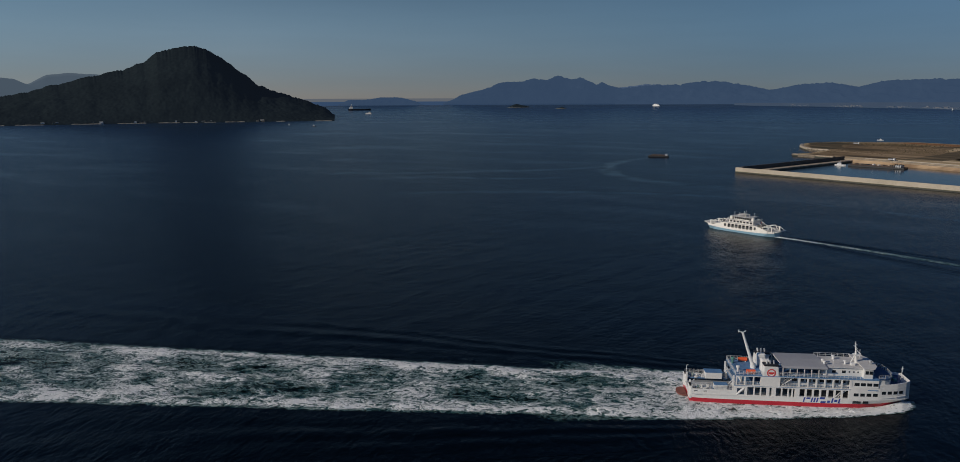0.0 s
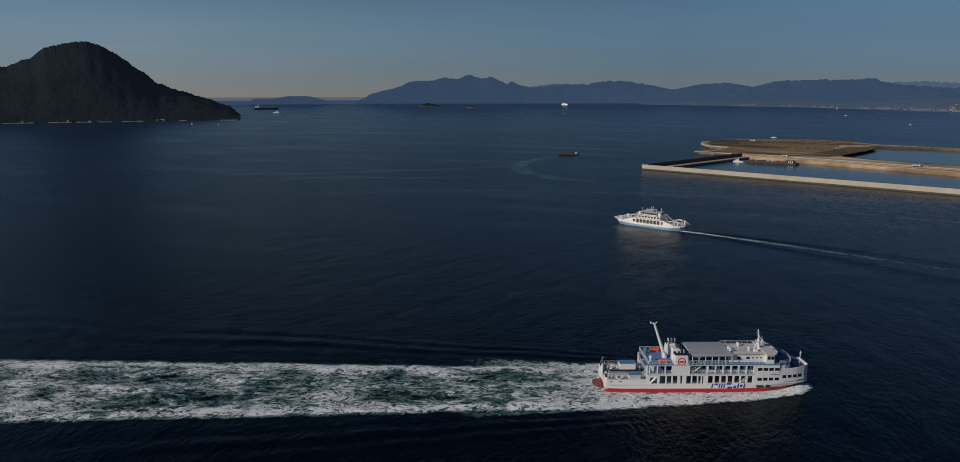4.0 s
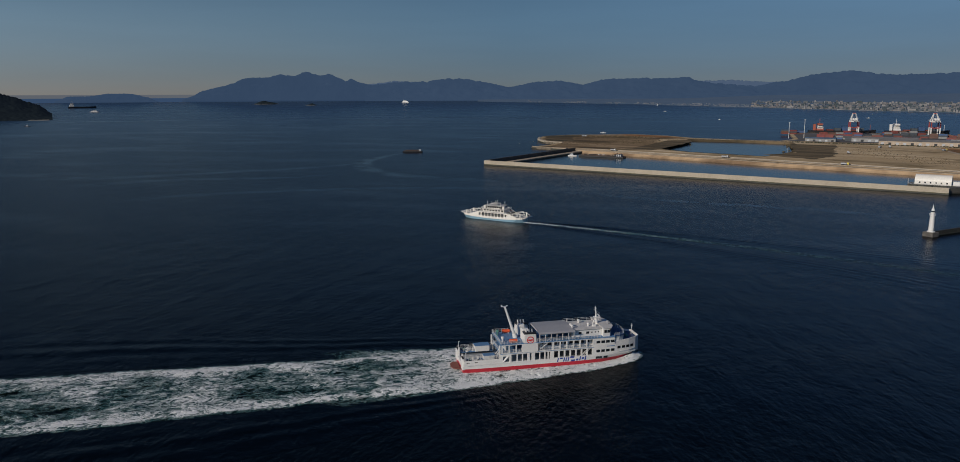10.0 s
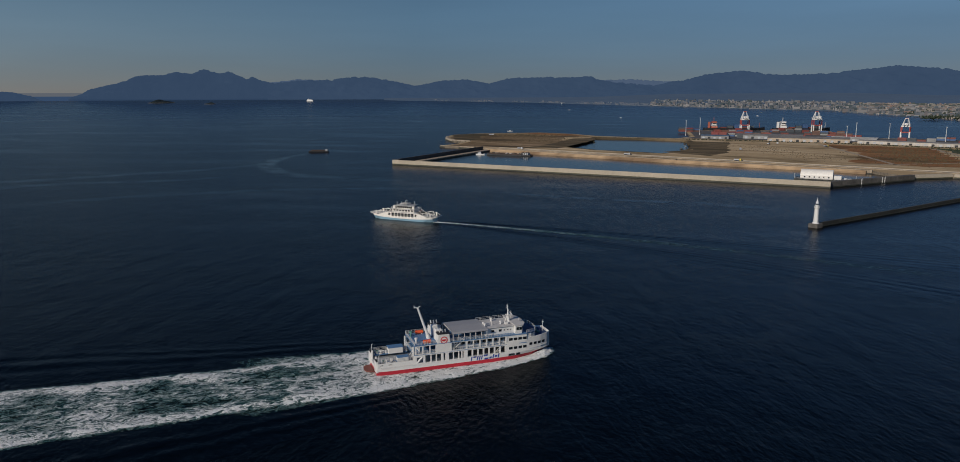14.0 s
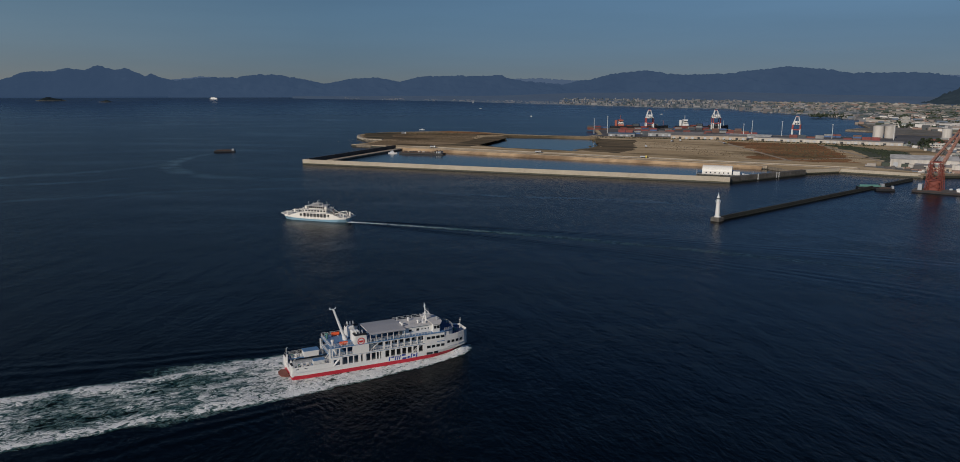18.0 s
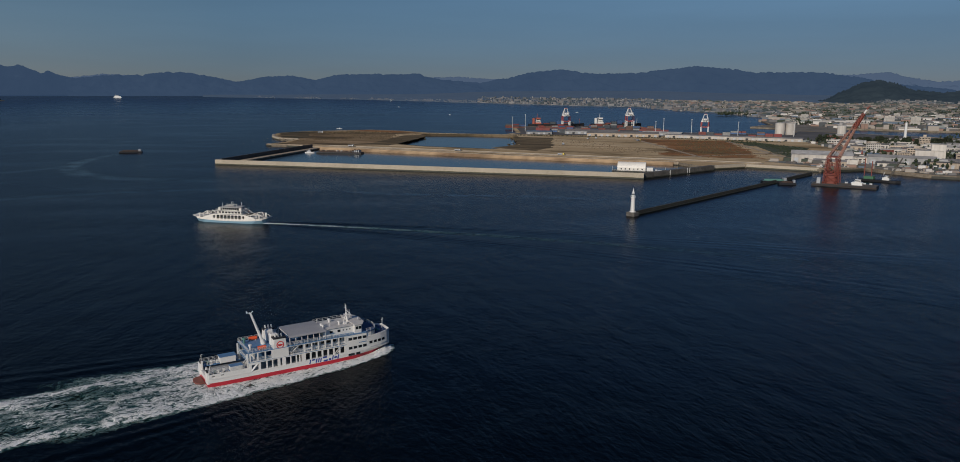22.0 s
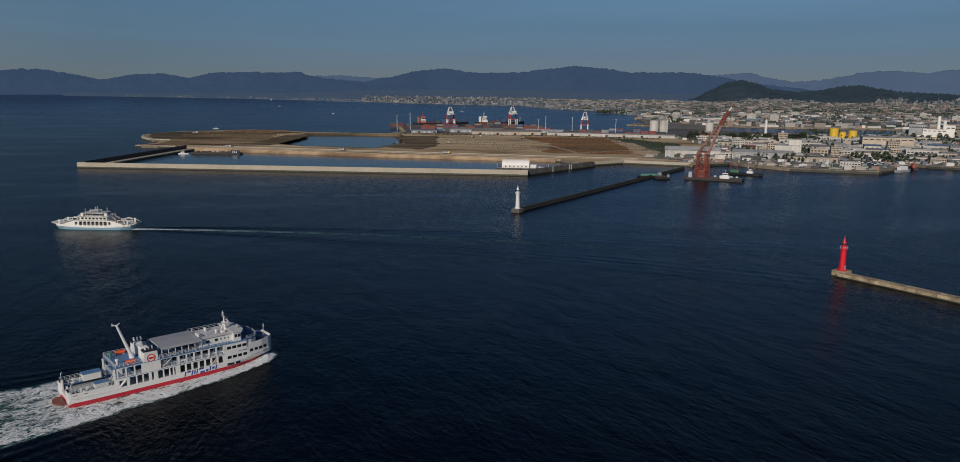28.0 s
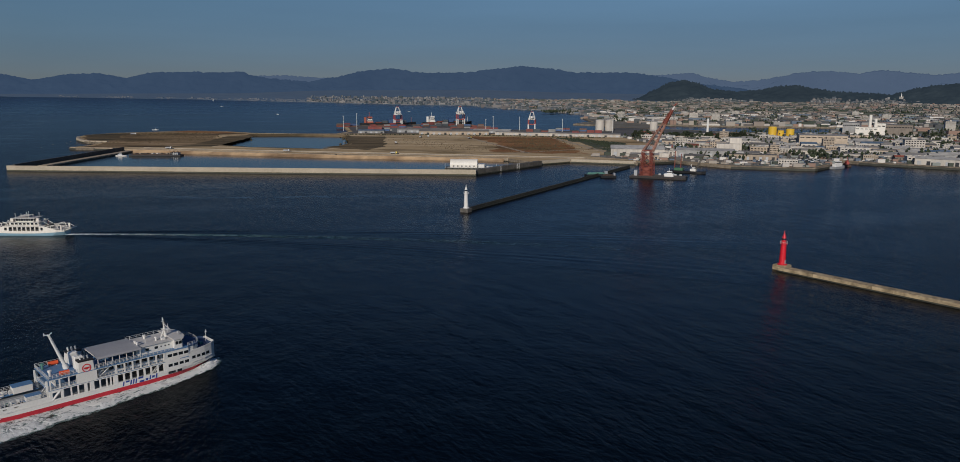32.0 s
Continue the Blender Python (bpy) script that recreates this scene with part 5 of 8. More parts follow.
    wh = prism([(42.5, -5.2), (44.6, -5.2), (45.6, -3.4), (46.0, 0), (45.6, 3.4), (44.6, 5.2), (42.5, 5.2)], 7.864, 10.4)
    part("wheelhouse", wh, PAINT, f, "white wheelhouse")
    part("wheelhouse_roof", prism([(42.3, -5.5), (44.9, -5.5), (46.1, -3.5), (46.5, 0), (46.1, 3.5), (44.9, 5.5), (42.3, 5.5)], 10.404, 10.62), BEIGE_ROOF, f, "pale beige wheelhouse roof")
    ring = [(42.7, -5.2), (44.6, -5.2), (45.6, -3.4), (46.0, 0), (45.6, 3.4), (44.6, 5.2), (42.7, 5.2)]
    for (x0, y0), (x1, y1) in zip(ring, ring[1:]):
        p, q = Vector((x0, y0, 0)), Vector((x1, y1, 0))
        d = (q - p)
        out = Vector((d.y, -d.x, 0)).normalized() * 0.03
        n = max(1, round(d.length / 1.1))
        for i in range(n):
            a, b = p.lerp(q, (i + 0.08) / n), p.lerp(q, (i + 0.92) / n)
            bm = bmesh.new()
            vs = [bm.verts.new(c + Vector((0, 0, z)) + o) for c, z, o in ((a, 9.0, out), (b, 9.0, out), (b, 9.9, out), (a, 9.9, out), (a, 9.0, -out), (b, 9.0, -out), (b, 9.9, -out), (a, 9.9, -out))]
            for k in ((0, 1, 2, 3), (4, 7, 6, 5), (3, 2, 6, 7), (0, 3, 7, 4), (1, 5, 6, 2), (0, 4, 5, 1)):
                bm.faces.new([vs[j] for j in k])
            bmesh.ops.recalc_face_normals(bm, faces=bm.faces)
            part("wheelhouse_window", bm, GLASS, f, "dark wheelhouse window")
    part("roof_rail", railing([(33.0, 4.2, 10.28), (42.2, 4.2, 10.28)], 0.9, 1.5, 0.03, 2), PAINT, f)
    # awning over the sun deck
    bm = bmesh.new()
    prof = [(-5.7, 10.25), (-5.0, 10.5), (0, 10.75), (5.0, 10.5), (5.7, 10.25)]
    up = [[bm.verts.new((x, y, z)) for y, z in prof] for x in (22.6, 33.6)]
    dn = [[bm.verts.new((x, y, z - 0.16)) for y, z in prof] for x in (22.6, 33.6)]
    for i in range(4):
        bm.faces.new((up[0][i], up[1][i], up[1][i + 1], up[0][i + 1]))
        bm.faces.new((dn[0][i], dn[0][i + 1], dn[1][i + 1], dn[1][i]))
    for k in (0, 1):
        for i in range(4):
            bm.faces.new((up[k][i], up[k][i + 1], dn[k][i + 1], dn[k][i]))
    for i in (0, 4):
        bm.faces.new((up[0][i], dn[0][i], dn[1][i], up[1][i]))
    bmesh.ops.recalc_face_normals(bm, faces=bm.faces)
    part("awning_roof", bm, GREY_ROOF, f, "grey sheet awning roof")
    for i in range(7):
        x = 22.8 + i * 1.75
        for s in (-1, 1):
            part("awning_post", box(x - 0.08, x + 0.08, s * 5.35 - 0.08, s * 5.35 + 0.08, 7.86, 10.3), PAINT, f)
    part("awning_brace", rods([((19.6, s * 3.0, 7.9), (22.7, s * 5.2, 10.3)) for s in (-1, 1)] + [((22.8, -5.3, 10.2), (22.8, 5.3, 10.2))], 0.09), PAINT, f)
    for i in range(4):
        for s in (-1, 1):
            bx = 24.0 + i * 2.2
            part("deck_bench", boxes((bx, bx + 1.6, s * 2.2 - 0.25, s * 2.2 + 0.25, 8.2, 8.28), (bx, bx + 0.1, s * 2.2 - 0.2, s * 2.2 + 0.2, 7.86, 8.2), (bx + 1.5, bx + 1.6, s * 2.2 - 0.2, s * 2.2 + 0.2, 7.86, 8.2)), BLUE_DECK, f, "blue deck bench")
    # inner funnels and derrick mast
    for s in (-1, 1):
        part("inner_funnel", box(18.0, 20.2, *sorted((s * 1.2, s * 3.0)), 7.86, 11.2, bevel=0.25), PAINT, f, "white inner funnel")
        bm = bmesh.new()
        add_rod(bm, (19.1, s * 2.1, 11.2), (18.9, s * 2.1, 12.2), 0.2, n=10)
        part("exhaust_pipe", bm, STEEL, f)
        raft = bmesh.new()
        add_rod(raft, (14.0, s * 4.6, 8.5), (16.2, s * 4.6, 8.5), 0.52, n=12)
        part("life_raft", raft, ORANGE, f, "orange life raft canister")
        part("raft_cradle", boxes((14.3, 14.5, s * 4.6 - 0.5, s * 4.6 + 0.5, 7.86, 8.1), (15.7, 15.9, s * 4.6 - 0.5, s * 4.6 + 0.5, 7.86, 8.1)), PAINT, f)
        part("vent", lathe([(0.3, 7.86), (0.3, 8.9), (0.5, 9.0), (0.5, 9.4), (0.2, 9.5)], 12, 12.2, s * 3.2), GREEN if s > 0 else PAINT, f)
    m = bmesh.new()
    add_rod(m, (16.8, 0, 7.86), (16.5, 0, 9.0), 0.75, 0.6, 12)
    add_rod(m, (16.6, 0, 8.6), (13.6, 0, 17.4), 0.48, 0.26, 10)
    part("stern_mast", m, PAINT, f, "white raked stern mast")
    part("mast_head", rods([((13.6, -1.0, 17.3), (13.6, 1.0, 17.3)), ((13.6, 0, 17.3), (12.6, 0, 17.7)), ((13.6, 0, 17.3), (14.4, 0, 17.9)), ((12.6, 0, 17.4), (12.6, 0, 18.1))], 0.11), PAINT, f)
    part("mast_ladder", rods([((16.9 - 0.34 * k, -0.35, 8.9 + 0.95 * k), (16.9 - 0.34 * k, 0.35, 8.9 + 0.95 * k)) for k in range(9)], 0.07), PAINT, f)
    # radar mast on the wheelhouse
    rm = bmesh.new()
    add_rod(rm, (42.3, 0, 10.3), (42.0, 0, 13.2), 0.4, 0.25, 8)
    add_rod(rm, (42.0, 0, 13.2), (41.8, 0, 15.9), 0.14, 0.06, 6)
    add_rod(rm, (41.0, 0, 10.3), (42.0, 0, 12.6), 0.14, 0.12, 6)
    part("radar_mast", rm, PAINT, f, "white radar mast")
    part("radar_platform", box(41.4, 43.3, -0.8, 0.8, 12.4, 12.52), PAINT, f)
    part("radar_scanner", box(42.7, 42.95, -1.1, 1.1, 12.9, 13.1, bevel=0.04), PAINT, f)
    part("radar_scanner", box(42.0, 42.2, -0.7, 0.7, 13.7, 13.85, bevel=0.04), PAINT, f)
    part("yardarm", rods([((41.9, -1.4, 14.4), (41.9, 1.4, 14.4)), ((41.9, -0.8, 15.2), (41.9, 0.8, 15.2)), ((44.0, 2.5, 10.62), (44.0, 2.5, 13.0)), ((36.0, -2.0, 10.28), (36.0, -2.0, 12.6)), ((33.6, 2.5, 10.28), (33.6, 2.5, 11.7))], 0.06), PAINT, f)
    for x, y in ((33.6, -2.6), (33.6, -1.2), (37.2, 2.0), (39.0, -1.6)):
        part("roof_vent", lathe([(0.25, 10.28), (0.25, 11.0), (0.42, 11.05), (0.42, 11.3), (0.1, 11.4)], 12, x, y), PAINT, f)
    part("roof_locker", box(40.2, 41.2, -2.6, -1.6, 10.284, 10.9, bevel=0.03), PAINT, f)
    part("search_light", lathe([(0.1, 10.62), (0.1, 11.1), (0.35, 11.15), (0.35, 11.7), (0.2, 11.75)], 12, 45.0, -2.0), STEEL, f)
    # foredeck
    part("jackstaff", rods([((53.6, 0, 6.1), (53.8, 0, 9.6)), ((53.4, 0, 8.9), (54.1, 0, 9.0))], 0.09), PAINT, f)
    part("windlass", boxes((51.2, 52.0, -1.6, -0.5, 6.124, 6.7), (51.2, 52.0, 0.5, 1.6, 6.124, 6.7)), GREEN, f, "green windlass")


build_ferry()


# ---- ship wakes ----
def wake_material(name, thresh, foam_col=(0.90, 0.90, 0.87), water=(0.018, 0.064, 0.054)):
    """Churned water: white foam threads over green water, thinning to clear water at the rim."""
    m = bpy.data.materials.new(name)
    m.use_nodes = True
    n, l = m.node_tree.nodes, m.node_tree.links
    p = n["Principled BSDF"]
    tc = n.new("ShaderNodeTexCoord")

    def tex(scale, detail, stretch, dist=0.0, rough=0.6):
        mp = n.new("ShaderNodeMapping")
        mp.inputs["Scale"].default_value = stretch
        t = n.new("ShaderNodeTexNoise")
        t.inputs["Scale"].default_value, t.inputs["Detail"].default_value, t.inputs["Distortion"].default_value, t.inputs["Roughness"].default_value = scale, detail, dist, rough
        l.new(tc.outputs["Object"], mp.inputs["Vector"])
        l.new(mp.outputs[0], t.inputs["Vector"])
        return t.outputs["Fac"]

    def math_node(op, a, b):
        k = n.new("ShaderNodeMath")
        k.operation = op
        for i, v in enumerate((a, b)):
            if isinstance(v, (int, float)):
                k.inputs[i].default_value = v
            else:
                l.new(v, k.inputs[i])
        return k.outputs[0]

    def step(fac, lo, hi):
        k = n.new("ShaderNodeMapRange")
        k.inputs["From Min"].default_value, k.inputs["From Max"].default_value = lo, hi
        l.new(fac, k.inputs["Value"])
        return k.outputs[0]

    # folds of foam drawn out astern, finer threads within them, and bubbles
    fold = tex(0.19, 6, (0.5, 1.0, 1), 0.9, 0.62)
    thread = tex(0.62, 5, (0.55, 1.0, 1), 1.0, 0.6)
    grain = tex(2.6, 6, (0.8, 1.0, 1), 0.4, 0.75)
    at = n.new("ShaderNodeAttribute")
    at.attribute_name = "cover"
    cov = at.outputs["Fac"]

    def ridge(fac, k):
        return math_node("SUBTRACT", 1.0, math_node("MULTIPLY", math_node("ABSOLUTE", math_node("SUBTRACT", fac, 0.5), 0), k))
    web = math_node("ADD", math_node("MULTIPLY", ridge(fold, 6.0), 0.36), math_node("MULTIPLY", ridge(thread, 8.5), 0.44))
    body = math_node("ADD", math_node("ADD", web, math_node("MULTIPLY", grain, 0.52)), math_node("ADD", cov, thresh))
    foam = n.new("ShaderNodeClamp")
    l.new(step(body, 0.52, 0.92), foam.inputs[0])
    mix = n.new("ShaderNodeValToRGB")
    stops = mix.color_ramp.elements
    stops[0].position, stops[0].color = 0.0, (*water, 1)
    stops[1].position, stops[1].color = 1.0, (*foam_col, 1)
    for at_, mixed in ((0.35, 0.10), (0.62, 0.34)):
        e = stops.new(at_)
        e.color = (*[w * 1.6 * (1 - mixed) + f * mixed for w, f in zip(water, foam_col)], 1)
    l.new(foam.outputs[0], mix.inputs[0])
    l.new(mix.outputs[0], p.inputs["Base Color"])
    rg = n.new("ShaderNodeMapRange")
    rg.inputs["To Min"].default_value, rg.inputs["To Max"].default_value = 0.25, 0.9
    l.new(foam.outputs[0], rg.inputs["Value"])
    l.new(rg.outputs[0], p.inputs["Roughness"])
    b = n.new("ShaderNodeBump")
    b.inputs["Strength"].default_value, b.inputs["Distance"].default_value = 0.9, 0.6
    l.new(body, b.inputs["Height"])
    l.new(b.outputs[0], p.inputs["Normal"])
    rim = step(math_node("ADD", cov, math_node("MULTIPLY", math_node("SUBTRACT", web, 0.35), 0.45)), 0.10, 0.26)
    edge = n.new("ShaderNodeClamp")
    l.new(math_node("MULTIPLY", rim, step(cov, 0.0, 0.05)), edge.inputs[0])
    l.new(edge.outputs[0], p.inputs["Alpha"])
    return m


def wake_sheet(name, m, label, x0, x1, nx, ny, edge, cover, lift, mat):
    """A sheet over the water: edge(x) gives its two sides, cover(x, v) its foam, lift(x, v) its height."""
    verts, faces, cov = [], [], []
    for i in range(nx + 1):
        x = x0 + (x1 - x0) * i / nx
        lo, hi = edge(x)
        for j in range(ny + 1):
            v = j / ny
            y = lo + (hi - lo) * v
            verts.append((x, y, max(0.02, lift(x, v, y))))
            cov.append(max(0.0, min(1.0, cover(x, v, y))))
    for i in range(nx):
        for j in range(ny):
            k = i * (ny + 1) + j
            faces.append((k, k + ny + 1, k + ny + 2, k + 1))
    me = bpy.data.meshes.new(name)
    me.from_pydata(verts, [], faces)
    att = me.attributes.new("cover", "FLOAT", "POINT")
    att.data.foreach_set("value", cov)
    me.materials.append(mat)
    for poly in me.polygons:
        poly.use_smooth = True
    me.validate()
    if me.polygons[0].normal.z < 0:
        me.flip_normals()
    ob = new(name, me)
    ob.matrix_basis = m
    return tagged(ob, label, "wake", kind="stuff")
WAKE = wake_material("churned_wake", -0.44)


def fbm(x, y, s):
    return noise.fractal(Vector((x * s, y * s, 3.3)), 0.9, 2.1, 4)


def ferry_wake():
    hull = lambda x: lerp_table([(-3, 5.0), (0, 5.3), (4, 5.6), (12, 5.8), (34, 5.8), (42, 5.2), (47, 3.9), (51, 2.0), (53.6, 0.4), (56, 0.0)], x)
    # churned trail behind the stern
    half = lambda x: 14.0 + 0.045 * (-x) + 1.0 * fbm(x, 0, 0.06)

    def cover(x, v, y):
        e = min(v, 1 - v) * 2
        side = abs(v - 0.5) * 2
        rim = math.exp(-((side - 0.82) / 0.20) ** 2)
        c = 0.36 + 0.30 * rim + 0.10 * math.exp(-(side / 0.22) ** 2) + 0.25 * math.exp(x / 14)
        c += 0.30 * fbm(x * 0.6, y, 0.13)
        c -= 0.10 * (1 - math.exp(x / 90))
        return c * min(1.0, e * 9) * min(1.0, (x + 330) / 160)

    def lift(x, v, y):
        e = min(1.0, min(v, 1 - v) * 8)
        return 0.03 + e * (0.30 + 0.35 * fbm(x * 0.6, y, 0.25) + 0.45 * math.exp(-((x + 22) / 14) ** 2)) * min(1.0, max(0.3, (2 - x) / 14))
    base = FERRY_AT
    wake_sheet("wake_trail", base, "white foaming trail of churned green water behind the ferry", -330, 1.0, 330, 40, lambda x: (-half(x) - 3.4, half(x)), cover, lift, WAKE)
    # foam along the two sides of the hull
    for s in (-1, 1):
        wide = lambda x: 0.5 + 2.75 * math.sqrt(max(0.0, 57.5 - x) / 4.0) * (0.9 if x > 30 else 0.9 + (30 - x) * 0.006) + 0.4 * fbm(x, s * 9, 0.2) + 2.8 * math.exp(-((x - 53) / 4.5) ** 2)

        def side_edge(x):
            a, b = s * (hull(x) - 0.6), s * (hull(x) + wide(x))
            return (a, b) if s > 0 else (b, a)

        def side_cover(x, v, y):
            u = v if s > 0 else 1 - v
            c = 0.80 * min(1.0, (1 - u) * 5.0) * (1 - 0.42 * max(0.0, min(1.0, (38 - x) / 40)) * (1 - u) ** 1.5)
            return c * min(1.0, (57 - x) / 2) * max(0.0, min(1.0, (x + 40) / 40)) + 0.22 * fbm(x, y, 0.35) * (1 - u)

        def side_lift(x, v, y):
            u = v if s > 0 else 1 - v
            crest = math.exp(-((u - 0.45) / 0.3) ** 2)
            return 0.05 + crest * (0.22 + 0.9 * math.exp(-((x - 53) / 4) ** 2) + 0.3 * fbm(x, y, 0.5))
        wake_sheet("bow_wave", base, "white bow wave foam along the ferry's side", -40, 57, 150, 14, side_edge, side_cover, side_lift, WAKE)


ferry_wake()
# ---- double-ended ferry ----
def build_small_ferry():
    f = thing("double_ended_ferry", SMALL_FERRY_AT, "white and pale blue double-ended car ferry with raised ramps", "ferry")
    hb = lambda x: lerp_table([(0, 3.6), (4, 4.6), (9, 5.0), (35, 5.0), (40, 4.6), (44, 3.6)], x)
    wb = lambda x: lerp_table([(0, 1.6), (3, 3.2), (8, 4.6), (36, 4.6), (41, 3.2), (44, 1.6)], x)
    xs = [0.6, 2, 4, 7, 10, 16, 22, 28, 34, 37, 40, 42, 43.4]
    sheer = lambda x: 1.45 + 0.0022 * (x - 22) ** 2
    f.scale = (1.0, 1.0, 0.86)
    part("hull", loft([(x, [(wb(x) * 0.85, -1), (wb(x), 0), (hb(x), sheer(x))]) for x in xs]), PALE_BLUE, f, "pale blue hull")
    part("upper_hull", loft([(x, [(hb(x) + 0.02, sheer(x) + 0.004), (hb(x) + 0.04, sheer(x) + 1.35)]) for x in xs]), CREAM, f, "white bulwark strake")
    part("car_deck", box(3, 41, -4.4, 4.4, 3.94, 3.98), STEEL, f)
    holes = [(11.3, 12.5, 3.4, 5.2)] + [(13.4 + 2.35 * i, 15.2 + 2.35 * i, 2.95, 5.5) for i in range(7)] + [(30.3, 31.7, 3.4, 5.2)]
    for s in (-1, 1):
        part("side_wall", wall_run(10.5, 32.5, 2.4, 5.9, *sorted((s * 4.7, s * 5.0)), holes), CREAM, f)
        for d, x0 in ((-1, 10.5), (1, 32.5)):
            bm = bmesh.new()
            pts = [(x0, 5.9), (x0 + d * 6.5, 3.6), (x0 + d * 6.5, 2.4), (x0, 2.4)]
            a = [bm.verts.new((x, s * 4.7, z)) for x, z in pts]
            b = [bm.verts.new((x, s * 4.95, z)) for x, z in pts]
            bm.faces.new(a), bm.faces.new(b[::-1])
            for i in range(4):
                bm.faces.new((a[i], a[(i + 1) % 4], b[(i + 1) % 4], b[i]))
            bmesh.ops.recalc_face_normals(bm, faces=bm.faces)
            part("sloping_side", bm, CREAM, f)
            part("ramp_post", box(x0 + d * 8.6 - 0.4, x0 + d * 8.6 + 0.4, *sorted((s * 3.8, s * 4.5)), 3.0, 6.4, bevel=0.1), CREAM, f)
            part("ramp_stay", rods([((x0 + d * 8.6, s * 4.1, 6.2), (x0 + d * 2.0, s * 4.5, 5.95)), ((x0 + d * 8.6, s * 4.1, 6.2), (x0 + d * 11.5, s * 3.4, 4.6))], 0.14), CREAM, f)
        part("deck_rail", railing([(12, s * 4.8, 6.1), (31, s * 4.8, 6.1)], 1.0, 1.2, 0.05), CREAM, f)
    for x0, x1, tilt in ((-2.6, 1.2, -22), (42.8, 46.6, 22)):
        bm = box(-1.9, 1.9, -3.2, 3.2, -0.18, 0.18, bevel=0.04)
        ob = part("end_ramp", bm, CREAM, f, "raised loading ramp")
        ob.matrix_basis = pose((x0 + x1) / 2, 0, 3.7, 0, -tilt if tilt > 0 else -tilt, 0)
    # the car deck's inner shade is an added near-black block
    part("interior", box(12.5, 30.8, -3.6, 3.6, 3.99, 5.85), DARK, f, "dark block painted as the shaded car deck interior")
    part("passenger_deck", box(10.5, 32.5, -5.05, 5.05, 5.9, 6.1), BEIGE_ROOF, f)
    part("passenger_house", box(13.8, 29.4, -3.9, 3.9, 6.1, 8.3, bevel=0.05), CREAM, f)
    for s in (-1, 1):
        for i in range(7):
            part("house_window", box(14.4 + 2.1 * i, 15.8 + 2.1 * i, *sorted((s * 3.903, s * 3.95)), 6.7, 7.9), GLASS, f, "dark house window")
    part("bridge_deck", box(13.2, 29.9, -4.4, 4.4, 8.304, 8.46), BEIGE_ROOF, f)
    part("wheelhouse", box(17.0, 26.5, -2.8, 2.8, 8.464, 10.6, bevel=0.06), CREAM, f)
    for s in (-1, 1):
        for i in range(7):
            part("wheelhouse_window", box(17.15 + 1.33 * i, 18.3 + 1.33 * i, *sorted((s * 2.803, s * 2.84)), 8.95, 10.35), GLASS, f, "dark wheelhouse window")
    for x in (16.96, 26.503):
        for i in range(4):
            part("wheelhouse_window", box(x, x + 0.037, -2.6 + 1.33 * i, -1.45 + 1.33 * i, 8.95, 10.35), GLASS, f, "dark wheelhouse window")
    # added dark boxes stand in for the shaded gaps at both house ends
    for x0, x1 in ((9.2, 12.3), (30.9, 34.0)):
        part("end_casing", box(x0, x1, -2.6, 2.6, 3.99, 6.4, bevel=0.08), DARK_WALL, f, "dark box for the shaded gap at the end of the house")
        part("casing_stair", rods([((x0 + 0.2, y, 6.4), (x1 - 0.2, y, 8.4)) for y in (-2.2, 2.2)], 0.12), CREAM, f)
    part("wheelhouse_roof", box(15.6, 27.9, -4.1, 4.1, 10.604, 10.82), BEIGE_ROOF, f)
    part("bridge_rail", railing([(13, -4.3, 8.46), (13, 4.3, 8.46)], 1, 1.2, 0.05), CREAM, f)
    part("bridge_rail", railing([(30, -4.3, 8.46), (30, 4.3, 8.46)], 1, 1.2, 0.05), CREAM, f)
    part("radar_mast", rods([((22, 0, 10.78), (22, 0, 14.2)), ((22, -1.2, 12.6), (22, 1.2, 12.6)), ((21, 0, 10.78), (22, 0, 12.6)), ((18, 1, 10.78), (18, 1, 13)), ((25.5, -1, 10.78), (25.5, -1, 12.8))], 0.13), CREAM, f)
    part("roof_canopy", box(19.5, 24.5, -2.4, 2.4, 12.0, 12.12), CREAM, f)
    for x, y, h in ((19.7, -2.2, 12.0), (24.3, -2.2, 12.0), (19.7, 2.2, 12.0), (24.3, 2.2, 12.0), (16.8, -2.6, 13.4), (26.6, 2.4, 13.8), (20.6, 0.4, 14.8)):
        part("antenna", rods([((x, y, 10.78), (x, y, h))], 0.09), CREAM, f)
    for x0, x1 in ((3.2, 9.5), (33.5, 40.5)):
        for s in (-1, 1):
            part("ramp_gantry", rods([((x0, s * 4.2, 3.9), (x0 + 1.2, s * 4.2, 6.9)), ((x0 + 1.2, s * 4.2, 6.9), (x1, s * 4.4, 5.6)), ((x1 - 2, s * 4.2, 3.9), (x1 - 2, s * 4.2, 6.0))], 0.16), CREAM, f)
            part("deck_rail", railing([(x0, s * 4.5, 3.9), (x1, s * 4.6, 3.9)], 1.0, 1.1, 0.05), CREAM, f)
        part("deck_locker", box(x0 + 2, x0 + 3.2, -1.2, 1.2, 3.99, 5.2, bevel=0.05), STEEL, f)
    for i in range(6):
        part("life_ring", lathe([(0.25, 0), (0.42, 0.05), (0.42, 0.15), (0.25, 0.2)], 12), ORANGE, f, "orange life ring").matrix_basis = pose(13.6 + 3.0 * i, -4.85, 6.7, 90)
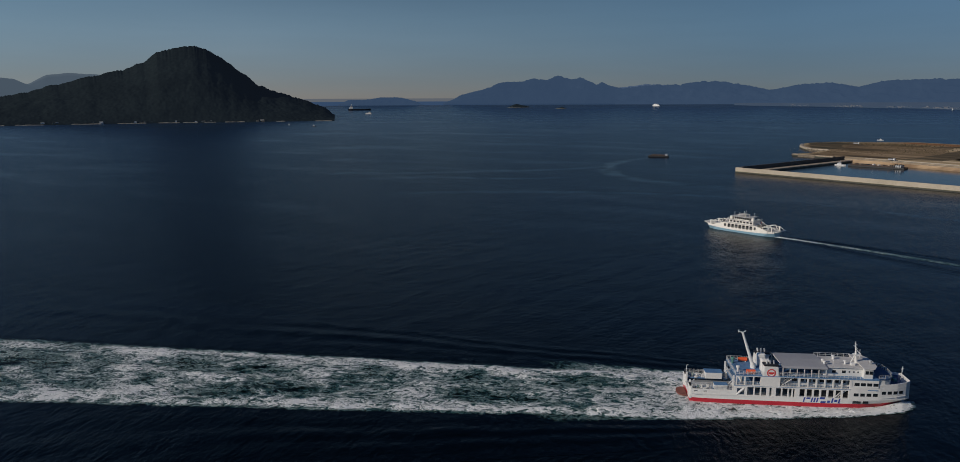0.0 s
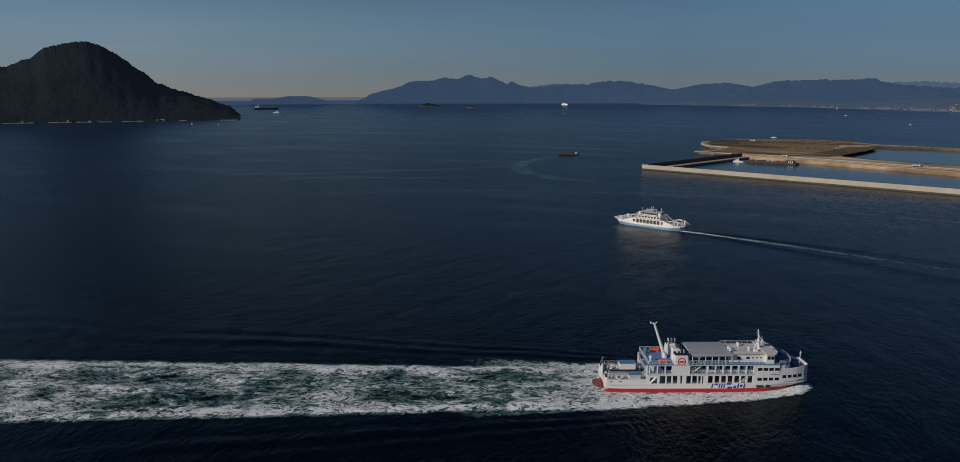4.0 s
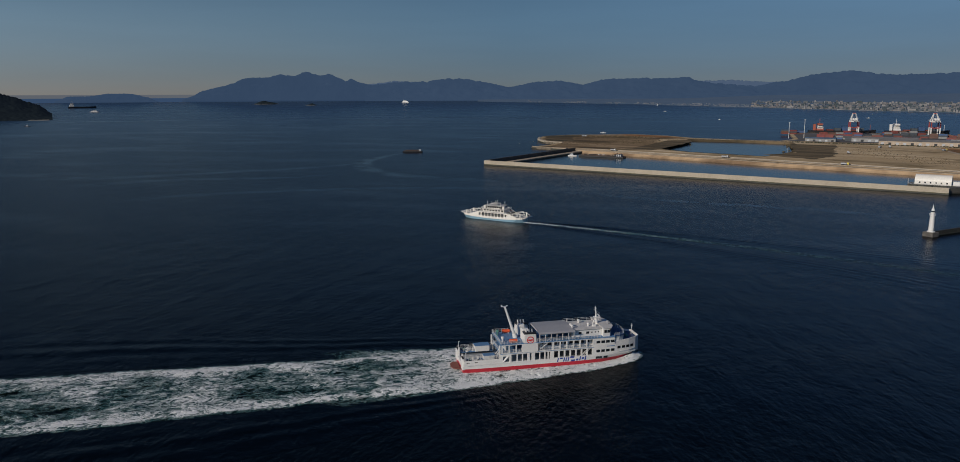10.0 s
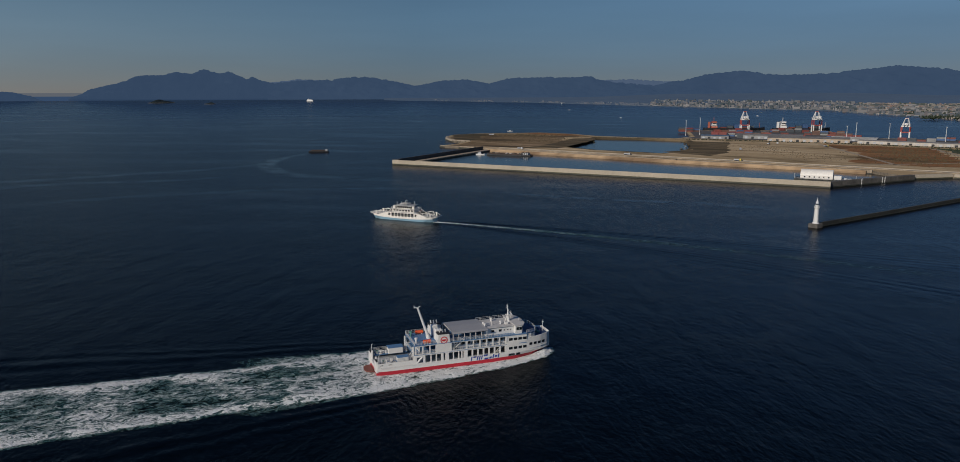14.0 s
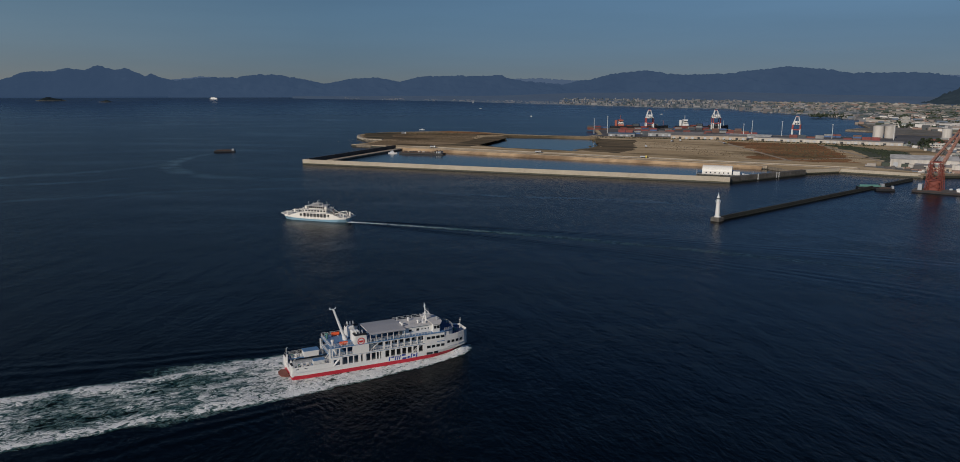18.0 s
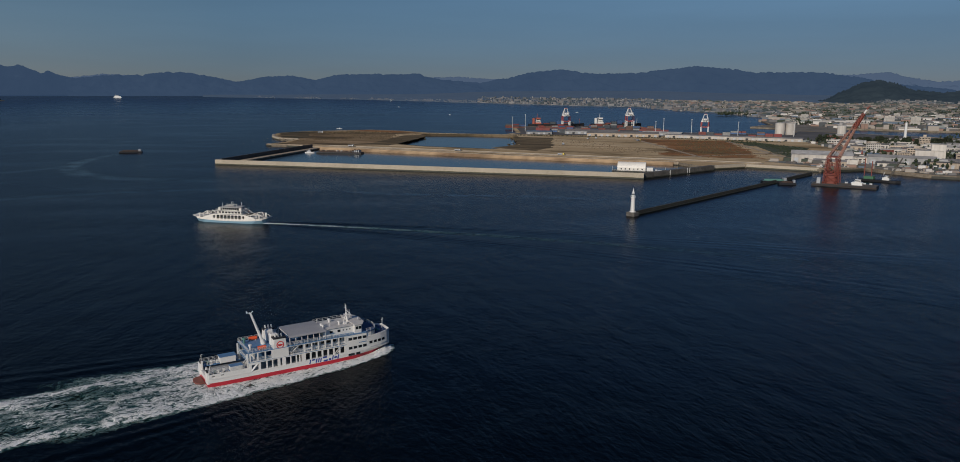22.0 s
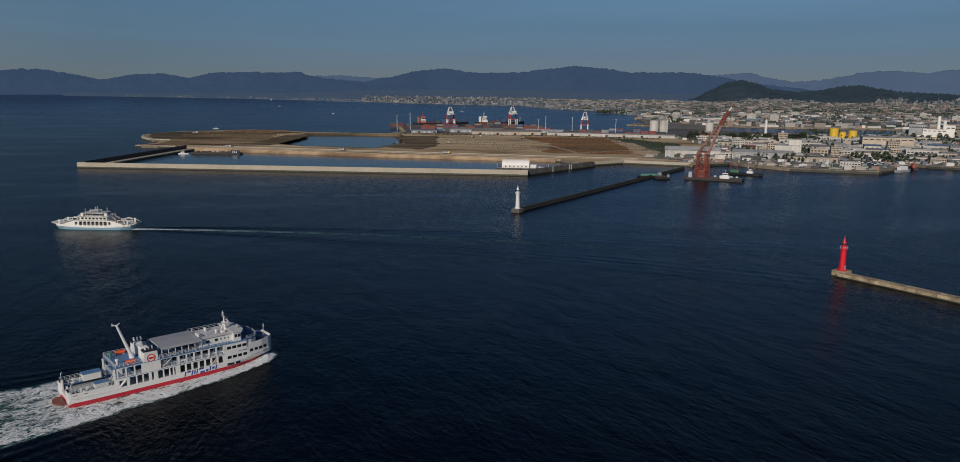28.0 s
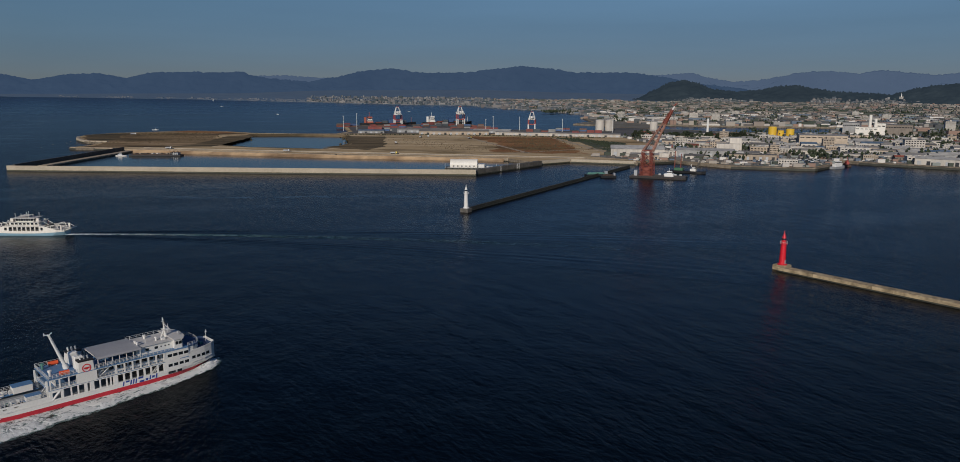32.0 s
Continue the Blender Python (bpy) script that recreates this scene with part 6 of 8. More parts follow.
    for x in (15.0, 28.6):
        part("funnel", box(x - 0.8, x + 0.8, 1.2, 2.8, 8.464, 10.6, bevel=0.15), CREAM, f)
        part("life_raft", add_rod(bmesh.new(), (x - 0.8, -3.6, 9.0), (x + 0.8, -3.6, 9.0), 0.45, n=10), CREAM, f)


build_small_ferry()


def small_wake():
    base = SMALL_FERRY_AT
    bend = lambda x: 0.00042 * x * x

    def edge(x):
        w = 2.4 + 0.010 * (-x) + 0.5 * fbm(x, 4, 0.08)
        return bend(x) - w + 1.5 * math.exp(x / 30), bend(x) + w

    def cover(x, v, y):
        e = min(v, 1 - v) * 2
        return min(1, e * 3) * (0.62 * math.exp(x / 35) + 0.26 * math.exp(x / 130)) + 0.18 * fbm(x * 0.3, y, 0.3) * math.exp(x / 60)
    wake_sheet("wake_trail", base, "thin foam line trailing behind the small ferry", -300, 2, 260, 10, edge, cover, lambda x, v, y: 0.06 + 0.1 * min(v, 1 - v), WAKE)
    # low wave trains that run out on both sides
    for s, spread in ((1, 0.16), (-1, 0.13)):
        def train_edge(x):
            a, b = bend(x) + s * (2.5 + spread * 0.25 * -x), bend(x) + s * (6 + spread * -x)
            return (a, b) if s > 0 else (b, a)

        def train_lift(x, v, y):
            e = math.sin(math.pi * v) ** 2
            return 0.035 + 0.13 * e * (0.5 + 0.5 * math.sin(v * math.pi * 9 + x * 0.05 * s + 1.5 * fbm(x, y, 0.02))) * min(1, -x / 30 if x < 0 else 0) * min(1, (x + 420) / 150)
        ob = wake_sheet("wave_train", base, "low dark wave ridges spreading behind the small ferry", -420, -2, 240, 60, train_edge, lambda x, v, y: 0.0, train_lift, SEA)
    base = FERRY_AT
    for s in (-1, 1):
        def ferry_edge(x):
            a, b = s * (15.5 - 0.045 * x), s * (19 + 0.24 * (50 - x))
            return (a, b) if s > 0 else (b, a)

        def ferry_lift(x, v, y):
            u = v if s > 0 else 1 - v
            e = math.sin(math.pi * u) ** 2
            return 0.035 + 0.3 * e * (0.5 + 0.5 * math.sin(u * math.pi * 7 + x * 0.02 + 2.2 * fbm(x, y, 0.025))) * (0.4 + 0.8 * abs(fbm(x, y, 0.02))) * min(1, max(0, (30 - x) / 60)) * min(1, (x + 330) / 120)
        wake_sheet("wave_train", base, "dark wave ridges spreading beside the ferry's wake", -330, 30, 240, 64, ferry_edge, lambda x, v, y: 0.0, ferry_lift, SEA)


small_wake()


# ---- floating shed and boats in the basin ----
def floating_shed():
    f = thing("floating_shed", pose(239, 705, 0, 0, 0, -24), "white barrel-roofed shed on a dark floating pontoon", "shed")
    part("pontoon", box(-5, 45, -9, 9, -0.8, 1.2, bevel=0.1), WET, f, "dark steel pontoon")
    n, L, R = 12, 27, 7.0
    bm = bmesh.new()
    rings = []
    for x in (0, L):
        rings.append([bm.verts.new((x, -R, 1.204))] + [bm.verts.new((x, -R * math.cos(math.pi * i / n), 4.4 + 5.0 * math.sin(math.pi * i / n))) for i in range(n + 1)] + [bm.verts.new((x, R, 1.204))])
    a, b = rings
    for i in range(len(a) - 1):
        bm.faces.new((a[i], b[i], b[i + 1], a[i + 1]))
    bm.faces.new(a), bm.faces.new(b[::-1])
    bmesh.ops.recalc_face_normals(bm, faces=bm.faces)
    part("shed_shell", bm, CREAM, f, "white fabric shell")
    part("annex", box(28, 34, -5, 3, 1.204, 4.8, bevel=0.1), PAINT, f)
    part("annex_roof", box(27.7, 34.3, -5.3, 3.3, 4.804, 4.95), STEEL, f)
    part("door", box(-0.06, -0.003, -2.5, 2.5, 1.3, 5.4), STEEL, f)
    for i in range(6):
        part("rib", box(2 + 4.5 * i, 2.3 + 4.5 * i, -7.12, -7.003, 1.21, 4.6), CREAM, f)
    for i in range(9):
        part("fender", add_rod(bmesh.new(), (-3 + 5.5 * i, -9.3, 0.2), (-3 + 5.5 * i, -9.3, 1.3), 0.35, n=8), BLACK, f)
    for i in range(6):
        part("window", box(3.2 + 4.0 * i, 4.4 + 4.0 * i, -7.06, -7.003, 2.4, 3.6), GLASS, f, "small dark window")
    part("deck_rail", railing([(-4.6, -8.7, 1.2), (44.6, -8.7, 1.2)], 1.1, 2.0, 0.06), STEEL, f)
    part("equipment", boxes((36, 38, -4, -2, 1.204, 3), (39, 40.5, -5, -3, 1.204, 2.4), (36, 42, 1, 3, 1.204, 2.0)), STEEL, f)
    part("mooring_post", rods([((x, y, -0.5), (x, y, 5.0)) for x, y in ((-5.5, 0), (45.6, 0))], 0.3, 8), STEEL, f)


floating_shed()


def hull_bm(length, beam, depth, bow=0.25):
    xs = [0, length * 0.1, length * 0.5, length * (1 - bow), length * (1 - bow * 0.45), length * 0.985]
    w = [0.86, 1, 1, 1, 0.72, 0.08]
    return loft([(x, [(beam / 2 * k * 0.75, -0.8), (beam / 2 * k * 0.94, 0.1), (beam / 2 * k, depth * (1 + 0.25 * max(0, i - 3) / 2))]) for i, (x, k) in enumerate(zip(xs, w))])


def boat(name, m, length, hull_mat, house_mat, label, house=(0.15, 0.45, 2.4), depth=1.6, beam=None, mast=True, category="boat", group=""):
    beam = beam or length * 0.24
    f = thing(name, m, label, category, group)
    part("hull", hull_bm(length, beam, depth), hull_mat, f)
    a, b, h = house
    part("deckhouse", box(length * a, length * b, -beam * 0.32, beam * 0.32, depth + 0.004, depth + h, bevel=0.05), house_mat, f)
    part("wheelhouse", box(length * (a + (b - a) * 0.3), length * b * 0.95, -beam * 0.22, beam * 0.22, depth + h + 0.004, depth + h * 1.7, bevel=0.05), house_mat, f)
    part("window_band", box(length * (a + (b - a) * 0.28), length * b * 0.955, -beam * 0.225, beam * 0.225, depth + h * 1.25, depth + h * 1.5), GLASS, f, "dark window band")
    if mast:
        part("mast", rods([((length * b * 0.8, 0, depth + h * 1.7), (length * b * 0.8, 0, depth + h * 3.0)), ((length * b * 0.8, -beam * 0.2, depth + h * 2.4), (length * b * 0.8, beam * 0.2, depth + h * 2.4))], 0.08 + length * 0.003), house_mat, f)
    return f


def deck_barge(name, m, length, beam, label, mat):
    f = thing(name, m, label, "barge")
    part("hull", loft([(x, [(beam / 2 * 0.9, -0.7), (beam / 2, 0.3), (beam / 2, 1.8)]) for x in (0, length)]), BLACK, f)
    part("deck", box(0.6, length - 0.6, -beam / 2 + 0.5, beam / 2 - 0.5, 1.804, 1.9), mat, f)
    part("coaming", boxes((3, length * 0.8, -beam * 0.42, -beam * 0.36, 1.904, 3.0), (3, length * 0.8, beam * 0.36, beam * 0.42, 1.904, 3.0)), mat, f)
    part("deckhouse", box(length * 0.84, length * 0.95, -beam * 0.3, beam * 0.3, 1.904, 4.2, bevel=0.05), STEEL, f)
    return f


RUST = material("rusty_steel", (0.065, 0.042, 0.032), 0.8, vary=0.25, grain=0.8)
deck_barge("work_barge", pose(-311, 976, 0, 0, 0, 8), 26, 9, "dark rusty work barge lying out in the bay", RUST)
g = deck_barge("landing_barge", pose(-68, 949, 0, 0, 0, -18), 58, 12, "long dark barge moored inside the breakwater", RUST)
for i in range(24):
    part("deck_load", box(3 + 1.9 * i, 4.4 + 1.9 * i + random.uniform(0, 0.8), random.uniform(-4.6, -1.5), random.uniform(0.5, 4.5), 1.91, 2.3 + random.uniform(0, 1.5), bevel=0.08), random.choice((DARK_WALL, PIER, RUST, BLACK, CREAM)), g)
for i in range(5):
    part("deck_frame", rods([((46 + 2.2 * i, y, 1.9), (46 + 2.2 * i, y, 4.2 + 0.8 * (i % 2))) for y in (-4, 4)] + [((46 + 2.2 * i, -4, 4.2 + 0.8 * (i % 2)), (46 + 2.2 * i, 4, 4.2 + 0.8 * (i % 2)))], 0.3), BLACK, g)
boat("white_motorboat", pose(-84, 953, 0, 0, 0, -16), 12, PAINT, STEEL, "white motorboat moored beside the dark barge", (0.2, 0.6, 1.6), 1.2)


# ---- red crane barge ----
def lattice(bm, p, q, w0, w1, bays, r):
    """Four chords from p to q with crossed bracing."""
    p, q = Vector(p), Vector(q)
    d = (q - p).normalized()
    u = d.cross(Vector((0.3, 0.9, 0.1))).normalized()
    v = d.cross(u)
    prev = None
    for i in range(bays + 1):
        s = i / bays
        c, w = p.lerp(q, s), (w0 + (w1 - w0) * s) / 2
        ring = [c + u * w * a + v * w * b for a, b in ((1, 1), (1, -1), (-1, -1), (-1, 1))]
        for k in range(4):
            add_rod(bm, ring[k], ring[(k + 1) % 4], r * 0.7, n=4)
            if prev:
                add_rod(bm, prev[k], ring[k], r, n=5)
                add_rod(bm, prev[k], ring[(k + 1) % 4], r * 0.7, n=4)
        prev = ring
    return bm


def crane_barge():
    f = thing("crane_barge", pose(371, 583, 0, 0, 0, -41.5), "rust-red lattice floating crane on a dark barge", "crane")
    part("barge_hull", loft([(x, [(9, -0.9), (9.6, 0.2), (9.6, 2.0)]) for x in (0, 49)]), BLACK, f, "dark barge hull")
    part("barge_deck", box(0.5, 48.5, -9, 9, 2.004, 2.1), DARK_WALL, f, "stained dark deck")
    part("fender_strip", boxes((0, 49, -9.9, -9.61, 0.9, 1.3)), RUST, f)
    for x in (9.5, 18.5):
        for y in (-5.5, 5.5):
            bm = lattice(bmesh.new(), (x, y, 2.1), (x + (14 - x) * 0.25, y * 0.8, 24), 2.6, 2.2, 7, 0.2)
            part("tower_leg", bm, CRANE_RED, f, "rust-red lattice leg")
    for z in (3, 9, 15):
        for ends in [((9.5, y, z), (18.5, y, z + 6)) for y in (-5.5, 5.5)] + [((18.5, y, z), (9.5, y, z + 6)) for y in (-5.5, 5.5)] + [((x, -5.5, z), (x, 5.5, z + 6)) for x in (9.5, 18.5)]:
            part("tower_brace", rods([ends], 0.3), CRANE_RED, f)
    part("machinery_deck", box(9, 19, -6, 6, 9.5, 10.1), CRANE_RED, f)
    part("machinery_house", box(10.5, 17.5, -4.5, 4.5, 2.11, 9.4, bevel=0.1), CRANE_RED, f, "red machinery house")
    part("top_platform", box(9.5, 18.5, -5, 5, 24, 24.8), CRANE_RED, f)
    # boom: two splayed lattice sides that meet under a closed red head
    for y in (-4.2, 4.2):
        part("boom_chord", lattice(bmesh.new(), (18.2, y, 23.5), (28.6, y * 0.22, 49), 1.5, 1.1, 11, 0.17), BOOM_TAN, f, "weathered pinkish lattice chord")
        part("boom_chord", lattice(bmesh.new(), (10.4, y, 24.6), (26.4, y * 0.22, 49), 1.3, 1.0, 12, 0.15), BOOM_TAN, f, "weathered pinkish lattice chord")
    part("boom_lacing", rods([((18.2 + 10.4 * k, s_ * (4.2 - 3.3 * k), 23.5 + 25.5 * k), (10.4 + 16.0 * (k + 0.09), s_ * (4.2 - 3.3 * k), 24.6 + 24.4 * (k + 0.09))) for k in (0.15, 0.35, 0.55, 0.75, 0.9) for s_ in (-1, 1)] + [((18.2 + 10.4 * k, -4.2 + 3.3 * k, 23.5 + 25.5 * k), (18.2 + 10.4 * k, 4.2 - 3.3 * k, 23.5 + 25.5 * k)) for k in (0.1, 0.3, 0.5, 0.7, 0.9)], 0.2), BOOM_TAN, f)
    part("boom_head", lattice(bmesh.new(), (27.4, 0, 48.5), (33.6, 0, 60.5), 3.0, 1.7, 7, 0.34), CRANE_RED, f, "red boom head")
    part("boom_head_plate", add_rod(bmesh.new(), (28.0, 0, 49.5), (33.2, 0, 59.8), 1.0, 0.6, 6), CRANE_RED, f)
    part("boom_tip", rods([((33.6, 0, 60.5), (35.4, 0, 63.6))], 0.75, 8), PAINT, f, "white boom tip")
    part("boom_jib", rods([((35.4, 0, 63.6), (37.6, 0, 66.6)), ((33.4, 0, 61.5), (36.4, 0, 66.0))], 0.3, 6), CRANE_RED, f, "red jib end")
    part("stay", rods([((12, y, 24.8), (27.0, y * 0.3, 50)) for y in (-3, 3)] + [((33.4, y, 61), (14.0, y * 5, 25)) for y in (-0.6, 0.6)] + [((35, 0, 63), (35, 0, 30))], 0.1), BLACK, f, "dark stay cable")
    part("hook_block", box(34.4, 35.6, -0.5, 0.5, 27.5, 30, bevel=0.15), CRANE_RED, f)
    part("deckhouse", box(30, 38, -5, 1, 2.104, 4.6, bevel=0.08), PAINT, f, "white deckhouse")
    part("deckhouse_upper", box(32, 36.5, -4, 0, 4.604, 6.8, bevel=0.08), PAINT, f, "white upper deckhouse")
    part("deckhouse_mast", rods([((34, -2, 6.8), (34, -2, 9.5))], 0.12), PAINT, f)
    part("window_band", boxes((32.2, 36.3, -4.04, -4.003, 5.4, 6.2)), GLASS, f, "dark window band")
    part("cab", box(3.5, 6.5, -7, -3, 2.104, 7.0, bevel=0.1), STEEL, f)
    for i in range(5):
        part("deck_winch", add_rod(bmesh.new(), (24 + 4.6 * i, 4, 2.9), (26 + 4.6 * i, 4, 2.9), 0.8, n=10), STEEL, f)


crane_barge()
t = boat("work_boat", pose(430, 606, 0, 0, 0, -52), 34, BLACK, PAINT, "dark work boat with a white wheelhouse and derrick", (0.56, 0.72, 2.2), 2.0, 8)
part("derrick", lattice(bmesh.new(), (24, 0, 4), (33, 0, 22), 1.4, 0.5, 8, 0.16), DARK_WALL, t, "dark lattice derrick")
part("spud", rods([((3, 2, -0.5), (3, 2, 20)), ((10, -2, -0.5), (10, -2, 18))], 0.4, 8), CRANE_RED, t, "red spud pole")
part("green_hopper", box(4, 12, -2.8, 2.8, 2.01, 4.4, bevel=0.1), material("bright_green_paint", (0.07, 0.17, 0.09), 0.6), t, "green hopper")
deck_barge("small_pontoon", pose(334, 601, 0, 0, 0, -8), 22, 6, "green-decked small pontoon beside the pier", GREEN)
deck_barge("small_pontoon", pose(341, 586, 0, 0, 0, -14), 14, 5, "brown small pontoon beside the pier", RUST)
boat("harbour_ship", pose(600, 574, 0, 0, 0, 12), 21, STEEL, PAINT, "white harbour ship moored at the town quay", (0.15, 0.7, 3.0), 2.2, 6)
boat("harbour_tug", pose(633, 583, 0, 0, 0, 60), 18, RUST, material("faded_red_paint", (0.35, 0.07, 0.05), 0.6), "faded red tug moored at the town quay", (0.3, 0.65, 2.6), 2.2)

# ---- boats far out ----
def far_boat(name, x, y, length, turn, hull_mat, house_mat, label, house=(0.08, 0.25, 6.0), depth=None, category="ship"):
    p, k = far(x, y, 0)
    ob = boat(name, Matrix.Translation(p) @ pose(0, 0, 0, 0, 0, turn), length, hull_mat, house_mat, label, house, depth or length * 0.06, length * 0.15, category=category)
    ob.scale = (k, k, k)
    return ob


far_boat("cargo_ship", -3250, 3800, 150, 45, BLACK, CREAM, "dark cargo ship far out near the island", (0.05, 0.2, 11))
far_boat("white_ferry", -2420, 2960, 40, 30, PAINT, PAINT, "small white ferry far out near the island", (0.15, 0.75, 3.5), category="ferry")
far_boat("fishing_boat", -1636, 1650, 17, 140, PAINT, PAINT, "small white fishing boat off the island", (0.3, 0.6, 2.4), 1.4, "boat")
far_boat("fishing_boat", -1500, 1600, 15, 20, BLACK, STEEL, "small dark fishing boat off the island", (0.3, 0.6, 2.0), 1.2, "boat")
far_boat("passenger_ship", -1990, 6420, 72, 170, PAINT, PAINT, "white passenger ship far across the bay", (0.1, 0.85, 8.0))
far_boat("patrol_boat", 120, 4800, 45, 80, STEEL, STEEL, "grey boat far across the bay", (0.2, 0.6, 5.0), 3)
for px, py, s in ((-60, 1520, 11), (240, 2300, 9), (700, 2500, 9), (110, 3300, 12), (820, 2900, 10)):
    far_boat("small_boat", px, py, s, random.uniform(0, 360), PAINT, PAINT, "tiny white boat out in the bay", (0.3, 0.6, 0.9), 0.9, "boat")


def islet(x, y, length, height, turn, seed):
    p, k = far(x, y, 0)
    bm = bmesh.new()
    n, m = 40, 10
    rows = []
    for j in range(m + 1):
        v = j / m
        row = []
        for i in range(n):
            a = 2 * math.pi * i / n
            rr = (1 - v) ** 0.6 * (1 + 0.22 * noise.noise(Vector((math.cos(a) * 1.5, math.sin(a) * 1.5, seed))))
            z = height * v * (0.7 + 0.5 * noise.noise(Vector((math.cos(a) * 2, seed, v * 2)))) + 2.2 * noise.noise(Vector((a * 4, v * 9, seed))) * (v > 0.1)
            row.append(bm.verts.new((length / 2 * rr * math.cos(a), length * 0.22 * rr * math.sin(a), z - 1)))
        rows.append(row)
    for a, b in zip(rows, rows[1:]):
        for i in range(n):
            bm.faces.new((a[i], a[(i + 1) % n], b[(i + 1) % n], b[i]))
    bmesh.ops.recalc_face_normals(bm, faces=bm.faces)
    f = thing("islet", Matrix.Translation(p) @ pose(0, 0, 0, 0, 0, turn), "small dark wooded islet in the bay", "islet")
    f.scale = (k, k, k)
    part("wooded_top", bm, FOREST, f, smooth=True)
    bm = lathe([(1.03, -1.0), (1.05, 1.2), (0.9, 2.0)], 30)
    for vtx in bm.verts:
        vtx.co.x *= length / 2 * (1 + 0.05 * noise.noise(vtx.co * 3))
        vtx.co.y *= length * 0.22
    part("rocky_shore", bm, ROCK, f, "pale rocky shore")


islet(-2855, 5444, 190, 30, 28, 2.0)
islet(-2233, 4906, 75, 16, 20, 5.0)
for az, n in ((-57.5, 5), (-54.5, 7), (-53.0, 4), (-50.6, 7), (-47.3, 3), (-60.5, 3)):
    for i in range(n):
        a = az + random.uniform(-0.7, 0.7)
        p, k = far(*polar(a, 2700 + random.uniform(4, 22), 0))
        w = random.uniform(5, 14)
        h = thing("shore_house", Matrix.Translation(p) @ pose(0, 0, 0, 0, 0, -a), "small pale house on the island's shore", "house", "houses on the island shore")
        part("wall", box(-w / 2, w / 2, -4, 4, -2, random.uniform(4, 8)), CREAM if random.random() < 0.5 else ROCK, h)


# ---- smooth slicks on the bay ----
def slick_material():
    m = bpy.data.materials.new("smooth_slick_water")
    m.use_nodes = True
    n, l = m.node_tree.nodes, m.node_tree.links
    p = n["Principled BSDF"]
    p.inputs["Base Color"].default_value = (0.002, 0.004, 0.006, 1)
    p.inputs["IOR"].default_value = 1.333
    p.inputs["Roughness"].default_value = 0.12
    p.inputs["Specular Tint"].default_value = (0.50, 0.75, 1.0, 1)
    tc, t_ = n.new("ShaderNodeTexCoord"), n.new("ShaderNodeTexNoise")
    t_.inputs["Scale"].default_value, t_.inputs["Detail"].default_value = 0.05, 6
    l.new(tc.outputs["Object"], t_.inputs["Vector"])
    at, mr, mu = n.new("ShaderNodeAttribute"), n.new("ShaderNodeMapRange"), n.new("ShaderNodeMath")
    at.attribute_name = "cover"
    mr.inputs["From Min"].default_value, mr.inputs["From Max"].default_value = 0.35, 0.65
    mu.operation = "MULTIPLY"
    l.new(t_.outputs["Fac"], mr.inputs["Value"])
    l.new(mr.outputs[0], mu.inputs[0])
    l.new(at.outputs["Fac"], mu.inputs[1])
    l.new(mu.outputs[0], p.inputs["Alpha"])
    return m


SLICK = slick_material()


def slick(points, width, strength, label="smooth pale slick curving over the water"):
    """A calm streak along a smooth line through a few places."""
    def at(u):
        u *= len(points) - 1
        i = min(int(u), len(points) - 2)
        p0, p1, p2, p3 = (Vector(points[max(0, min(len(points) - 1, k))]) for k in (i - 1, i, i + 1, i + 2))
        s = u - i
        return 0.5 * ((2 * p1) + (p2 - p0) * s + (2 * p0 - 5 * p1 + 4 * p2 - p3) * s * s + (3 * p1 - p0 - 3 * p2 + p3) * s ** 3)
    n, w = 90, 10
    verts, faces, cov = [], [], []
    for i in range(n + 1):
        u = i / n
        c, d = at(u), at(min(1, u + 0.01)) - at(max(0, u - 0.01))
        side = Vector((-d.y, d.x)).normalized()
        for j in range(w + 1):
            v = j / w * 2 - 1
            q = c + side * v * width * (0.6 + 0.8 * u)
            verts.append((q.x, q.y, 0.045))
            cov.append(strength * max(0.0, 1 - v * v) * math.sin(math.pi * min(1, u * 0.92 + 0.08)) ** 0.7)
    for i in range(n):
        for j in range(w):
            k = i * (w + 1) + j
            faces.append((k, k + w + 1, k + w + 2, k + 1))
    me = bpy.data.meshes.new("slick")
    me.from_pydata(verts, [], faces)
    me.attributes.new("cover", "FLOAT", "POINT").data.foreach_set("value", cov)
    me.materials.append(SLICK)
    if me.polygons[0].normal.z < 0:
        me.flip_normals()
    tagged(new("slick", me), label, "water", kind="stuff")


slick([(-302, 968), (-311, 915), (-315, 863), (-305, 805), (-281, 754), (-240, 705), (-185, 680), (-120, 668)], 13, 0.85)
slick([(-309, 833), (-330, 770), (-400, 700), (-470, 640), (-560, 600)], 12, 0.45)
slick([(-295, 692), (-340, 650), (-420, 620), (-480, 560)], 10, 0.4)
slick([(-120, 610), (-200, 600), (-290, 560), (-380, 500)], 9, 0.4)
slick([(-900, 1900), (-600, 2000), (-300, 2050), (0, 2000)], 60, 0.55)
slick([(-1200, 1700), (-900, 1750), (-500, 1800), (-250, 1850)], 40, 0.5)
slick([(-1400, 2300), (-900, 2420), (-400, 2400), (100, 2300)], 60, 0.5)
slick([(-60, 600), (40, 560), (120, 540), (190, 500)], 7, 0.35)
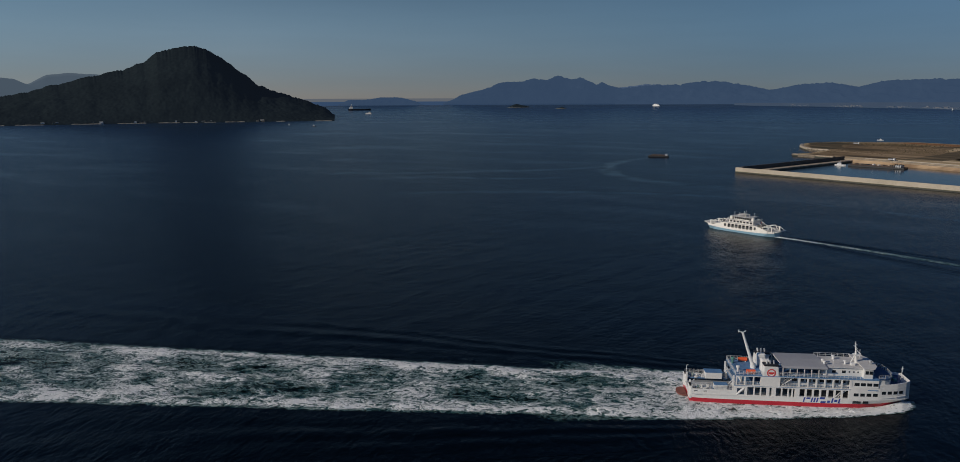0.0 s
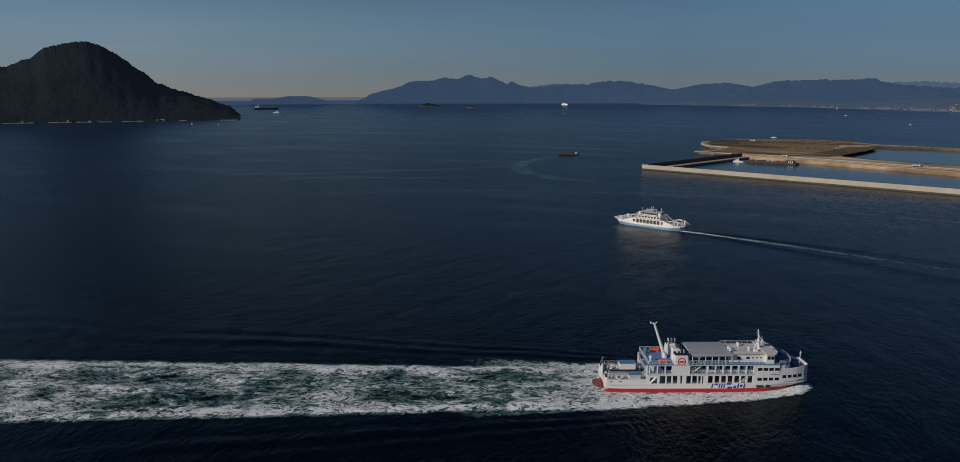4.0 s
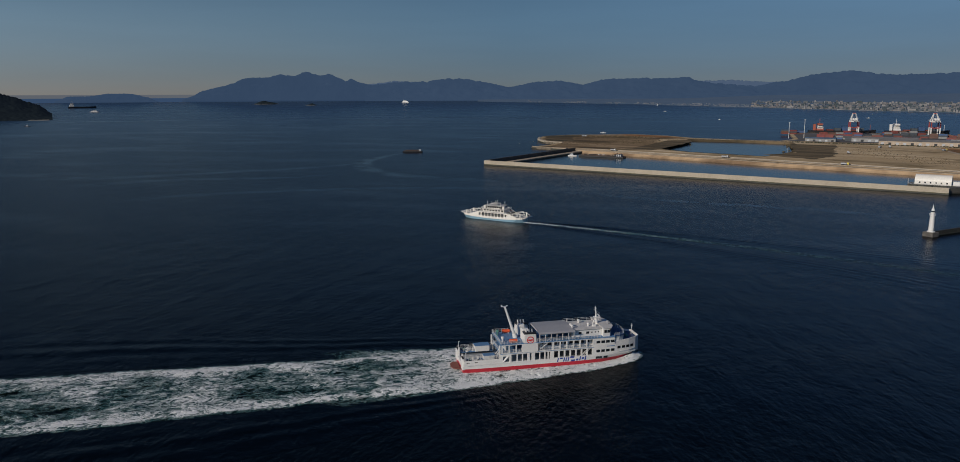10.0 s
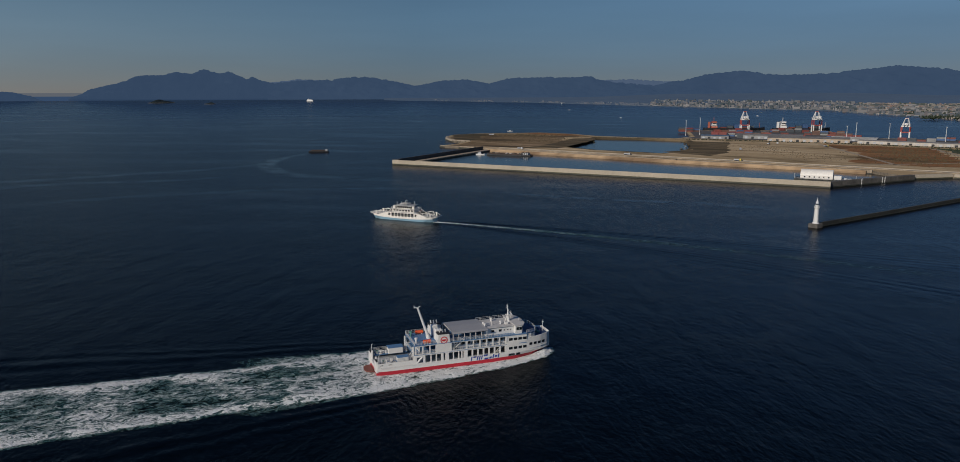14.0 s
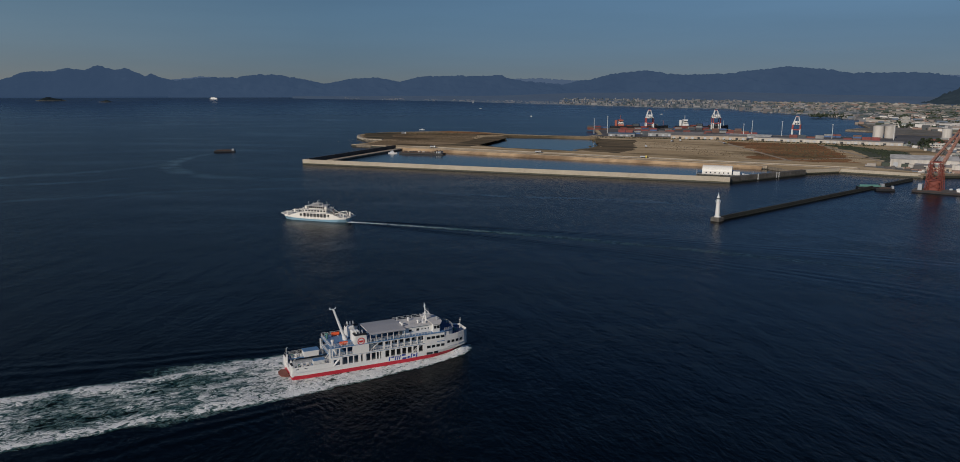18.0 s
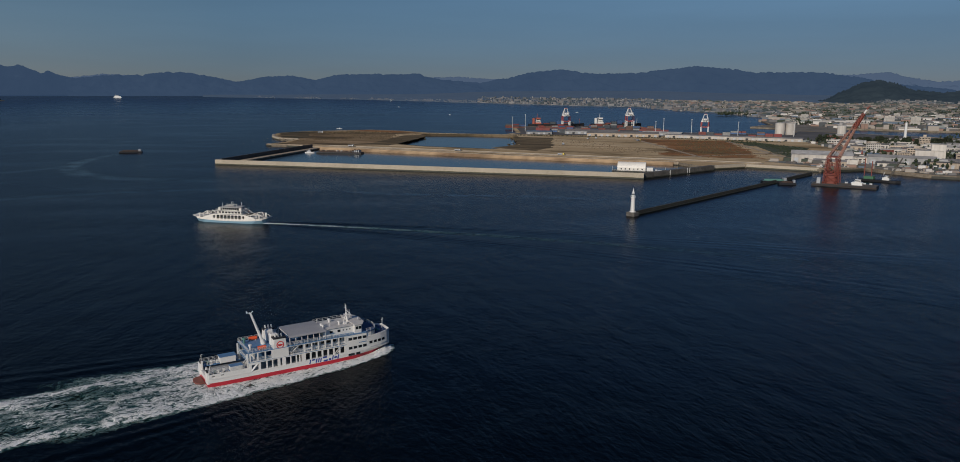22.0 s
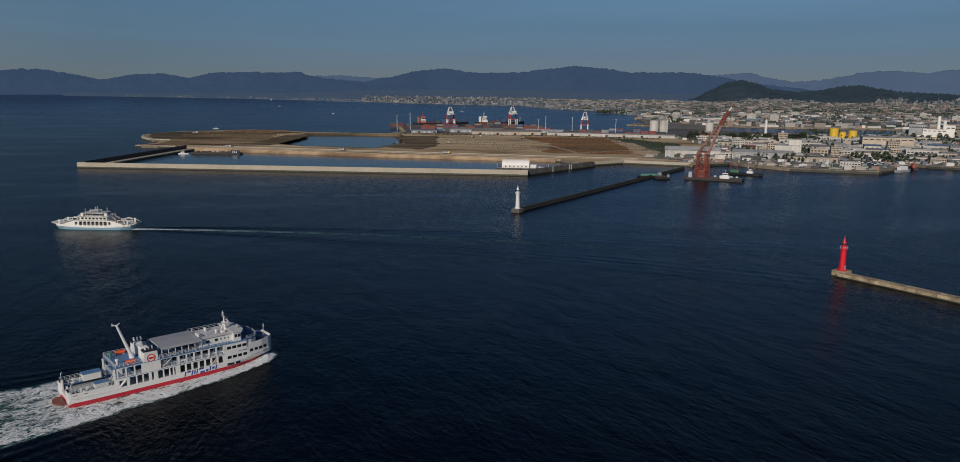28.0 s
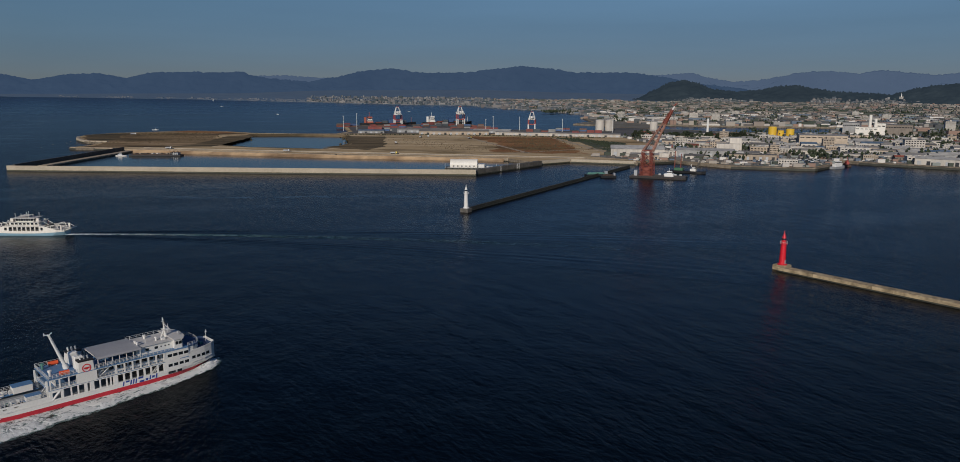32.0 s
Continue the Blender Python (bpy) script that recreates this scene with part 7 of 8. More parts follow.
# ---- container terminal ----
def gantry_crane(x, y, h, turn):
    f = thing("gantry_crane", pose(x, y, 3.03, 0, 0, turn), "tall red and white container gantry crane on the quay", "crane", "gantry cranes at the terminal")
    k = h / 40.0
    for px in (-7.4, 7.4):
        for py in (-8, 8):
            part("leg_lower", box(px * k - 0.9, px * k + 0.9, py * k - 0.9, py * k + 0.9, 0, 14 * k), PAINT, f, "white lower leg")
            part("leg_upper", box(px * k - 0.8, px * k + 0.8, py * k - 0.8, py * k + 0.8, 14 * k + 0.004, 24 * k), GANTRY_RED, f, "red upper leg")
        part("sill_beam", box(px * k - 0.7, px * k + 0.7, -8 * k + 0.9, 8 * k - 0.9, 12 * k, 13.6 * k), PAINT, f)
    for py in (-8, 8):
        part("cross_beam", box(-7.4 * k + 0.9, 7.4 * k - 0.9, py * k - 0.7, py * k + 0.7, 12.5 * k, 14 * k), GANTRY_RED, f, "red cross beam")
        part("top_beam", box(-7.4 * k, 7.4 * k, py * k - 0.8, py * k + 0.8, 24 * k + 0.004, 26 * k), PAINT, f, "white top beam")
    part("boom", boxes((-3 * k, -1.6 * k, -26 * k, 34 * k, 26.01 * k, 27.6 * k), (1.6 * k, 3 * k, -26 * k, 34 * k, 26.01 * k, 27.6 * k)), PAINT, f, "white boom girders")
    part("machinery_house", box(-4.5 * k, 4.5 * k, -14 * k, -6 * k, 27.7 * k, 31.5 * k, bevel=0.2), PAINT, f, "white machinery house")
    part("a_frame", rods([((s * 6.5 * k, 8 * k, 26 * k), (s * 2.4 * k, 5 * k, 40 * k)) for s in (-1, 1)] + [((s * 6.5 * k, -8 * k, 26 * k), (s * 2.4 * k, 5 * k, 40 * k)) for s in (-1, 1)] + [((-2.4 * k, 5 * k, 39.6 * k), (2.4 * k, 5 * k, 39.6 * k))], 0.75, 6), PAINT, f, "white A-frame")
    part("frame_cap", box(-3.0 * k, 3.0 * k, 4.2 * k, 5.8 * k, 39.5 * k, 41 * k), GANTRY_RED, f, "red frame head")
    part("stay", rods([((s * 2.3 * k, 5 * k, 40 * k), (s * 2.3 * k, 30 * k, 27.6 * k)) for s in (-1, 1)] + [((s * 2.3 * k, 5 * k, 40 * k), (s * 2.3 * k, -24 * k, 27.6 * k)) for s in (-1, 1)], 0.25), STEEL, f)
    part("operator_cab", box(-1.4 * k, 1.4 * k, 10 * k, 13 * k, 22.8 * k, 25.4 * k, bevel=0.1), PAINT, f)
    return f


gantry_crane(386, 1470, 38, -6)
gantry_crane(520, 1472, 38, -6)
gantry_crane(584, 1258, 33, -30)


def container_templates():
    out = []
    for nm, col in (("rust", (0.17, 0.042, 0.03)), ("brown", (0.12, 0.06, 0.04)), ("slate", (0.06, 0.07, 0.08)), ("white", (0.27, 0.265, 0.25)), ("blue", (0.05, 0.10, 0.22)), ("red", (0.19, 0.035, 0.03))):
        m = material(nm + "_container_steel", col, 0.6, vary=0.15, grain=0.5, random_vary=0.15)
        out.append((nm, m))
    return out


CONT = container_templates()


def container(m, kind, first={}):
    nm, mat = kind
    if nm not in first:
        f = thing("shipping_container", m, f"{nm} steel shipping container in the terminal stacks", "container", "containers in the terminal")
        part("body", box(-6.1, 6.1, -1.22, 1.22, 0, 2.55, bevel=0.06), mat, f)
        part("end_door", box(6.104, 6.2, -1.1, 1.1, 0.1, 2.45), mat, f)
        first[nm] = f
        return f
    return copy_thing(first[nm], m)


rng = random.Random(7)
for bx, by, turn, nx, ny in ((330, 1440, -6, 5, 3), (440, 1455, -6, 5, 3), (300, 1330, -20, 4, 2), (380, 1300, -20, 5, 2), (480, 1290, -26, 4, 2), (270, 1470, -4, 3, 3), (345, 1385, -18, 5, 2), (470, 1370, -20, 5, 2), (612, 1232, -28, 3, 2), (560, 1215, -32, 4, 1), (625, 1165, -34, 4, 1), (745, 1135, -35, 3, 1), (330, 1275, -20, 4, 1)):
    for i in range(nx):
        for j in range(ny):
            kind = rng.choice(CONT[:3] + CONT[:1] * 2 + CONT)
            for lvl in range(rng.choice((1, 2, 2, 3))):
                container(Matrix.Translation((bx, by, 3.04)) @ pose(0, 0, 0, 0, 0, turn) @ pose(i * 13.2, j * 9.0, lvl * 2.56), kind if rng.random() < 0.6 else rng.choice(CONT))


def cargo_ship(x, y, length, turn, house_mat, label, house_at=0.12):
    f = thing("cargo_ship", pose(x, y, 0, 0, 0, turn), label, "ship")
    part("hull", hull_bm(length, length * 0.16, 7.0), BLACK, f)
    a = length * house_at
    part("superstructure", box(a, a + 12, -7, 7, 7.01, 10.5, bevel=0.15), house_mat, f)
    part("deck_tier", box(a + 1, a + 11, -6, 6, 10.51, 13.8, bevel=0.15), PAINT, f, "white deck tier")
    part("deck_tier", box(a + 2, a + 9.5, -5, 5, 13.81, 17, bevel=0.15), PAINT, f, "white deck tier")
    part("tier_windows", boxes((a + 1.5, a + 10.5, -6.05, -6.003, 11.8, 12.8), (a + 2.4, a + 9.0, -5.05, -5.003, 15.0, 16.0)), GLASS, f, "dark windows")
    part("bridge", box(a + 1, a + 10, -9, 9, 17.01, 20, bevel=0.15), house_mat, f)
    part("bridge_windows", boxes((a + 0.96, a + 10.04, -8.8, 8.8, 18.2, 19.2)), GLASS, f, "dark bridge windows")
    part("funnel", box(a - 6, a - 1.5, -2.5, 2.5, 7.01, 19, bevel=0.4), house_mat, f)
    part("mast", rods([((a + 5, 0, 20), (a + 5, 0, 29)), ((length * 0.9, 0, 8), (length * 0.9, 0, 18)), ((a + 5, -3, 25), (a + 5, 3, 25))], 0.35), house_mat, f)
    for i in range(5):
        part("hatch_cover", box(a + 18 + i * length * 0.11, a + 18 + (i + 0.85) * length * 0.11, -6, 6, 7.01, 9.0 + 2.6 * (i % 3), bevel=0.1), CONT[(i * 2) % 6][1], f)
    return f


cargo_ship(325, 1545, 120, -4, material("faded_orange_red_paint", (0.36, 0.10, 0.06), 0.6, vary=0.12), "red-housed cargo ship berthed behind the terminal")
cargo_ship(462, 1548, 110, -4, PAINT, "white-housed cargo ship berthed behind the terminal")


def long_shed(x, y, length, depth, h, turn, wall_mat, roof_mat, label, bays=None, pitch=0.12, doors=True):
    f = thing("warehouse", pose(x, y, 3.06, 0, 0, turn), label, "warehouse")
    part("wall", box(0, length, 0, depth, 0, h), wall_mat, f)
    bm = bmesh.new()
    pts = [(-0.6, h + 0.004), (depth / 2, h + depth * pitch), (depth + 0.6, h + 0.004)]
    a = [bm.verts.new((-0.5, y_, z)) for y_, z in pts]
    b = [bm.verts.new((length + 0.5, y_, z)) for y_, z in pts]
    bm.faces.new(a), bm.faces.new(b[::-1])
    for i in range(3):
        bm.faces.new((a[i], a[(i + 1) % 3], b[(i + 1) % 3], b[i]))
    bmesh.ops.recalc_face_normals(bm, faces=bm.faces)
    part("roof", bm, roof_mat, f)
    n = bays or max(2, int(length / 9))
    w = length / n
    for i in range(n):
        if doors:
            part("door", box(w * (i + 0.3), w * (i + 0.7), -0.12, -0.003, 0.05, min(4.5, h * 0.62)), DARK if i % 3 == 1 else STEEL, f, "loading door")
        else:
            part("window_band", box(w * (i + 0.15), w * (i + 0.85), -0.1, -0.003, h * 0.72, h * 0.8), GLASS, f)
        part("pilaster", box(w * i + 0.1, w * i + 0.5, -0.25, -0.003, 0, h), wall_mat, f)
    return f


WALL_W = material("white_rendered_wall", (0.53, 0.49, 0.43), 0.8, vary=0.16, grain=0.3, blot=0.05, random_vary=0.12, streak=True)
WALL_G = material("grey_metal_cladding", (0.30, 0.295, 0.285), 0.6, vary=0.16, grain=0.3, blot=0.05, random_vary=0.2)
WALL_B = material("beige_wall", (0.45, 0.37, 0.28), 0.8, vary=0.12, grain=0.3, blot=0.05, random_vary=0.2)
WALL_D = material("dark_brown_wall", (0.20, 0.17, 0.14), 0.8, vary=0.15, grain=0.3, random_vary=0.2)
ROOF_G = material("weathered_grey_roof", (0.20, 0.19, 0.18), 0.75, vary=0.18, grain=0.2, blot=0.04, random_vary=0.35)
ROOF_B = material("blue_grey_roof", (0.10, 0.15, 0.22), 0.6, vary=0.15, grain=0.2, random_vary=0.25)
ROOF_W = material("pale_metal_roof", (0.42, 0.405, 0.375), 0.6, vary=0.2, grain=0.2, random_vary=0.2)
ROOF_R = material("rusty_red_roof", (0.26, 0.08, 0.05), 0.8, vary=0.2, grain=0.2, random_vary=0.2)
long_shed(467, 1150, 205, 18, 4.6, -36.5, WALL_W, ROOF_G, "long white warehouse along the reclaimed land", 22, 0.06)
long_shed(350, 1195, 115, 22, 5.5, -21, WALL_B, ROOF_G, "grey-roofed terminal warehouse with dark doors", 12)
long_shed(330, 1262, 90, 18, 5.5, -20, WALL_G, ROOF_G, "grey metal warehouse in the terminal", 9)
long_shed(262, 1262, 44, 14, 4.5, -20, WALL_G, ROOF_B, "blue-roofed shed in the terminal", 5)
long_shed(455, 1222, 66, 14, 4.5, -34, WALL_G, ROOF_W, "pale-roofed shed in the terminal", 7)
for px, py, h in ((250, 1330, 26), (278, 1350, 30), (500, 1240, 26), (476, 1215, 22), (612, 1190, 22), (560, 1260, 24), (690, 1150, 22)):
    f = thing("light_tower", pose(px, py, 3.04), "slim white floodlight tower in the terminal", "lamp post", "floodlight towers")
    part("mast", add_rod(bmesh.new(), (0, 0, 0), (0, 0, h), 0.45, 0.28, 8), PAINT, f)
    part("lamp_head", box(-0.9, 0.9, -0.9, 0.9, h, h + 0.8, bevel=0.1), PAINT, f)
# field tracks
for p, q in (((372, 808), (404, 1126)), ((526, 1058), (470, 800)), ((300, 800), (560, 870)), ((-20, 1010), (330, 790))):
    d = Vector(q) - Vector(p)
    ob = part("track", box(0, d.length, -2.6, 2.6, 2.95, 3.075), PIER)
    ob.matrix_basis = pose(p[0], p[1], 0, 0, 0, math.degrees(math.atan2(d.y, d.x)))
    tagged(ob, "pale dirt track over the reclaimed land", "track", kind="structure")
# ---- waterfront town ----
def inside(x, y, poly):
    c = False
    for (x0, y0), (x1, y1) in zip(poly, poly[1:] + poly[:1]):
        if (y0 > y) != (y1 > y) and x < (x1 - x0) * (y - y0) / (y1 - y0) + x0:
            c = not c
    return c


def window_rows(f, w, z0, h, n, rows, y):
    for r in range(rows):
        for i in range(n):
            x = -w / 2 + w * (i + 0.2) / n
            part("window", box(x, x + w * 0.6 / n, *y, z0 + r * h, z0 + r * h + h * 0.45), GLASS, f)


def template(kind, mats):
    """Building kinds, about 30 by 18 m, centred; they are scaled when placed."""
    wall, roof = mats
    label, cat = {"shed": ("low gabled industrial shed in the waterfront town", "shed"), "flat": ("flat-roofed factory building in the waterfront town", "factory"), "office": ("pale office block with rows of windows", "office"),
                  "arch": ("arched-roof hall in the waterfront town", "hall"), "flats": ("tall pale apartment block in the town", "apartment block")}[kind]
    f = thing(cat.replace(" ", "_") if cat != "hall" else "arched_hall", pose(0, 0, 0), label, cat, cat + " buildings in the town")
    if kind == "shed":
        part("wall", box(-15, 15, -9, 9, 0, 6.5), wall, f)
        bm = bmesh.new()
        a = [bm.verts.new((-15.5, y, z)) for y, z in ((-9.6, 6.504), (0, 9), (9.6, 6.504))]
        b = [bm.verts.new((15.5, y, z)) for y, z in ((-9.6, 6.504), (0, 9), (9.6, 6.504))]
        bm.faces.new(a), bm.faces.new(b[::-1])
        for i in range(3):
            bm.faces.new((a[i], a[(i + 1) % 3], b[(i + 1) % 3], b[i]))
        bmesh.ops.recalc_face_normals(bm, faces=bm.faces)
        part("roof", bm, roof, f)
        for x in (-10, 0, 9):
            part("door", box(x - 2, x + 2, -9.1, -9.003, 0, 4.2), DARK, f)
    elif kind == "arch":
        part("wall", box(-15, 15, -9, 9, 0, 5.5), wall, f)
        bm = bmesh.new()
        rings = [[bm.verts.new((x, -9.4 * math.cos(math.pi * i / 8), 5.504 + 3.6 * math.sin(math.pi * i / 8))) for i in range(9)] for x in (-15.4, 15.4)]
        for i in range(8):
            bm.faces.new((rings[0][i], rings[1][i], rings[1][i + 1], rings[0][i + 1]))
        bm.faces.new(rings[0]), bm.faces.new(rings[1][::-1])
        bmesh.ops.recalc_face_normals(bm, faces=bm.faces)
        part("roof", bm, roof, f)
        part("door", box(-15.1, -15.003, -3, 3, 0, 4.6), STEEL, f)
        window_rows(f, 28, 2.4, 3, 6, 1, (-9.06, -9.003))
    elif kind == "flat":
        part("wall", box(-15, 15, -9, 9, 0, 8), wall, f)
        part("parapet", boxes((-15.2, 15.2, -9.2, -8.8, 8.004, 8.7), (-15.2, 15.2, 8.8, 9.2, 8.004, 8.7), (-15.2, -14.8, -8.8, 8.8, 8.004, 8.7), (14.8, 15.2, -8.8, 8.8, 8.004, 8.7)), wall, f)
        part("roof", box(-14.8, 14.8, -8.8, 8.8, 8.004, 8.15), roof, f)
        part("roof_unit", box(-8, -3, -4, 0, 8.154, 10.2), WALL_G, f)
        part("roof_unit", box(4, 6, 2, 5, 8.154, 9.6), ROOF_W, f)
        window_rows(f, 29, 1.6, 3.4, 7, 2, (-9.06, -9.003))
    elif kind == "office":
        part("wall", box(-12, 12, -7, 7, 0, 14), wall, f)
        part("roof", box(-12.3, 12.3, -7.3, 7.3, 14.004, 14.6), roof, f)
        part("stair_head", box(-4, 3, -3, 3, 14.604, 17.5), wall, f)
        window_rows(f, 23, 1.5, 3.3, 7, 4, (-7.06, -7.003))
    else:
        part("wall", box(-14, 14, -6, 6, 0, 36), wall, f)
        part("roof", box(-14.2, 14.2, -6.2, 6.2, 36.004, 37), roof, f)
        part("lift_house", box(-3, 3, -3, 3, 37.004, 40), wall, f)
        for i in range(12):
            part("balcony", box(-13.5, 13.5, -7.2, -6.003, 0.4 + i * 3, 1.4 + i * 3), ROOF_W, f)
    return f


TEMPLATES = [template(k, m) for k, m in (("shed", (WALL_W, ROOF_G)), ("shed", (WALL_G, ROOF_W)), ("shed", (WALL_B, ROOF_G)), ("flat", (WALL_W, ROOF_G)), ("flat", (WALL_B, ROOF_G)), ("flat", (WALL_W, ROOF_W)), ("arch", (WALL_W, ROOF_W)), ("shed", (WALL_W, ROOF_B)), ("office", (WALL_W, ROOF_G)), ("office", (WALL_B, ROOF_G)), ("shed", (WALL_D, ROOF_R)), ("flats", (WALL_W, ROOF_G)))]
USED = set()


def place(i, x, y, z, turn, sx, sy, sz):
    t_ = TEMPLATES[i]
    p, k = far(x, y, z)
    m = Matrix.Translation(p) @ pose(0, 0, 0, 0, 0, turn)
    if i not in USED:
        USED.add(i)
        ob = t_
        ob.matrix_basis = m
    else:
        ob = copy_thing(t_, m)
    ob.scale = (sx * k, sy * k, sz * k)
    return ob


CAR_PARK = [(548, 642), (602, 599), (645, 628), (592, 672)]
tagged(part("pavement", prism(CAR_PARK, 2.9, 3.07), ASPHALT), "dark asphalt car park on the harbour quay", "pavement", kind="structure")
KEEP_OUT = [(869, 944, 45), (1075, 985, 45), (1110, 945, 45), (700, 1217, 40), (823, 805, 40), (604, 720, 30), (625, 640, 55), (540, 640, 45), (860, 1010, 30), (785, 1030, 35)]
trng = random.Random(19)
ANG = -36.0
ca, sa = math.cos(radians(ANG)), math.sin(radians(ANG))
spots = []
for iu in range(-80, 80):
    for iv in range(-14, 80):
        u, v = iu * 31 + (iv % 2) * 13, 400 + iv * 22
        x, y = u * ca - v * sa, u * sa + v * ca
        r, az = math.hypot(x, y), math.degrees(math.atan2(x, y))
        if not (25 < az < 57) or r > 1330 or r < 700:
            continue
        if not all(inside(x + dx, y + dy, TOWN) for dx, dy in ((17, 8), (-17, -8), (9, -17), (-9, 17))):
            continue
        if any(math.hypot(x - a, y - b) < c for a, b, c in KEEP_OUT):
            continue
        if any(inside(x * q, y * q, CANAL) for q in (1.03, 1.06, 1.09)):
            continue
        spots.append((x, y, r))
for x, y, r in spots:
    q = trng.random()
    if q < 0.12 or any(inside(x + dx, y + dy, CAR_PARK) for dx in (-10, 10) for dy in (-10, 10)):
        continue
    i = trng.choice((0, 0, 1, 1, 2, 3, 3, 4, 5, 5, 6, 7, 0, 10)) if q < 0.96 else trng.choice((8, 9))
    place(i, x + trng.uniform(-3, 3), y + trng.uniform(-2, 2), 3.06, ANG + trng.choice((0, 0, 0, 90)) * (1 if trng.random() < 0.3 else 0) + trng.uniform(-3, 3), trng.uniform(0.4, 1.0), trng.uniform(0.45, 0.95) if i < 8 else 0.7, trng.uniform(0.45, 0.85) if i < 8 else trng.uniform(0.5, 0.95))
for ob in [t_ for i, t_ in enumerate(TEMPLATES) if i not in USED and i != 11]:
    i = TEMPLATES.index(ob)
    place(i, 1380 + 40 * i, 900, 3.06, ANG, 1, 1, 1)


# named buildings and plant
def tank(x, y, r, h, mat, label):
    f = thing("storage_tank", pose(x, y, 3.06), label, "tank")
    part("shell", lathe([(r, 0), (r, h), (r * 0.97, h + 0.3)], 28), mat, f)
    part("roof", lathe([(r * 0.97, h + 0.304), (r * 0.5, h + r * 0.16), (0.3, h + r * 0.22)], 28), mat, f)
    part("ladder", rods([((r + 0.25, s * 0.4, 0), (r + 0.25, s * 0.4, h + 1)) for s in (-1, 1)], 0.12), STEEL, f)
    part("roof_rail", rods([((r * 0.95 * math.cos(a * math.pi / 8), r * 0.95 * math.sin(a * math.pi / 8), h + 1.3), (r * 0.95 * math.cos((a + 1) * math.pi / 8), r * 0.95 * math.sin((a + 1) * math.pi / 8), h + 1.3)) for a in range(16)], 0.1), STEEL, f)


tank(862, 949, 6.4, 17, YELLOW, "tall yellow storage tank near the canal")
tank(871, 940.5, 4.8, 11.5, YELLOW, "short yellow storage tank near the canal")
tank(881, 931, 6.2, 14, YELLOW, "yellow storage tank near the canal")
tank(698, 1208, 8, 19, WALL_W, "white cement silo by the harbour")
tank(715, 1203, 8, 19, WALL_W, "white cement silo by the harbour")
tank(782, 1160, 7, 17, WALL_W, "white cement silo by the harbour")
f = thing("chimney_stack", pose(1082, 961, 3.06), "tall white twin chimney over the power plant", "chimney")
part("shaft", lathe([(2.8, 0), (2.4, 34)], 16), CREAM, f)
part("shaft", lathe([(2.6, 0), (2.2, 27)], 16, 5, -7), CREAM, f)
f = thing("chimney_stack", pose(823, 1060, 3.06), "slim white chimney behind the trees", "chimney")
part("shaft", lathe([(2.2, 0), (1.8, 26)], 14), PAINT, f)
part("cap", lathe([(1.9, 26.004), (1.9, 27)], 14), STEEL, f)
long_shed(1057, 995, 26, 30, 20, -54, WALL_G, ROOF_G, "grey ribbed power plant boiler house", 8, 0.02, False)
long_shed(1066, 976, 34, 18, 13, -54, CREAM, ROOF_W, "white lower hall of the power plant", 5, 0.02, False)
long_shed(1088, 952, 13, 26, 20, -54, CREAM, ROOF_W, "white tower block of the power plant", 2, 0.02, False)
long_shed(1096, 942, 40, 30, 18, -54, WALL_D, ROOF_G, "large grey-brown power plant hall", 10, 0.02, False)
long_shed(795, 822, 62, 36, 13, -38, WALL_B, ROOF_W, "large beige warehouse with a pale roof", 8, 0.03, False)
long_shed(585, 735, 26, 18, 12, -38, WALL_W, ROOF_W, "white concrete plant building on the waterfront", 3, 0.02)
long_shed(598, 728, 14, 14, 19, -38, WALL_W, ROOF_W, "white tower of the concrete plant", 2, 0.02)
long_shed(448, 748, 60, 34, 8.0, -30, WALL_W, ROOF_W, "white hall with a pale roof by the quay", 6, 0.1)
long_shed(512, 712, 62, 20, 8.0, -38, WALL_G, ROOF_W, "grey shed by the harbour quay", 6, 0.1)
long_shed(545, 668, 52, 12, 6.0, -37, WALL_B, ROOF_G, "old tan shed on the quay", 8, 0.06)
long_shed(695, 559, 50, 18, 6.5, -57, WALL_W, ROOF_W, "long white shed on the quay", 6, 0.1)
for i in range(26):
    az = trng.uniform(30, 55)
    rr = trng.uniform(1600, 2350)
    x, y, _ = polar(az, rr)
    if inside(x, y, TOWN):
        place(11 if trng.random() < 0.6 else 8, x, y, 3.06, ANG + trng.uniform(-8, 8), trng.uniform(0.5, 0.8), 0.8, trng.uniform(0.28, 0.6))


p_, k_ = far(*polar(50.1, 4420, 42))
f = thing("hilltop_tower", Matrix.Translation(p_), "small white tower on the wooded hillside", "tower")
f.scale = (k_ * 0.6, k_ * 0.6, k_ * 0.7)
part("base", box(-14, 14, -8, 8, -12, 6), WALL_W, f)
part("shaft", lathe([(5.0, 6.004), (3.4, 18), (2.2, 26)], 12), PAINT, f)
part("spire", lathe([(2.6, 26.004), (1.2, 29), (0.3, 34)], 12), PAINT, f)


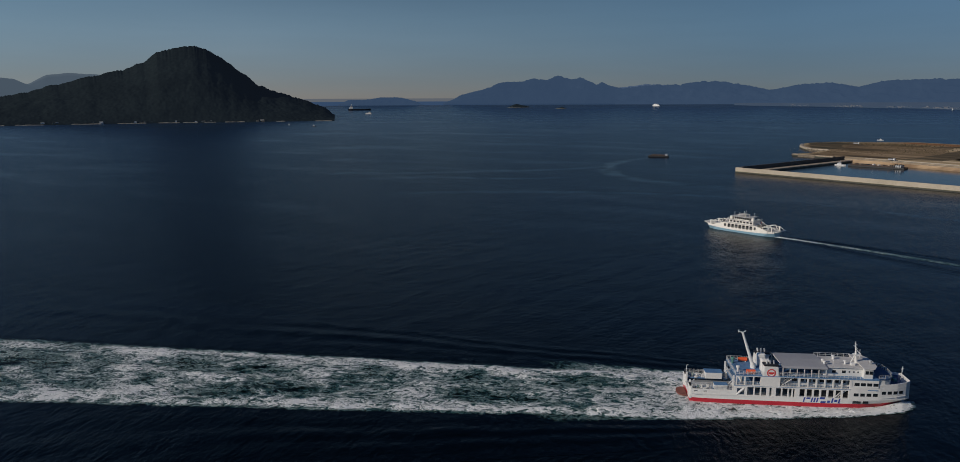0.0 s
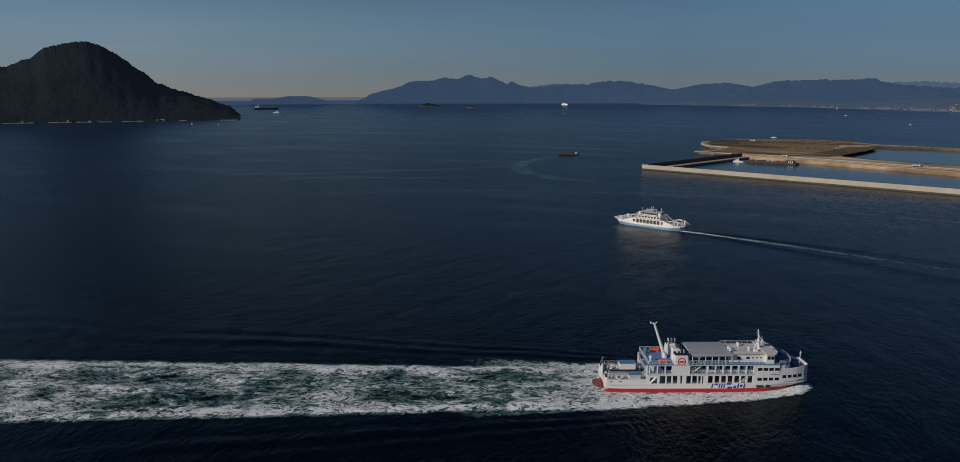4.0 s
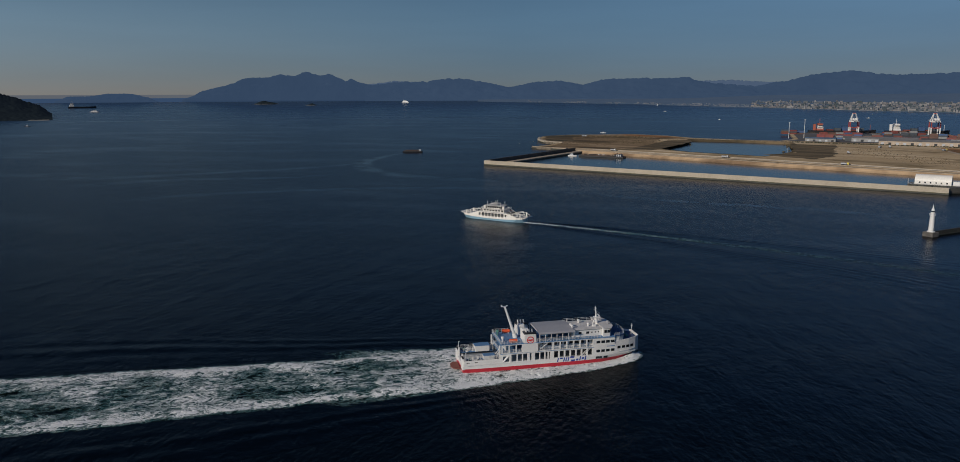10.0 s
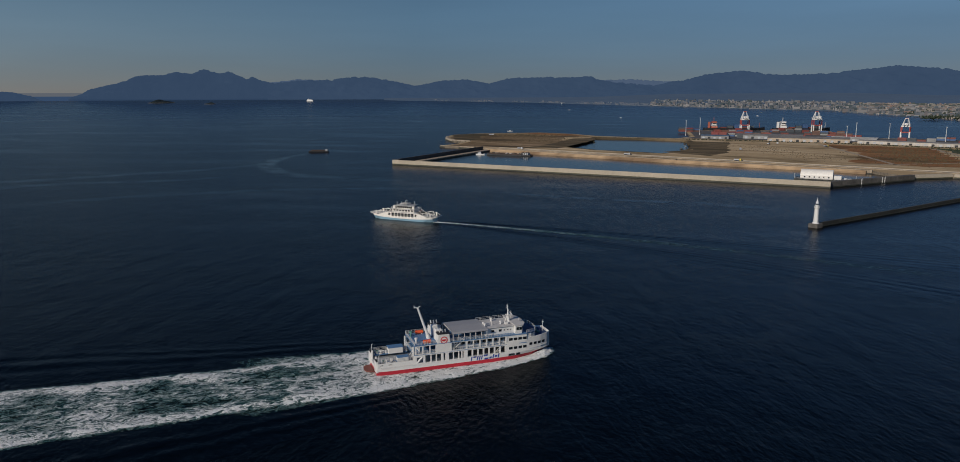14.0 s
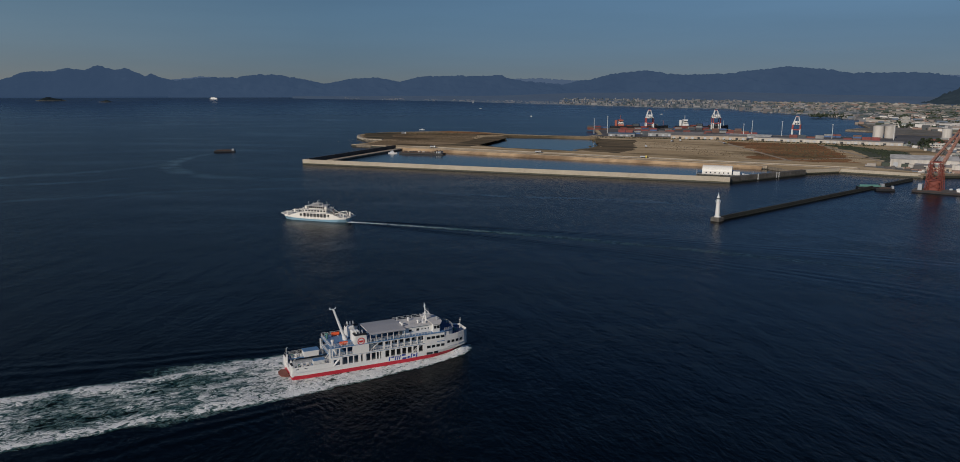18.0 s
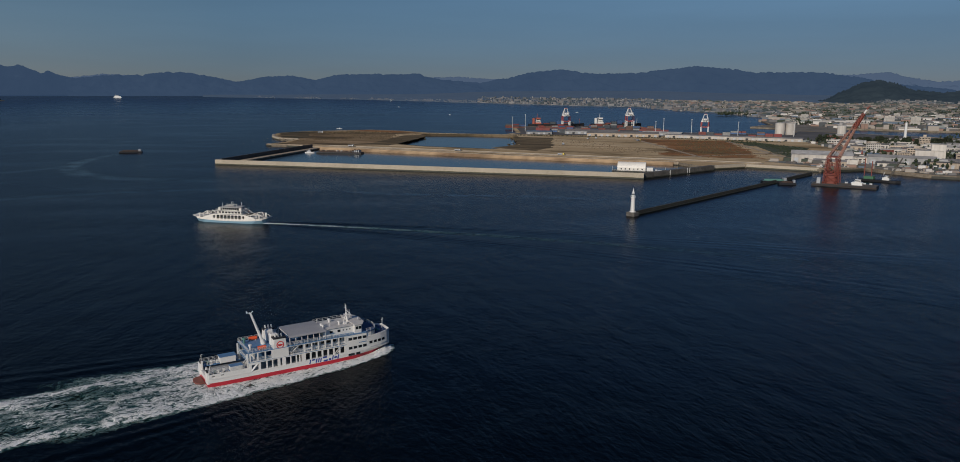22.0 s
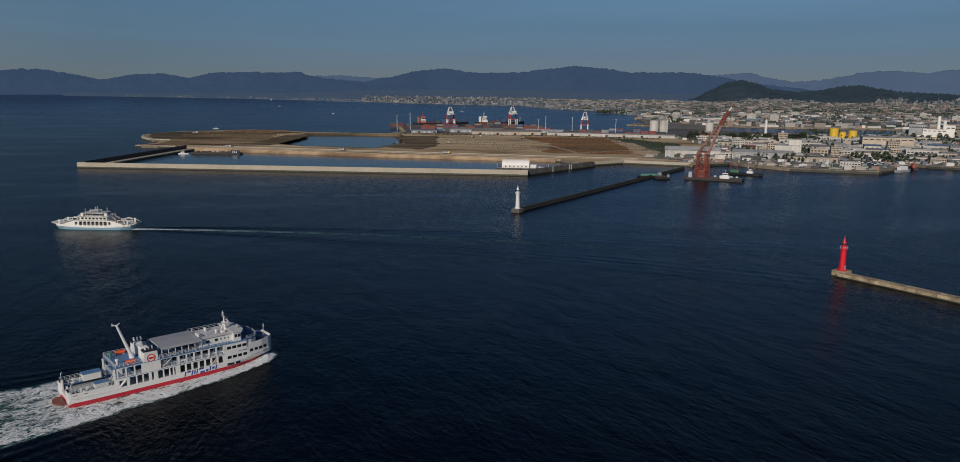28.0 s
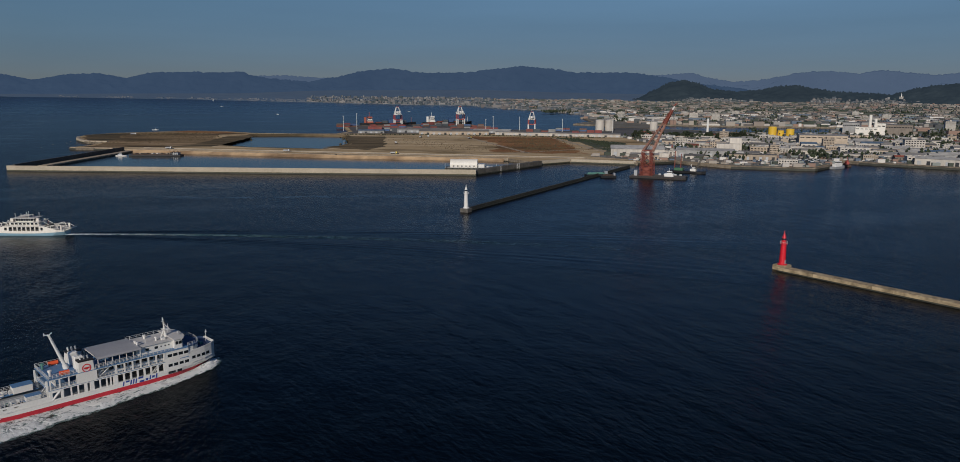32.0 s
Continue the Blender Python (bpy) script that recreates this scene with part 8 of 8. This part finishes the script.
# trees
def leaf_crown(rr, h, n, seed, spread):
    bm = bmesh.new()
    g = random.Random(seed)
    for _ in range(n):
        a, u = g.uniform(0, 2 * math.pi), g.random()
        rad = rr * math.sqrt(g.random()) * (0.55 + 0.45 * math.sin(math.pi * min(1, u + 0.15)))
        c = Vector((rad * math.cos(a) * spread, rad * math.sin(a), h * 0.3 + u * h * 0.72))
        s = g.uniform(0.35, 0.8)
        n1, n2 = Vector((g.gauss(0, 1), g.gauss(0, 1), g.gauss(0, 1))).normalized(), Vector((g.gauss(0, 1), g.gauss(0, 1), g.gauss(0, 1))).normalized()
        vs = [bm.verts.new(c + o * s) for o in (n1, n2, -n1 * 0.7, -n2 * 0.8 + n1 * 0.2)]
        bm.faces.new(vs[:3]), bm.faces.new((vs[0], vs[2], vs[3]))
    return bm


PARK = ((655, 1012), (800, 925))
LEAF = material("dark_evergreen_leaves", (0.030, 0.042, 0.018), 0.9, vary=0.3, grain=0.8, random_vary=0.3, bump=0)
BARK = material("bark", (0.10, 0.07, 0.05), 0.95, vary=0.2)
tree0 = thing("tree", pose(770, 1010, 3.06), "dark green broad tree in the waterfront park", "tree", "trees of the park")
tb = bmesh.new()
add_rod(tb, (0, 0, 0), (0.1, 0, 4.5), 0.35, 0.22, 7)
for a in range(5):
    add_rod(tb, (0.1, 0, 3 + a * 0.3), (2.2 * math.cos(a * 1.3), 2.2 * math.sin(a * 1.3), 6 + a * 0.3), 0.14, 0.05, 5)
part("trunk", tb, BARK, tree0)
part("crown", leaf_crown(3.9, 9.0, 420, 3, 1.1), LEAF, tree0)
spots = [(PARK[0][0] + (PARK[1][0] - PARK[0][0]) * u + trng.uniform(-9, 9), PARK[0][1] + (PARK[1][1] - PARK[0][1]) * u + trng.uniform(-26, 26)) for u in [i / 75 for i in range(76)]] + [(1000 + i * 9, 930 - i * 7 + trng.uniform(-4, 4)) for i in range(18)]
for x, y in spots:
    k = trng.uniform(0.7, 1.2)
    copy_thing(tree0, pose(x, y, 3.06, 0, 0, trng.uniform(0, 360))).scale = (k, k, k * trng.uniform(0.85, 1.1))


# parked cars on the quay
def parked_car(m, first={}):
    col = trng.choice(("white", "white", "silver", "dark", "blue"))
    if col not in first:
        c = {"white": (0.7, 0.7, 0.7), "silver": (0.4, 0.41, 0.42), "dark": (0.03, 0.03, 0.035), "blue": (0.05, 0.09, 0.2)}[col]
        f = thing("parked_car", m, f"{col} car parked on the harbour quay", "car", "cars parked on the quay")
        part("body", box(-2.1, 2.1, -0.85, 0.85, 0.3, 0.95, bevel=0.12), material(col + "_car_paint", c, 0.35, vary=0.03, bump=0), f)
        part("cabin", box(-1.3, 1.0, -0.75, 0.75, 0.954, 1.5, bevel=0.18), GLASS, f, "dark glazed cabin")
        for x in (-1.3, 1.3):
            for y in (-0.8, 0.8):
                part("wheel", add_rod(bmesh.new(), (x, y - 0.1, 0.32), (x, y + 0.1, 0.32), 0.32, n=10), BLACK, f)
        first[col] = f
        return
    copy_thing(first[col], m)


for i in range(11):
    for j in range(8):
        if trng.random() < 0.8:
            u, v = i * 5.6, j * 9.0
            parked_car(Matrix.Translation((556 + u * 0.78 + v * 0.62, 640 - u * 0.62 + v * 0.40, 3.07)) @ pose(0, 0, 0, 0, 0, 50))


# ---- the wider town, too far to tell apart ----
def far_town(name, count, pick, size, mat, label, seed):
    g = random.Random(seed)
    verts, faces = [], []
    for _ in range(count):
        x, y, z0 = pick(g)
        w, d, h = size(g)
        p, k = far(x, y, z0)
        a = g.uniform(-0.6, -0.4)
        c, s = math.cos(a), math.sin(a)
        b = len(verts)
        for dz in (-6, h):
            for dx, dy in ((-w, -d), (w, -d), (w, d), (-w, d)):
                verts.append((p.x + k * (dx * c - dy * s) / 2, p.y + k * (dx * s + dy * c) / 2, p.z + dz * k))
        for q in ((4, 5, 6, 7), (0, 1, 5, 4), (1, 2, 6, 5), (2, 3, 7, 6), (3, 0, 4, 7)):
            faces.append(tuple(b + i for i in q))
    me = bpy.data.meshes.new(name)
    me.from_pydata(verts, [], faces)
    me.materials.append(mat)
    tagged(new(name, me), label, "buildings", kind="stuff")


def island_material(name, cols, air=(0, 0, 0)):
    m = bpy.data.materials.new(name)
    m.use_nodes = True
    n, l = m.node_tree.nodes, m.node_tree.links
    geo = n.new("ShaderNodeNewGeometry")
    ramp = n.new("ShaderNodeValToRGB")
    ramp.color_ramp.interpolation = "CONSTANT"
    while len(ramp.color_ramp.elements) < len(cols):
        ramp.color_ramp.elements.new(0.5)
    for i, c in enumerate(cols):
        ramp.color_ramp.elements[i].position = i / len(cols)
        ramp.color_ramp.elements[i].color = (*c, 1)
    l.new(geo.outputs["Random Per Island"], ramp.inputs[0])
    p = n["Principled BSDF"]
    l.new(ramp.outputs[0], p.inputs["Base Color"])
    p.inputs["Roughness"].default_value = 0.8
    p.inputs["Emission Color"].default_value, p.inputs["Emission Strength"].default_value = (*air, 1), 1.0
    return m


# last colour of each: haze painted on as a glow, stronger farther off
TOWN_FAR = island_material("mixed_walls_air_glow", [(0.31, 0.285, 0.25), (0.46, 0.43, 0.39), (0.15, 0.145, 0.14), (0.24, 0.20, 0.165), (0.07, 0.075, 0.075), (0.34, 0.30, 0.25), (0.10, 0.09, 0.08), (0.05, 0.06, 0.04), (0.22, 0.24, 0.22), (0.04, 0.05, 0.03), (0.26, 0.17, 0.125), (0.60, 0.57, 0.52), (0.12, 0.15, 0.19), (0.06, 0.06, 0.055)], (0.003, 0.0045, 0.007))
TOWN_MID = island_material("mid_haze_glow_walls", [(0.21, 0.185, 0.15), (0.30, 0.27, 0.23), (0.09, 0.09, 0.08), (0.16, 0.13, 0.105), (0.045, 0.055, 0.04), (0.24, 0.205, 0.165), (0.035, 0.045, 0.03), (0.12, 0.12, 0.105), (0.05, 0.06, 0.04), (0.19, 0.125, 0.095)], (0.006, 0.009, 0.013))
TOWN_HAZE = island_material("far_haze_glow_walls", [(0.125, 0.12, 0.11), (0.21, 0.195, 0.175), (0.075, 0.08, 0.08), (0.11, 0.09, 0.075), (0.035, 0.042, 0.036), (0.165, 0.148, 0.13), (0.03, 0.038, 0.03)], (0.014, 0.022, 0.032))
TOWN_FAINT = island_material("faint_haze_glow_walls", [(0.07, 0.07, 0.065), (0.13, 0.12, 0.11), (0.05, 0.055, 0.055), (0.08, 0.07, 0.06)], (0.028, 0.045, 0.070))


def mid_pick(g):
    while True:
        az, r = g.uniform(24, 58), math.sqrt(g.uniform(1480 ** 2, 2500 ** 2))
        x, y, _ = polar(az, r)
        if inside(x, y, TOWN) or r > max(2150, lerp_table(SHORE, az) * 1.01):
            return x, y, 3.0


far_town("town_blocks", 5200, mid_pick, lambda g: (g.uniform(6, 24) * g.choice((0.8, 1, 1.8)), g.uniform(6, 13), g.choice((2.5, 3, 3.5, 4, 4, 5, 6, 9))), TOWN_FAR, "crowded pale low buildings of the waterfront town", 4)


def yard_pick(g):
    while True:
        az, r = g.uniform(26, 57), math.sqrt(g.uniform(700 ** 2, 1500 ** 2))
        x, y, _ = polar(az, r)
        if inside(x, y, TOWN) and not inside(x, y, CAR_PARK) and not any(inside(x * q, y * q, CANAL) for q in (1.0, 1.03)):
            return x, y, 3.05


far_town("yard_clutter", 3200, yard_pick, lambda g: (g.uniform(1.5, 9), g.uniform(1.5, 5), g.choice((0.8, 1.2, 1.5, 2, 2.5, 3, 3.5))), TOWN_FAR, "huts, stacks and machines crowding the harbour yards", 21)


def quay_pick(g):
    (x0, y0), (x1, y1) = g.choice((((440, 682), (482, 684)), ((508, 622), (571, 574)), ((574, 576), (636, 607)), ((672, 602), (722, 530)), ((722, 527), (865, 390))))
    u, off = g.random(), g.uniform(0, 9)
    d = Vector((x1 - x0, y1 - y0)).normalized()
    return x0 + (x1 - x0) * u - d.y * off, y0 + (y1 - y0) * u + d.x * off, 3.07


far_town("quay_clutter", 420, quay_pick, lambda g: (g.uniform(1, 6), g.uniform(1, 3), g.choice((0.4, 0.6, 0.8, 1.0, 1.4))), TOWN_FAR, "piles, crates and gear along the harbour quay", 22)


def back_pick(g):
    az = g.uniform(22, 60)
    near = max(2350, lerp_table(SHORE, az) * 1.01)
    r = near + (4300 - near) * g.random() ** 1.1
    x, y, _ = polar(az, r)
    return x, y, max(3.0, shore_rise(max(1.0, r / lerp_table(SHORE, az)), az))


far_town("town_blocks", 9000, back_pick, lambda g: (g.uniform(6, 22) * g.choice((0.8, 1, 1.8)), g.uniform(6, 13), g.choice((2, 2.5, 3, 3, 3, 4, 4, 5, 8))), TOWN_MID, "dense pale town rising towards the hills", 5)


def shore_pick(g):
    az = 8 + 22 * g.random() ** 0.8
    depth = g.random() ** 1.7
    r = lerp_table(SHORE, az) * (1.004 + depth * 0.42)
    x, y, _ = polar(az, r)
    return x, y, shore_rise(1.004 + depth * 0.42, az)


def faint_pick(g):
    az = g.choice((-7.6, -4.9, -4.4, -1.6, 0.4, 1.2, 3.1, 4.0, 4.6, 5.6, 6.4, 7.0, 7.6)) + g.gauss(0, 0.34)
    k = 1.004 + 0.16 * g.random() ** 2
    x, y, _ = polar(az, lerp_table(SHORE, az) * k)
    return x, y, shore_rise(k, az)


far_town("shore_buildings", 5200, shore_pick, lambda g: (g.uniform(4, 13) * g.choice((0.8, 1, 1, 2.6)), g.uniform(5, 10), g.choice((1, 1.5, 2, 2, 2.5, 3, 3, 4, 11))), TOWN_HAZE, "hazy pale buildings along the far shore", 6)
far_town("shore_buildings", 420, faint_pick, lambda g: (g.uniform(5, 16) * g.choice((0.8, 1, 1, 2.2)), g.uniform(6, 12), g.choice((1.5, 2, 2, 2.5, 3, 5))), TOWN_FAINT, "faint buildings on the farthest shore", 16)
def slope_pick(g, az, spread, rise, foot, run):
    z = 9 + abs(g.gauss(0, rise))
    return (*polar(g.gauss(az, spread), foot + z * run)[:2], z)


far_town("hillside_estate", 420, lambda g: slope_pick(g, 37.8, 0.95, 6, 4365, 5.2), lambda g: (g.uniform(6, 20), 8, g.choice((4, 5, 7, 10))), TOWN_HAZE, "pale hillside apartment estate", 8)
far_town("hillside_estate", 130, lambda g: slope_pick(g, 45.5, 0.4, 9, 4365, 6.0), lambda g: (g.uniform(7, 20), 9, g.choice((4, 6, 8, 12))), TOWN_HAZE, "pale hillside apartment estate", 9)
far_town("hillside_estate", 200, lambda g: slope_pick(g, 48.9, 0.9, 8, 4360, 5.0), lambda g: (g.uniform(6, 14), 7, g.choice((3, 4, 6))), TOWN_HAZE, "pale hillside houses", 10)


def green_pick(g):
    while True:
        az, r = g.uniform(25, 58), math.sqrt(g.uniform(760 ** 2, 3600 ** 2))
        x, y, _ = polar(az, r)
        if r > 2300 or inside(x, y, TOWN) and r > 860 and not inside(x, y, CAR_PARK):
            return x, y, r


def town_greenery():
    g = random.Random(12)
    verts, faces = [], []
    for _ in range(700):
        x, y, r = green_pick(g)
        n = g.randint(10, 26)
        spread = g.uniform(4, 16)
        a = radians(ANG)
        for _ in range(n):
            du, dv = g.gauss(0, spread), g.gauss(0, 3)
            p, k = far(x + du * math.cos(a) - dv * math.sin(a), y + du * math.sin(a) + dv * math.cos(a), 3 + g.uniform(1, 8))
            b = len(verts)
            s = g.uniform(1.2, 3.0) * k
            for o in ((1, 0, 0), (0, 1, 0), (-1, 0, 0.2), (0, -1, 0), (0, 0, 1.1), (0, 0, -1)):
                verts.append((p.x + o[0] * s * g.uniform(0.6, 1.2), p.y + o[1] * s * g.uniform(0.6, 1.2), p.z + o[2] * s))
            for q in ((0, 1, 4), (1, 2, 4), (2, 3, 4), (3, 0, 4), (1, 0, 5), (2, 1, 5), (3, 2, 5), (0, 3, 5)):
                faces.append(tuple(b + i for i in q))
    me = bpy.data.meshes.new("town_greenery")
    me.from_pydata(verts, [], faces)
    me.materials.append(LEAF)
    tagged(new("town_greenery", me), "dark green trees and hedges between the buildings", "trees", kind="stuff")


town_greenery()


# ---- loose things on the reclaimed land ----
def rubble(name, line, count, size, mat, label, spread, z, seed):
    """Tumbled stones or clumps along a line, too many to tell apart."""
    g = random.Random(seed)
    lens = [math.dist(p, q) for p, q in zip(line, line[1:])]
    verts, faces = [], []
    for _ in range(count):
        d = g.uniform(0, sum(lens))
        for (p, q), length in zip(zip(line, line[1:]), lens):
            if d <= length:
                break
            d -= length
        u = min(1.0, d / length)
        x, y = p[0] + (q[0] - p[0]) * u + g.gauss(0, spread), p[1] + (q[1] - p[1]) * u + g.gauss(0, spread)
        s, b = g.uniform(*size), len(verts)
        for o in ((1, 0, 0), (0, 1, 0.1), (-1, 0.2, 0), (0.1, -1, 0.1), (0, 0, 0.8), (0, 0, -0.7)):
            verts.append((x + o[0] * s * g.uniform(0.5, 1.3), y + o[1] * s * g.uniform(0.5, 1.3), z + o[2] * s * g.uniform(0.6, 1.1)))
        for q4 in ((0, 1, 4), (1, 2, 4), (2, 3, 4), (3, 0, 4), (1, 0, 5), (2, 1, 5), (3, 2, 5), (0, 3, 5)):
            faces.append(tuple(b + i for i in q4))
    me = bpy.data.meshes.new(name)
    me.from_pydata(verts, [], faces)
    me.materials.append(mat)
    tagged(new(name, me), label, "stones" if "stone" in label else "scrub", kind="stuff")


DARK_ROCK = material("dark_shore_stone", (0.10, 0.085, 0.065), 0.95, vary=0.3, grain=0.4, bump=0.4)
TUFT = material("dry_scrub_tufts", (0.10, 0.075, 0.035), 0.95, vary=0.3, grain=0.3, bump=0)
rubble("shore_stones", [(-114, 1160), (-120, 1135), (-129, 1102), (-144, 1078)], 260, (0.5, 1.5), DARK_ROCK, "dark tumbled stones along the shore of the land", 2.5, 0.8, 3)
rubble("shore_stones", [(-158, 1345), (-120, 1386), (-60, 1406), (-5, 1424), (55, 1382), (95, 1322), (150, 1288), (224, 1262)], 900, (0.6, 2.0), DARK_ROCK, "dark tumbled stones along the far shore of the land", 4.0, 1.8, 4)
rubble("shore_stones", [(-78, 1013), (152, 853), (322, 749)], 500, (0.4, 1.0), DARK_ROCK, "dark stones at the foot of the sea wall", 1.0, 0.3, 5)
rubble("shore_stones", [(22, 1068), (46, 1136), (60, 1175), (76, 1215)], 420, (0.6, 2.2), MUD, "dark muddy stones on the lagoon's west bank", 5.0, 0.5, 13)
rubble("shore_stones", [(150, 955), (176, 985), (214, 1060), (226, 1146), (232, 1222)], 420, (0.6, 2.2), MUD, "dark muddy stones on the lagoon's east bank", 5.0, 0.5, 14)
rubble("shore_stones", [(92, 1290), (160, 1273), (232, 1236)], 260, (0.5, 1.6), DARK_ROCK, "dark stones along the bank behind the lagoon", 3.0, 2.6, 15)
rubble("scrub_clumps", [(-110, 1120), (-60, 1200), (0, 1160), (20, 1260), (-60, 1300)], 900, (0.3, 1.1), TUFT, "scattered dry scrub over the silt", 30, 3.05, 16)
rubble("scrub_clumps", [(-90, 1330), (-30, 1340), (20, 1330)], 500, (0.4, 1.4), TUFT, "dark dry scrub on the tip of the land", 15, 3.1, 6)
rubble("scrub_clumps", [(480, 1060), (440, 930), (405, 830)], 1500, (0.4, 1.3), TUFT, "low dry scrub over the brown field", 24, 3.1, 7)
rubble("scrub_clumps", [(540, 1040), (545, 930), (500, 800)], 700, (0.6, 2.0), LEAF, "dark green scrub beside the field road", 9, 3.2, 8)
rubble("scrub_clumps", [(235, 1235), (430, 1150), (600, 1030)], 500, (0.6, 1.8), LEAF, "green scrub in front of the terminal", 4, 3.2, 9)
rubble("scrub_clumps", [(300, 1100), (300, 1000), (330, 880)], 400, (0.3, 0.9), TUFT, "scattered dry tufts on the sandy fill", 18, 3.05, 10)


def site_truck(m, col, label):
    f = thing("site_truck", m, label, "truck")
    part("cab", box(2.2, 4.0, -1.2, 1.2, 0.5, 2.8, bevel=0.15), material(label.split()[0] + "_truck_paint", col, 0.45, vary=0.06, bump=0), f)
    part("windscreen", box(4.003, 4.04, -1.0, 1.0, 1.6, 2.5), GLASS, f)
    part("load_bed", box(-4.0, 2.0, -1.25, 1.25, 0.9, 2.3, bevel=0.08), STEEL, f)
    for x in (-3.0, -1.6, 3.0):
        for y in (-1.1, 1.1):
            part("wheel", add_rod(bmesh.new(), (x, y - 0.15, 0.5), (x, y + 0.15, 0.5), 0.5, n=10), BLACK, f)


for u, col, name_ in ((0.08, (0.7, 0.7, 0.68), "white"), (0.42, (0.5, 0.5, 0.5), "grey"), (0.71, (0.7, 0.55, 0.1), "yellow")):
    site_truck(pose(-60 + 390 * u, 1022 - 250 * u, 3.51, 0, 0, -32.7), col, name_ + " truck on the embankment road")
for x, y, col, name_ in ((330, 1120, (0.06, 0.06, 0.06), "dark"), (345, 1128, (0.7, 0.7, 0.7), "white"), (395, 1075, (0.65, 0.42, 0.08), "yellow"), (262, 1010, (0.3, 0.3, 0.3), "grey"), (-90, 1330, (0.7, 0.7, 0.7), "white")):
    site_truck(pose(x, y, 3.01, 0, 0, x % 90), col, name_ + " truck standing on the bare fill")


def wall_ladder(u):
    x, y = 238.6 + 97.4 * u + 0.527 * 2.75, 641.5 + 60.5 * u - 0.849 * 2.75
    f = thing("wall_ladder", pose(x, y, 0, 0, 0, 31.8), "white steel ladder on the breakwater arm", "ladder")
    for s in (-0.35, 0.35):
        part("rail", rods([((s, 0, 0.3), (s, 0, 5.6))], 0.12, 6), PAINT, f)
    for k in range(12):
        part("rung", rods([((-0.35, 0, 0.7 + 0.4 * k), (0.35, 0, 0.7 + 0.4 * k))], 0.06), PAINT, f)


for u in (0.36, 0.60, 0.63):
    wall_ladder(u)
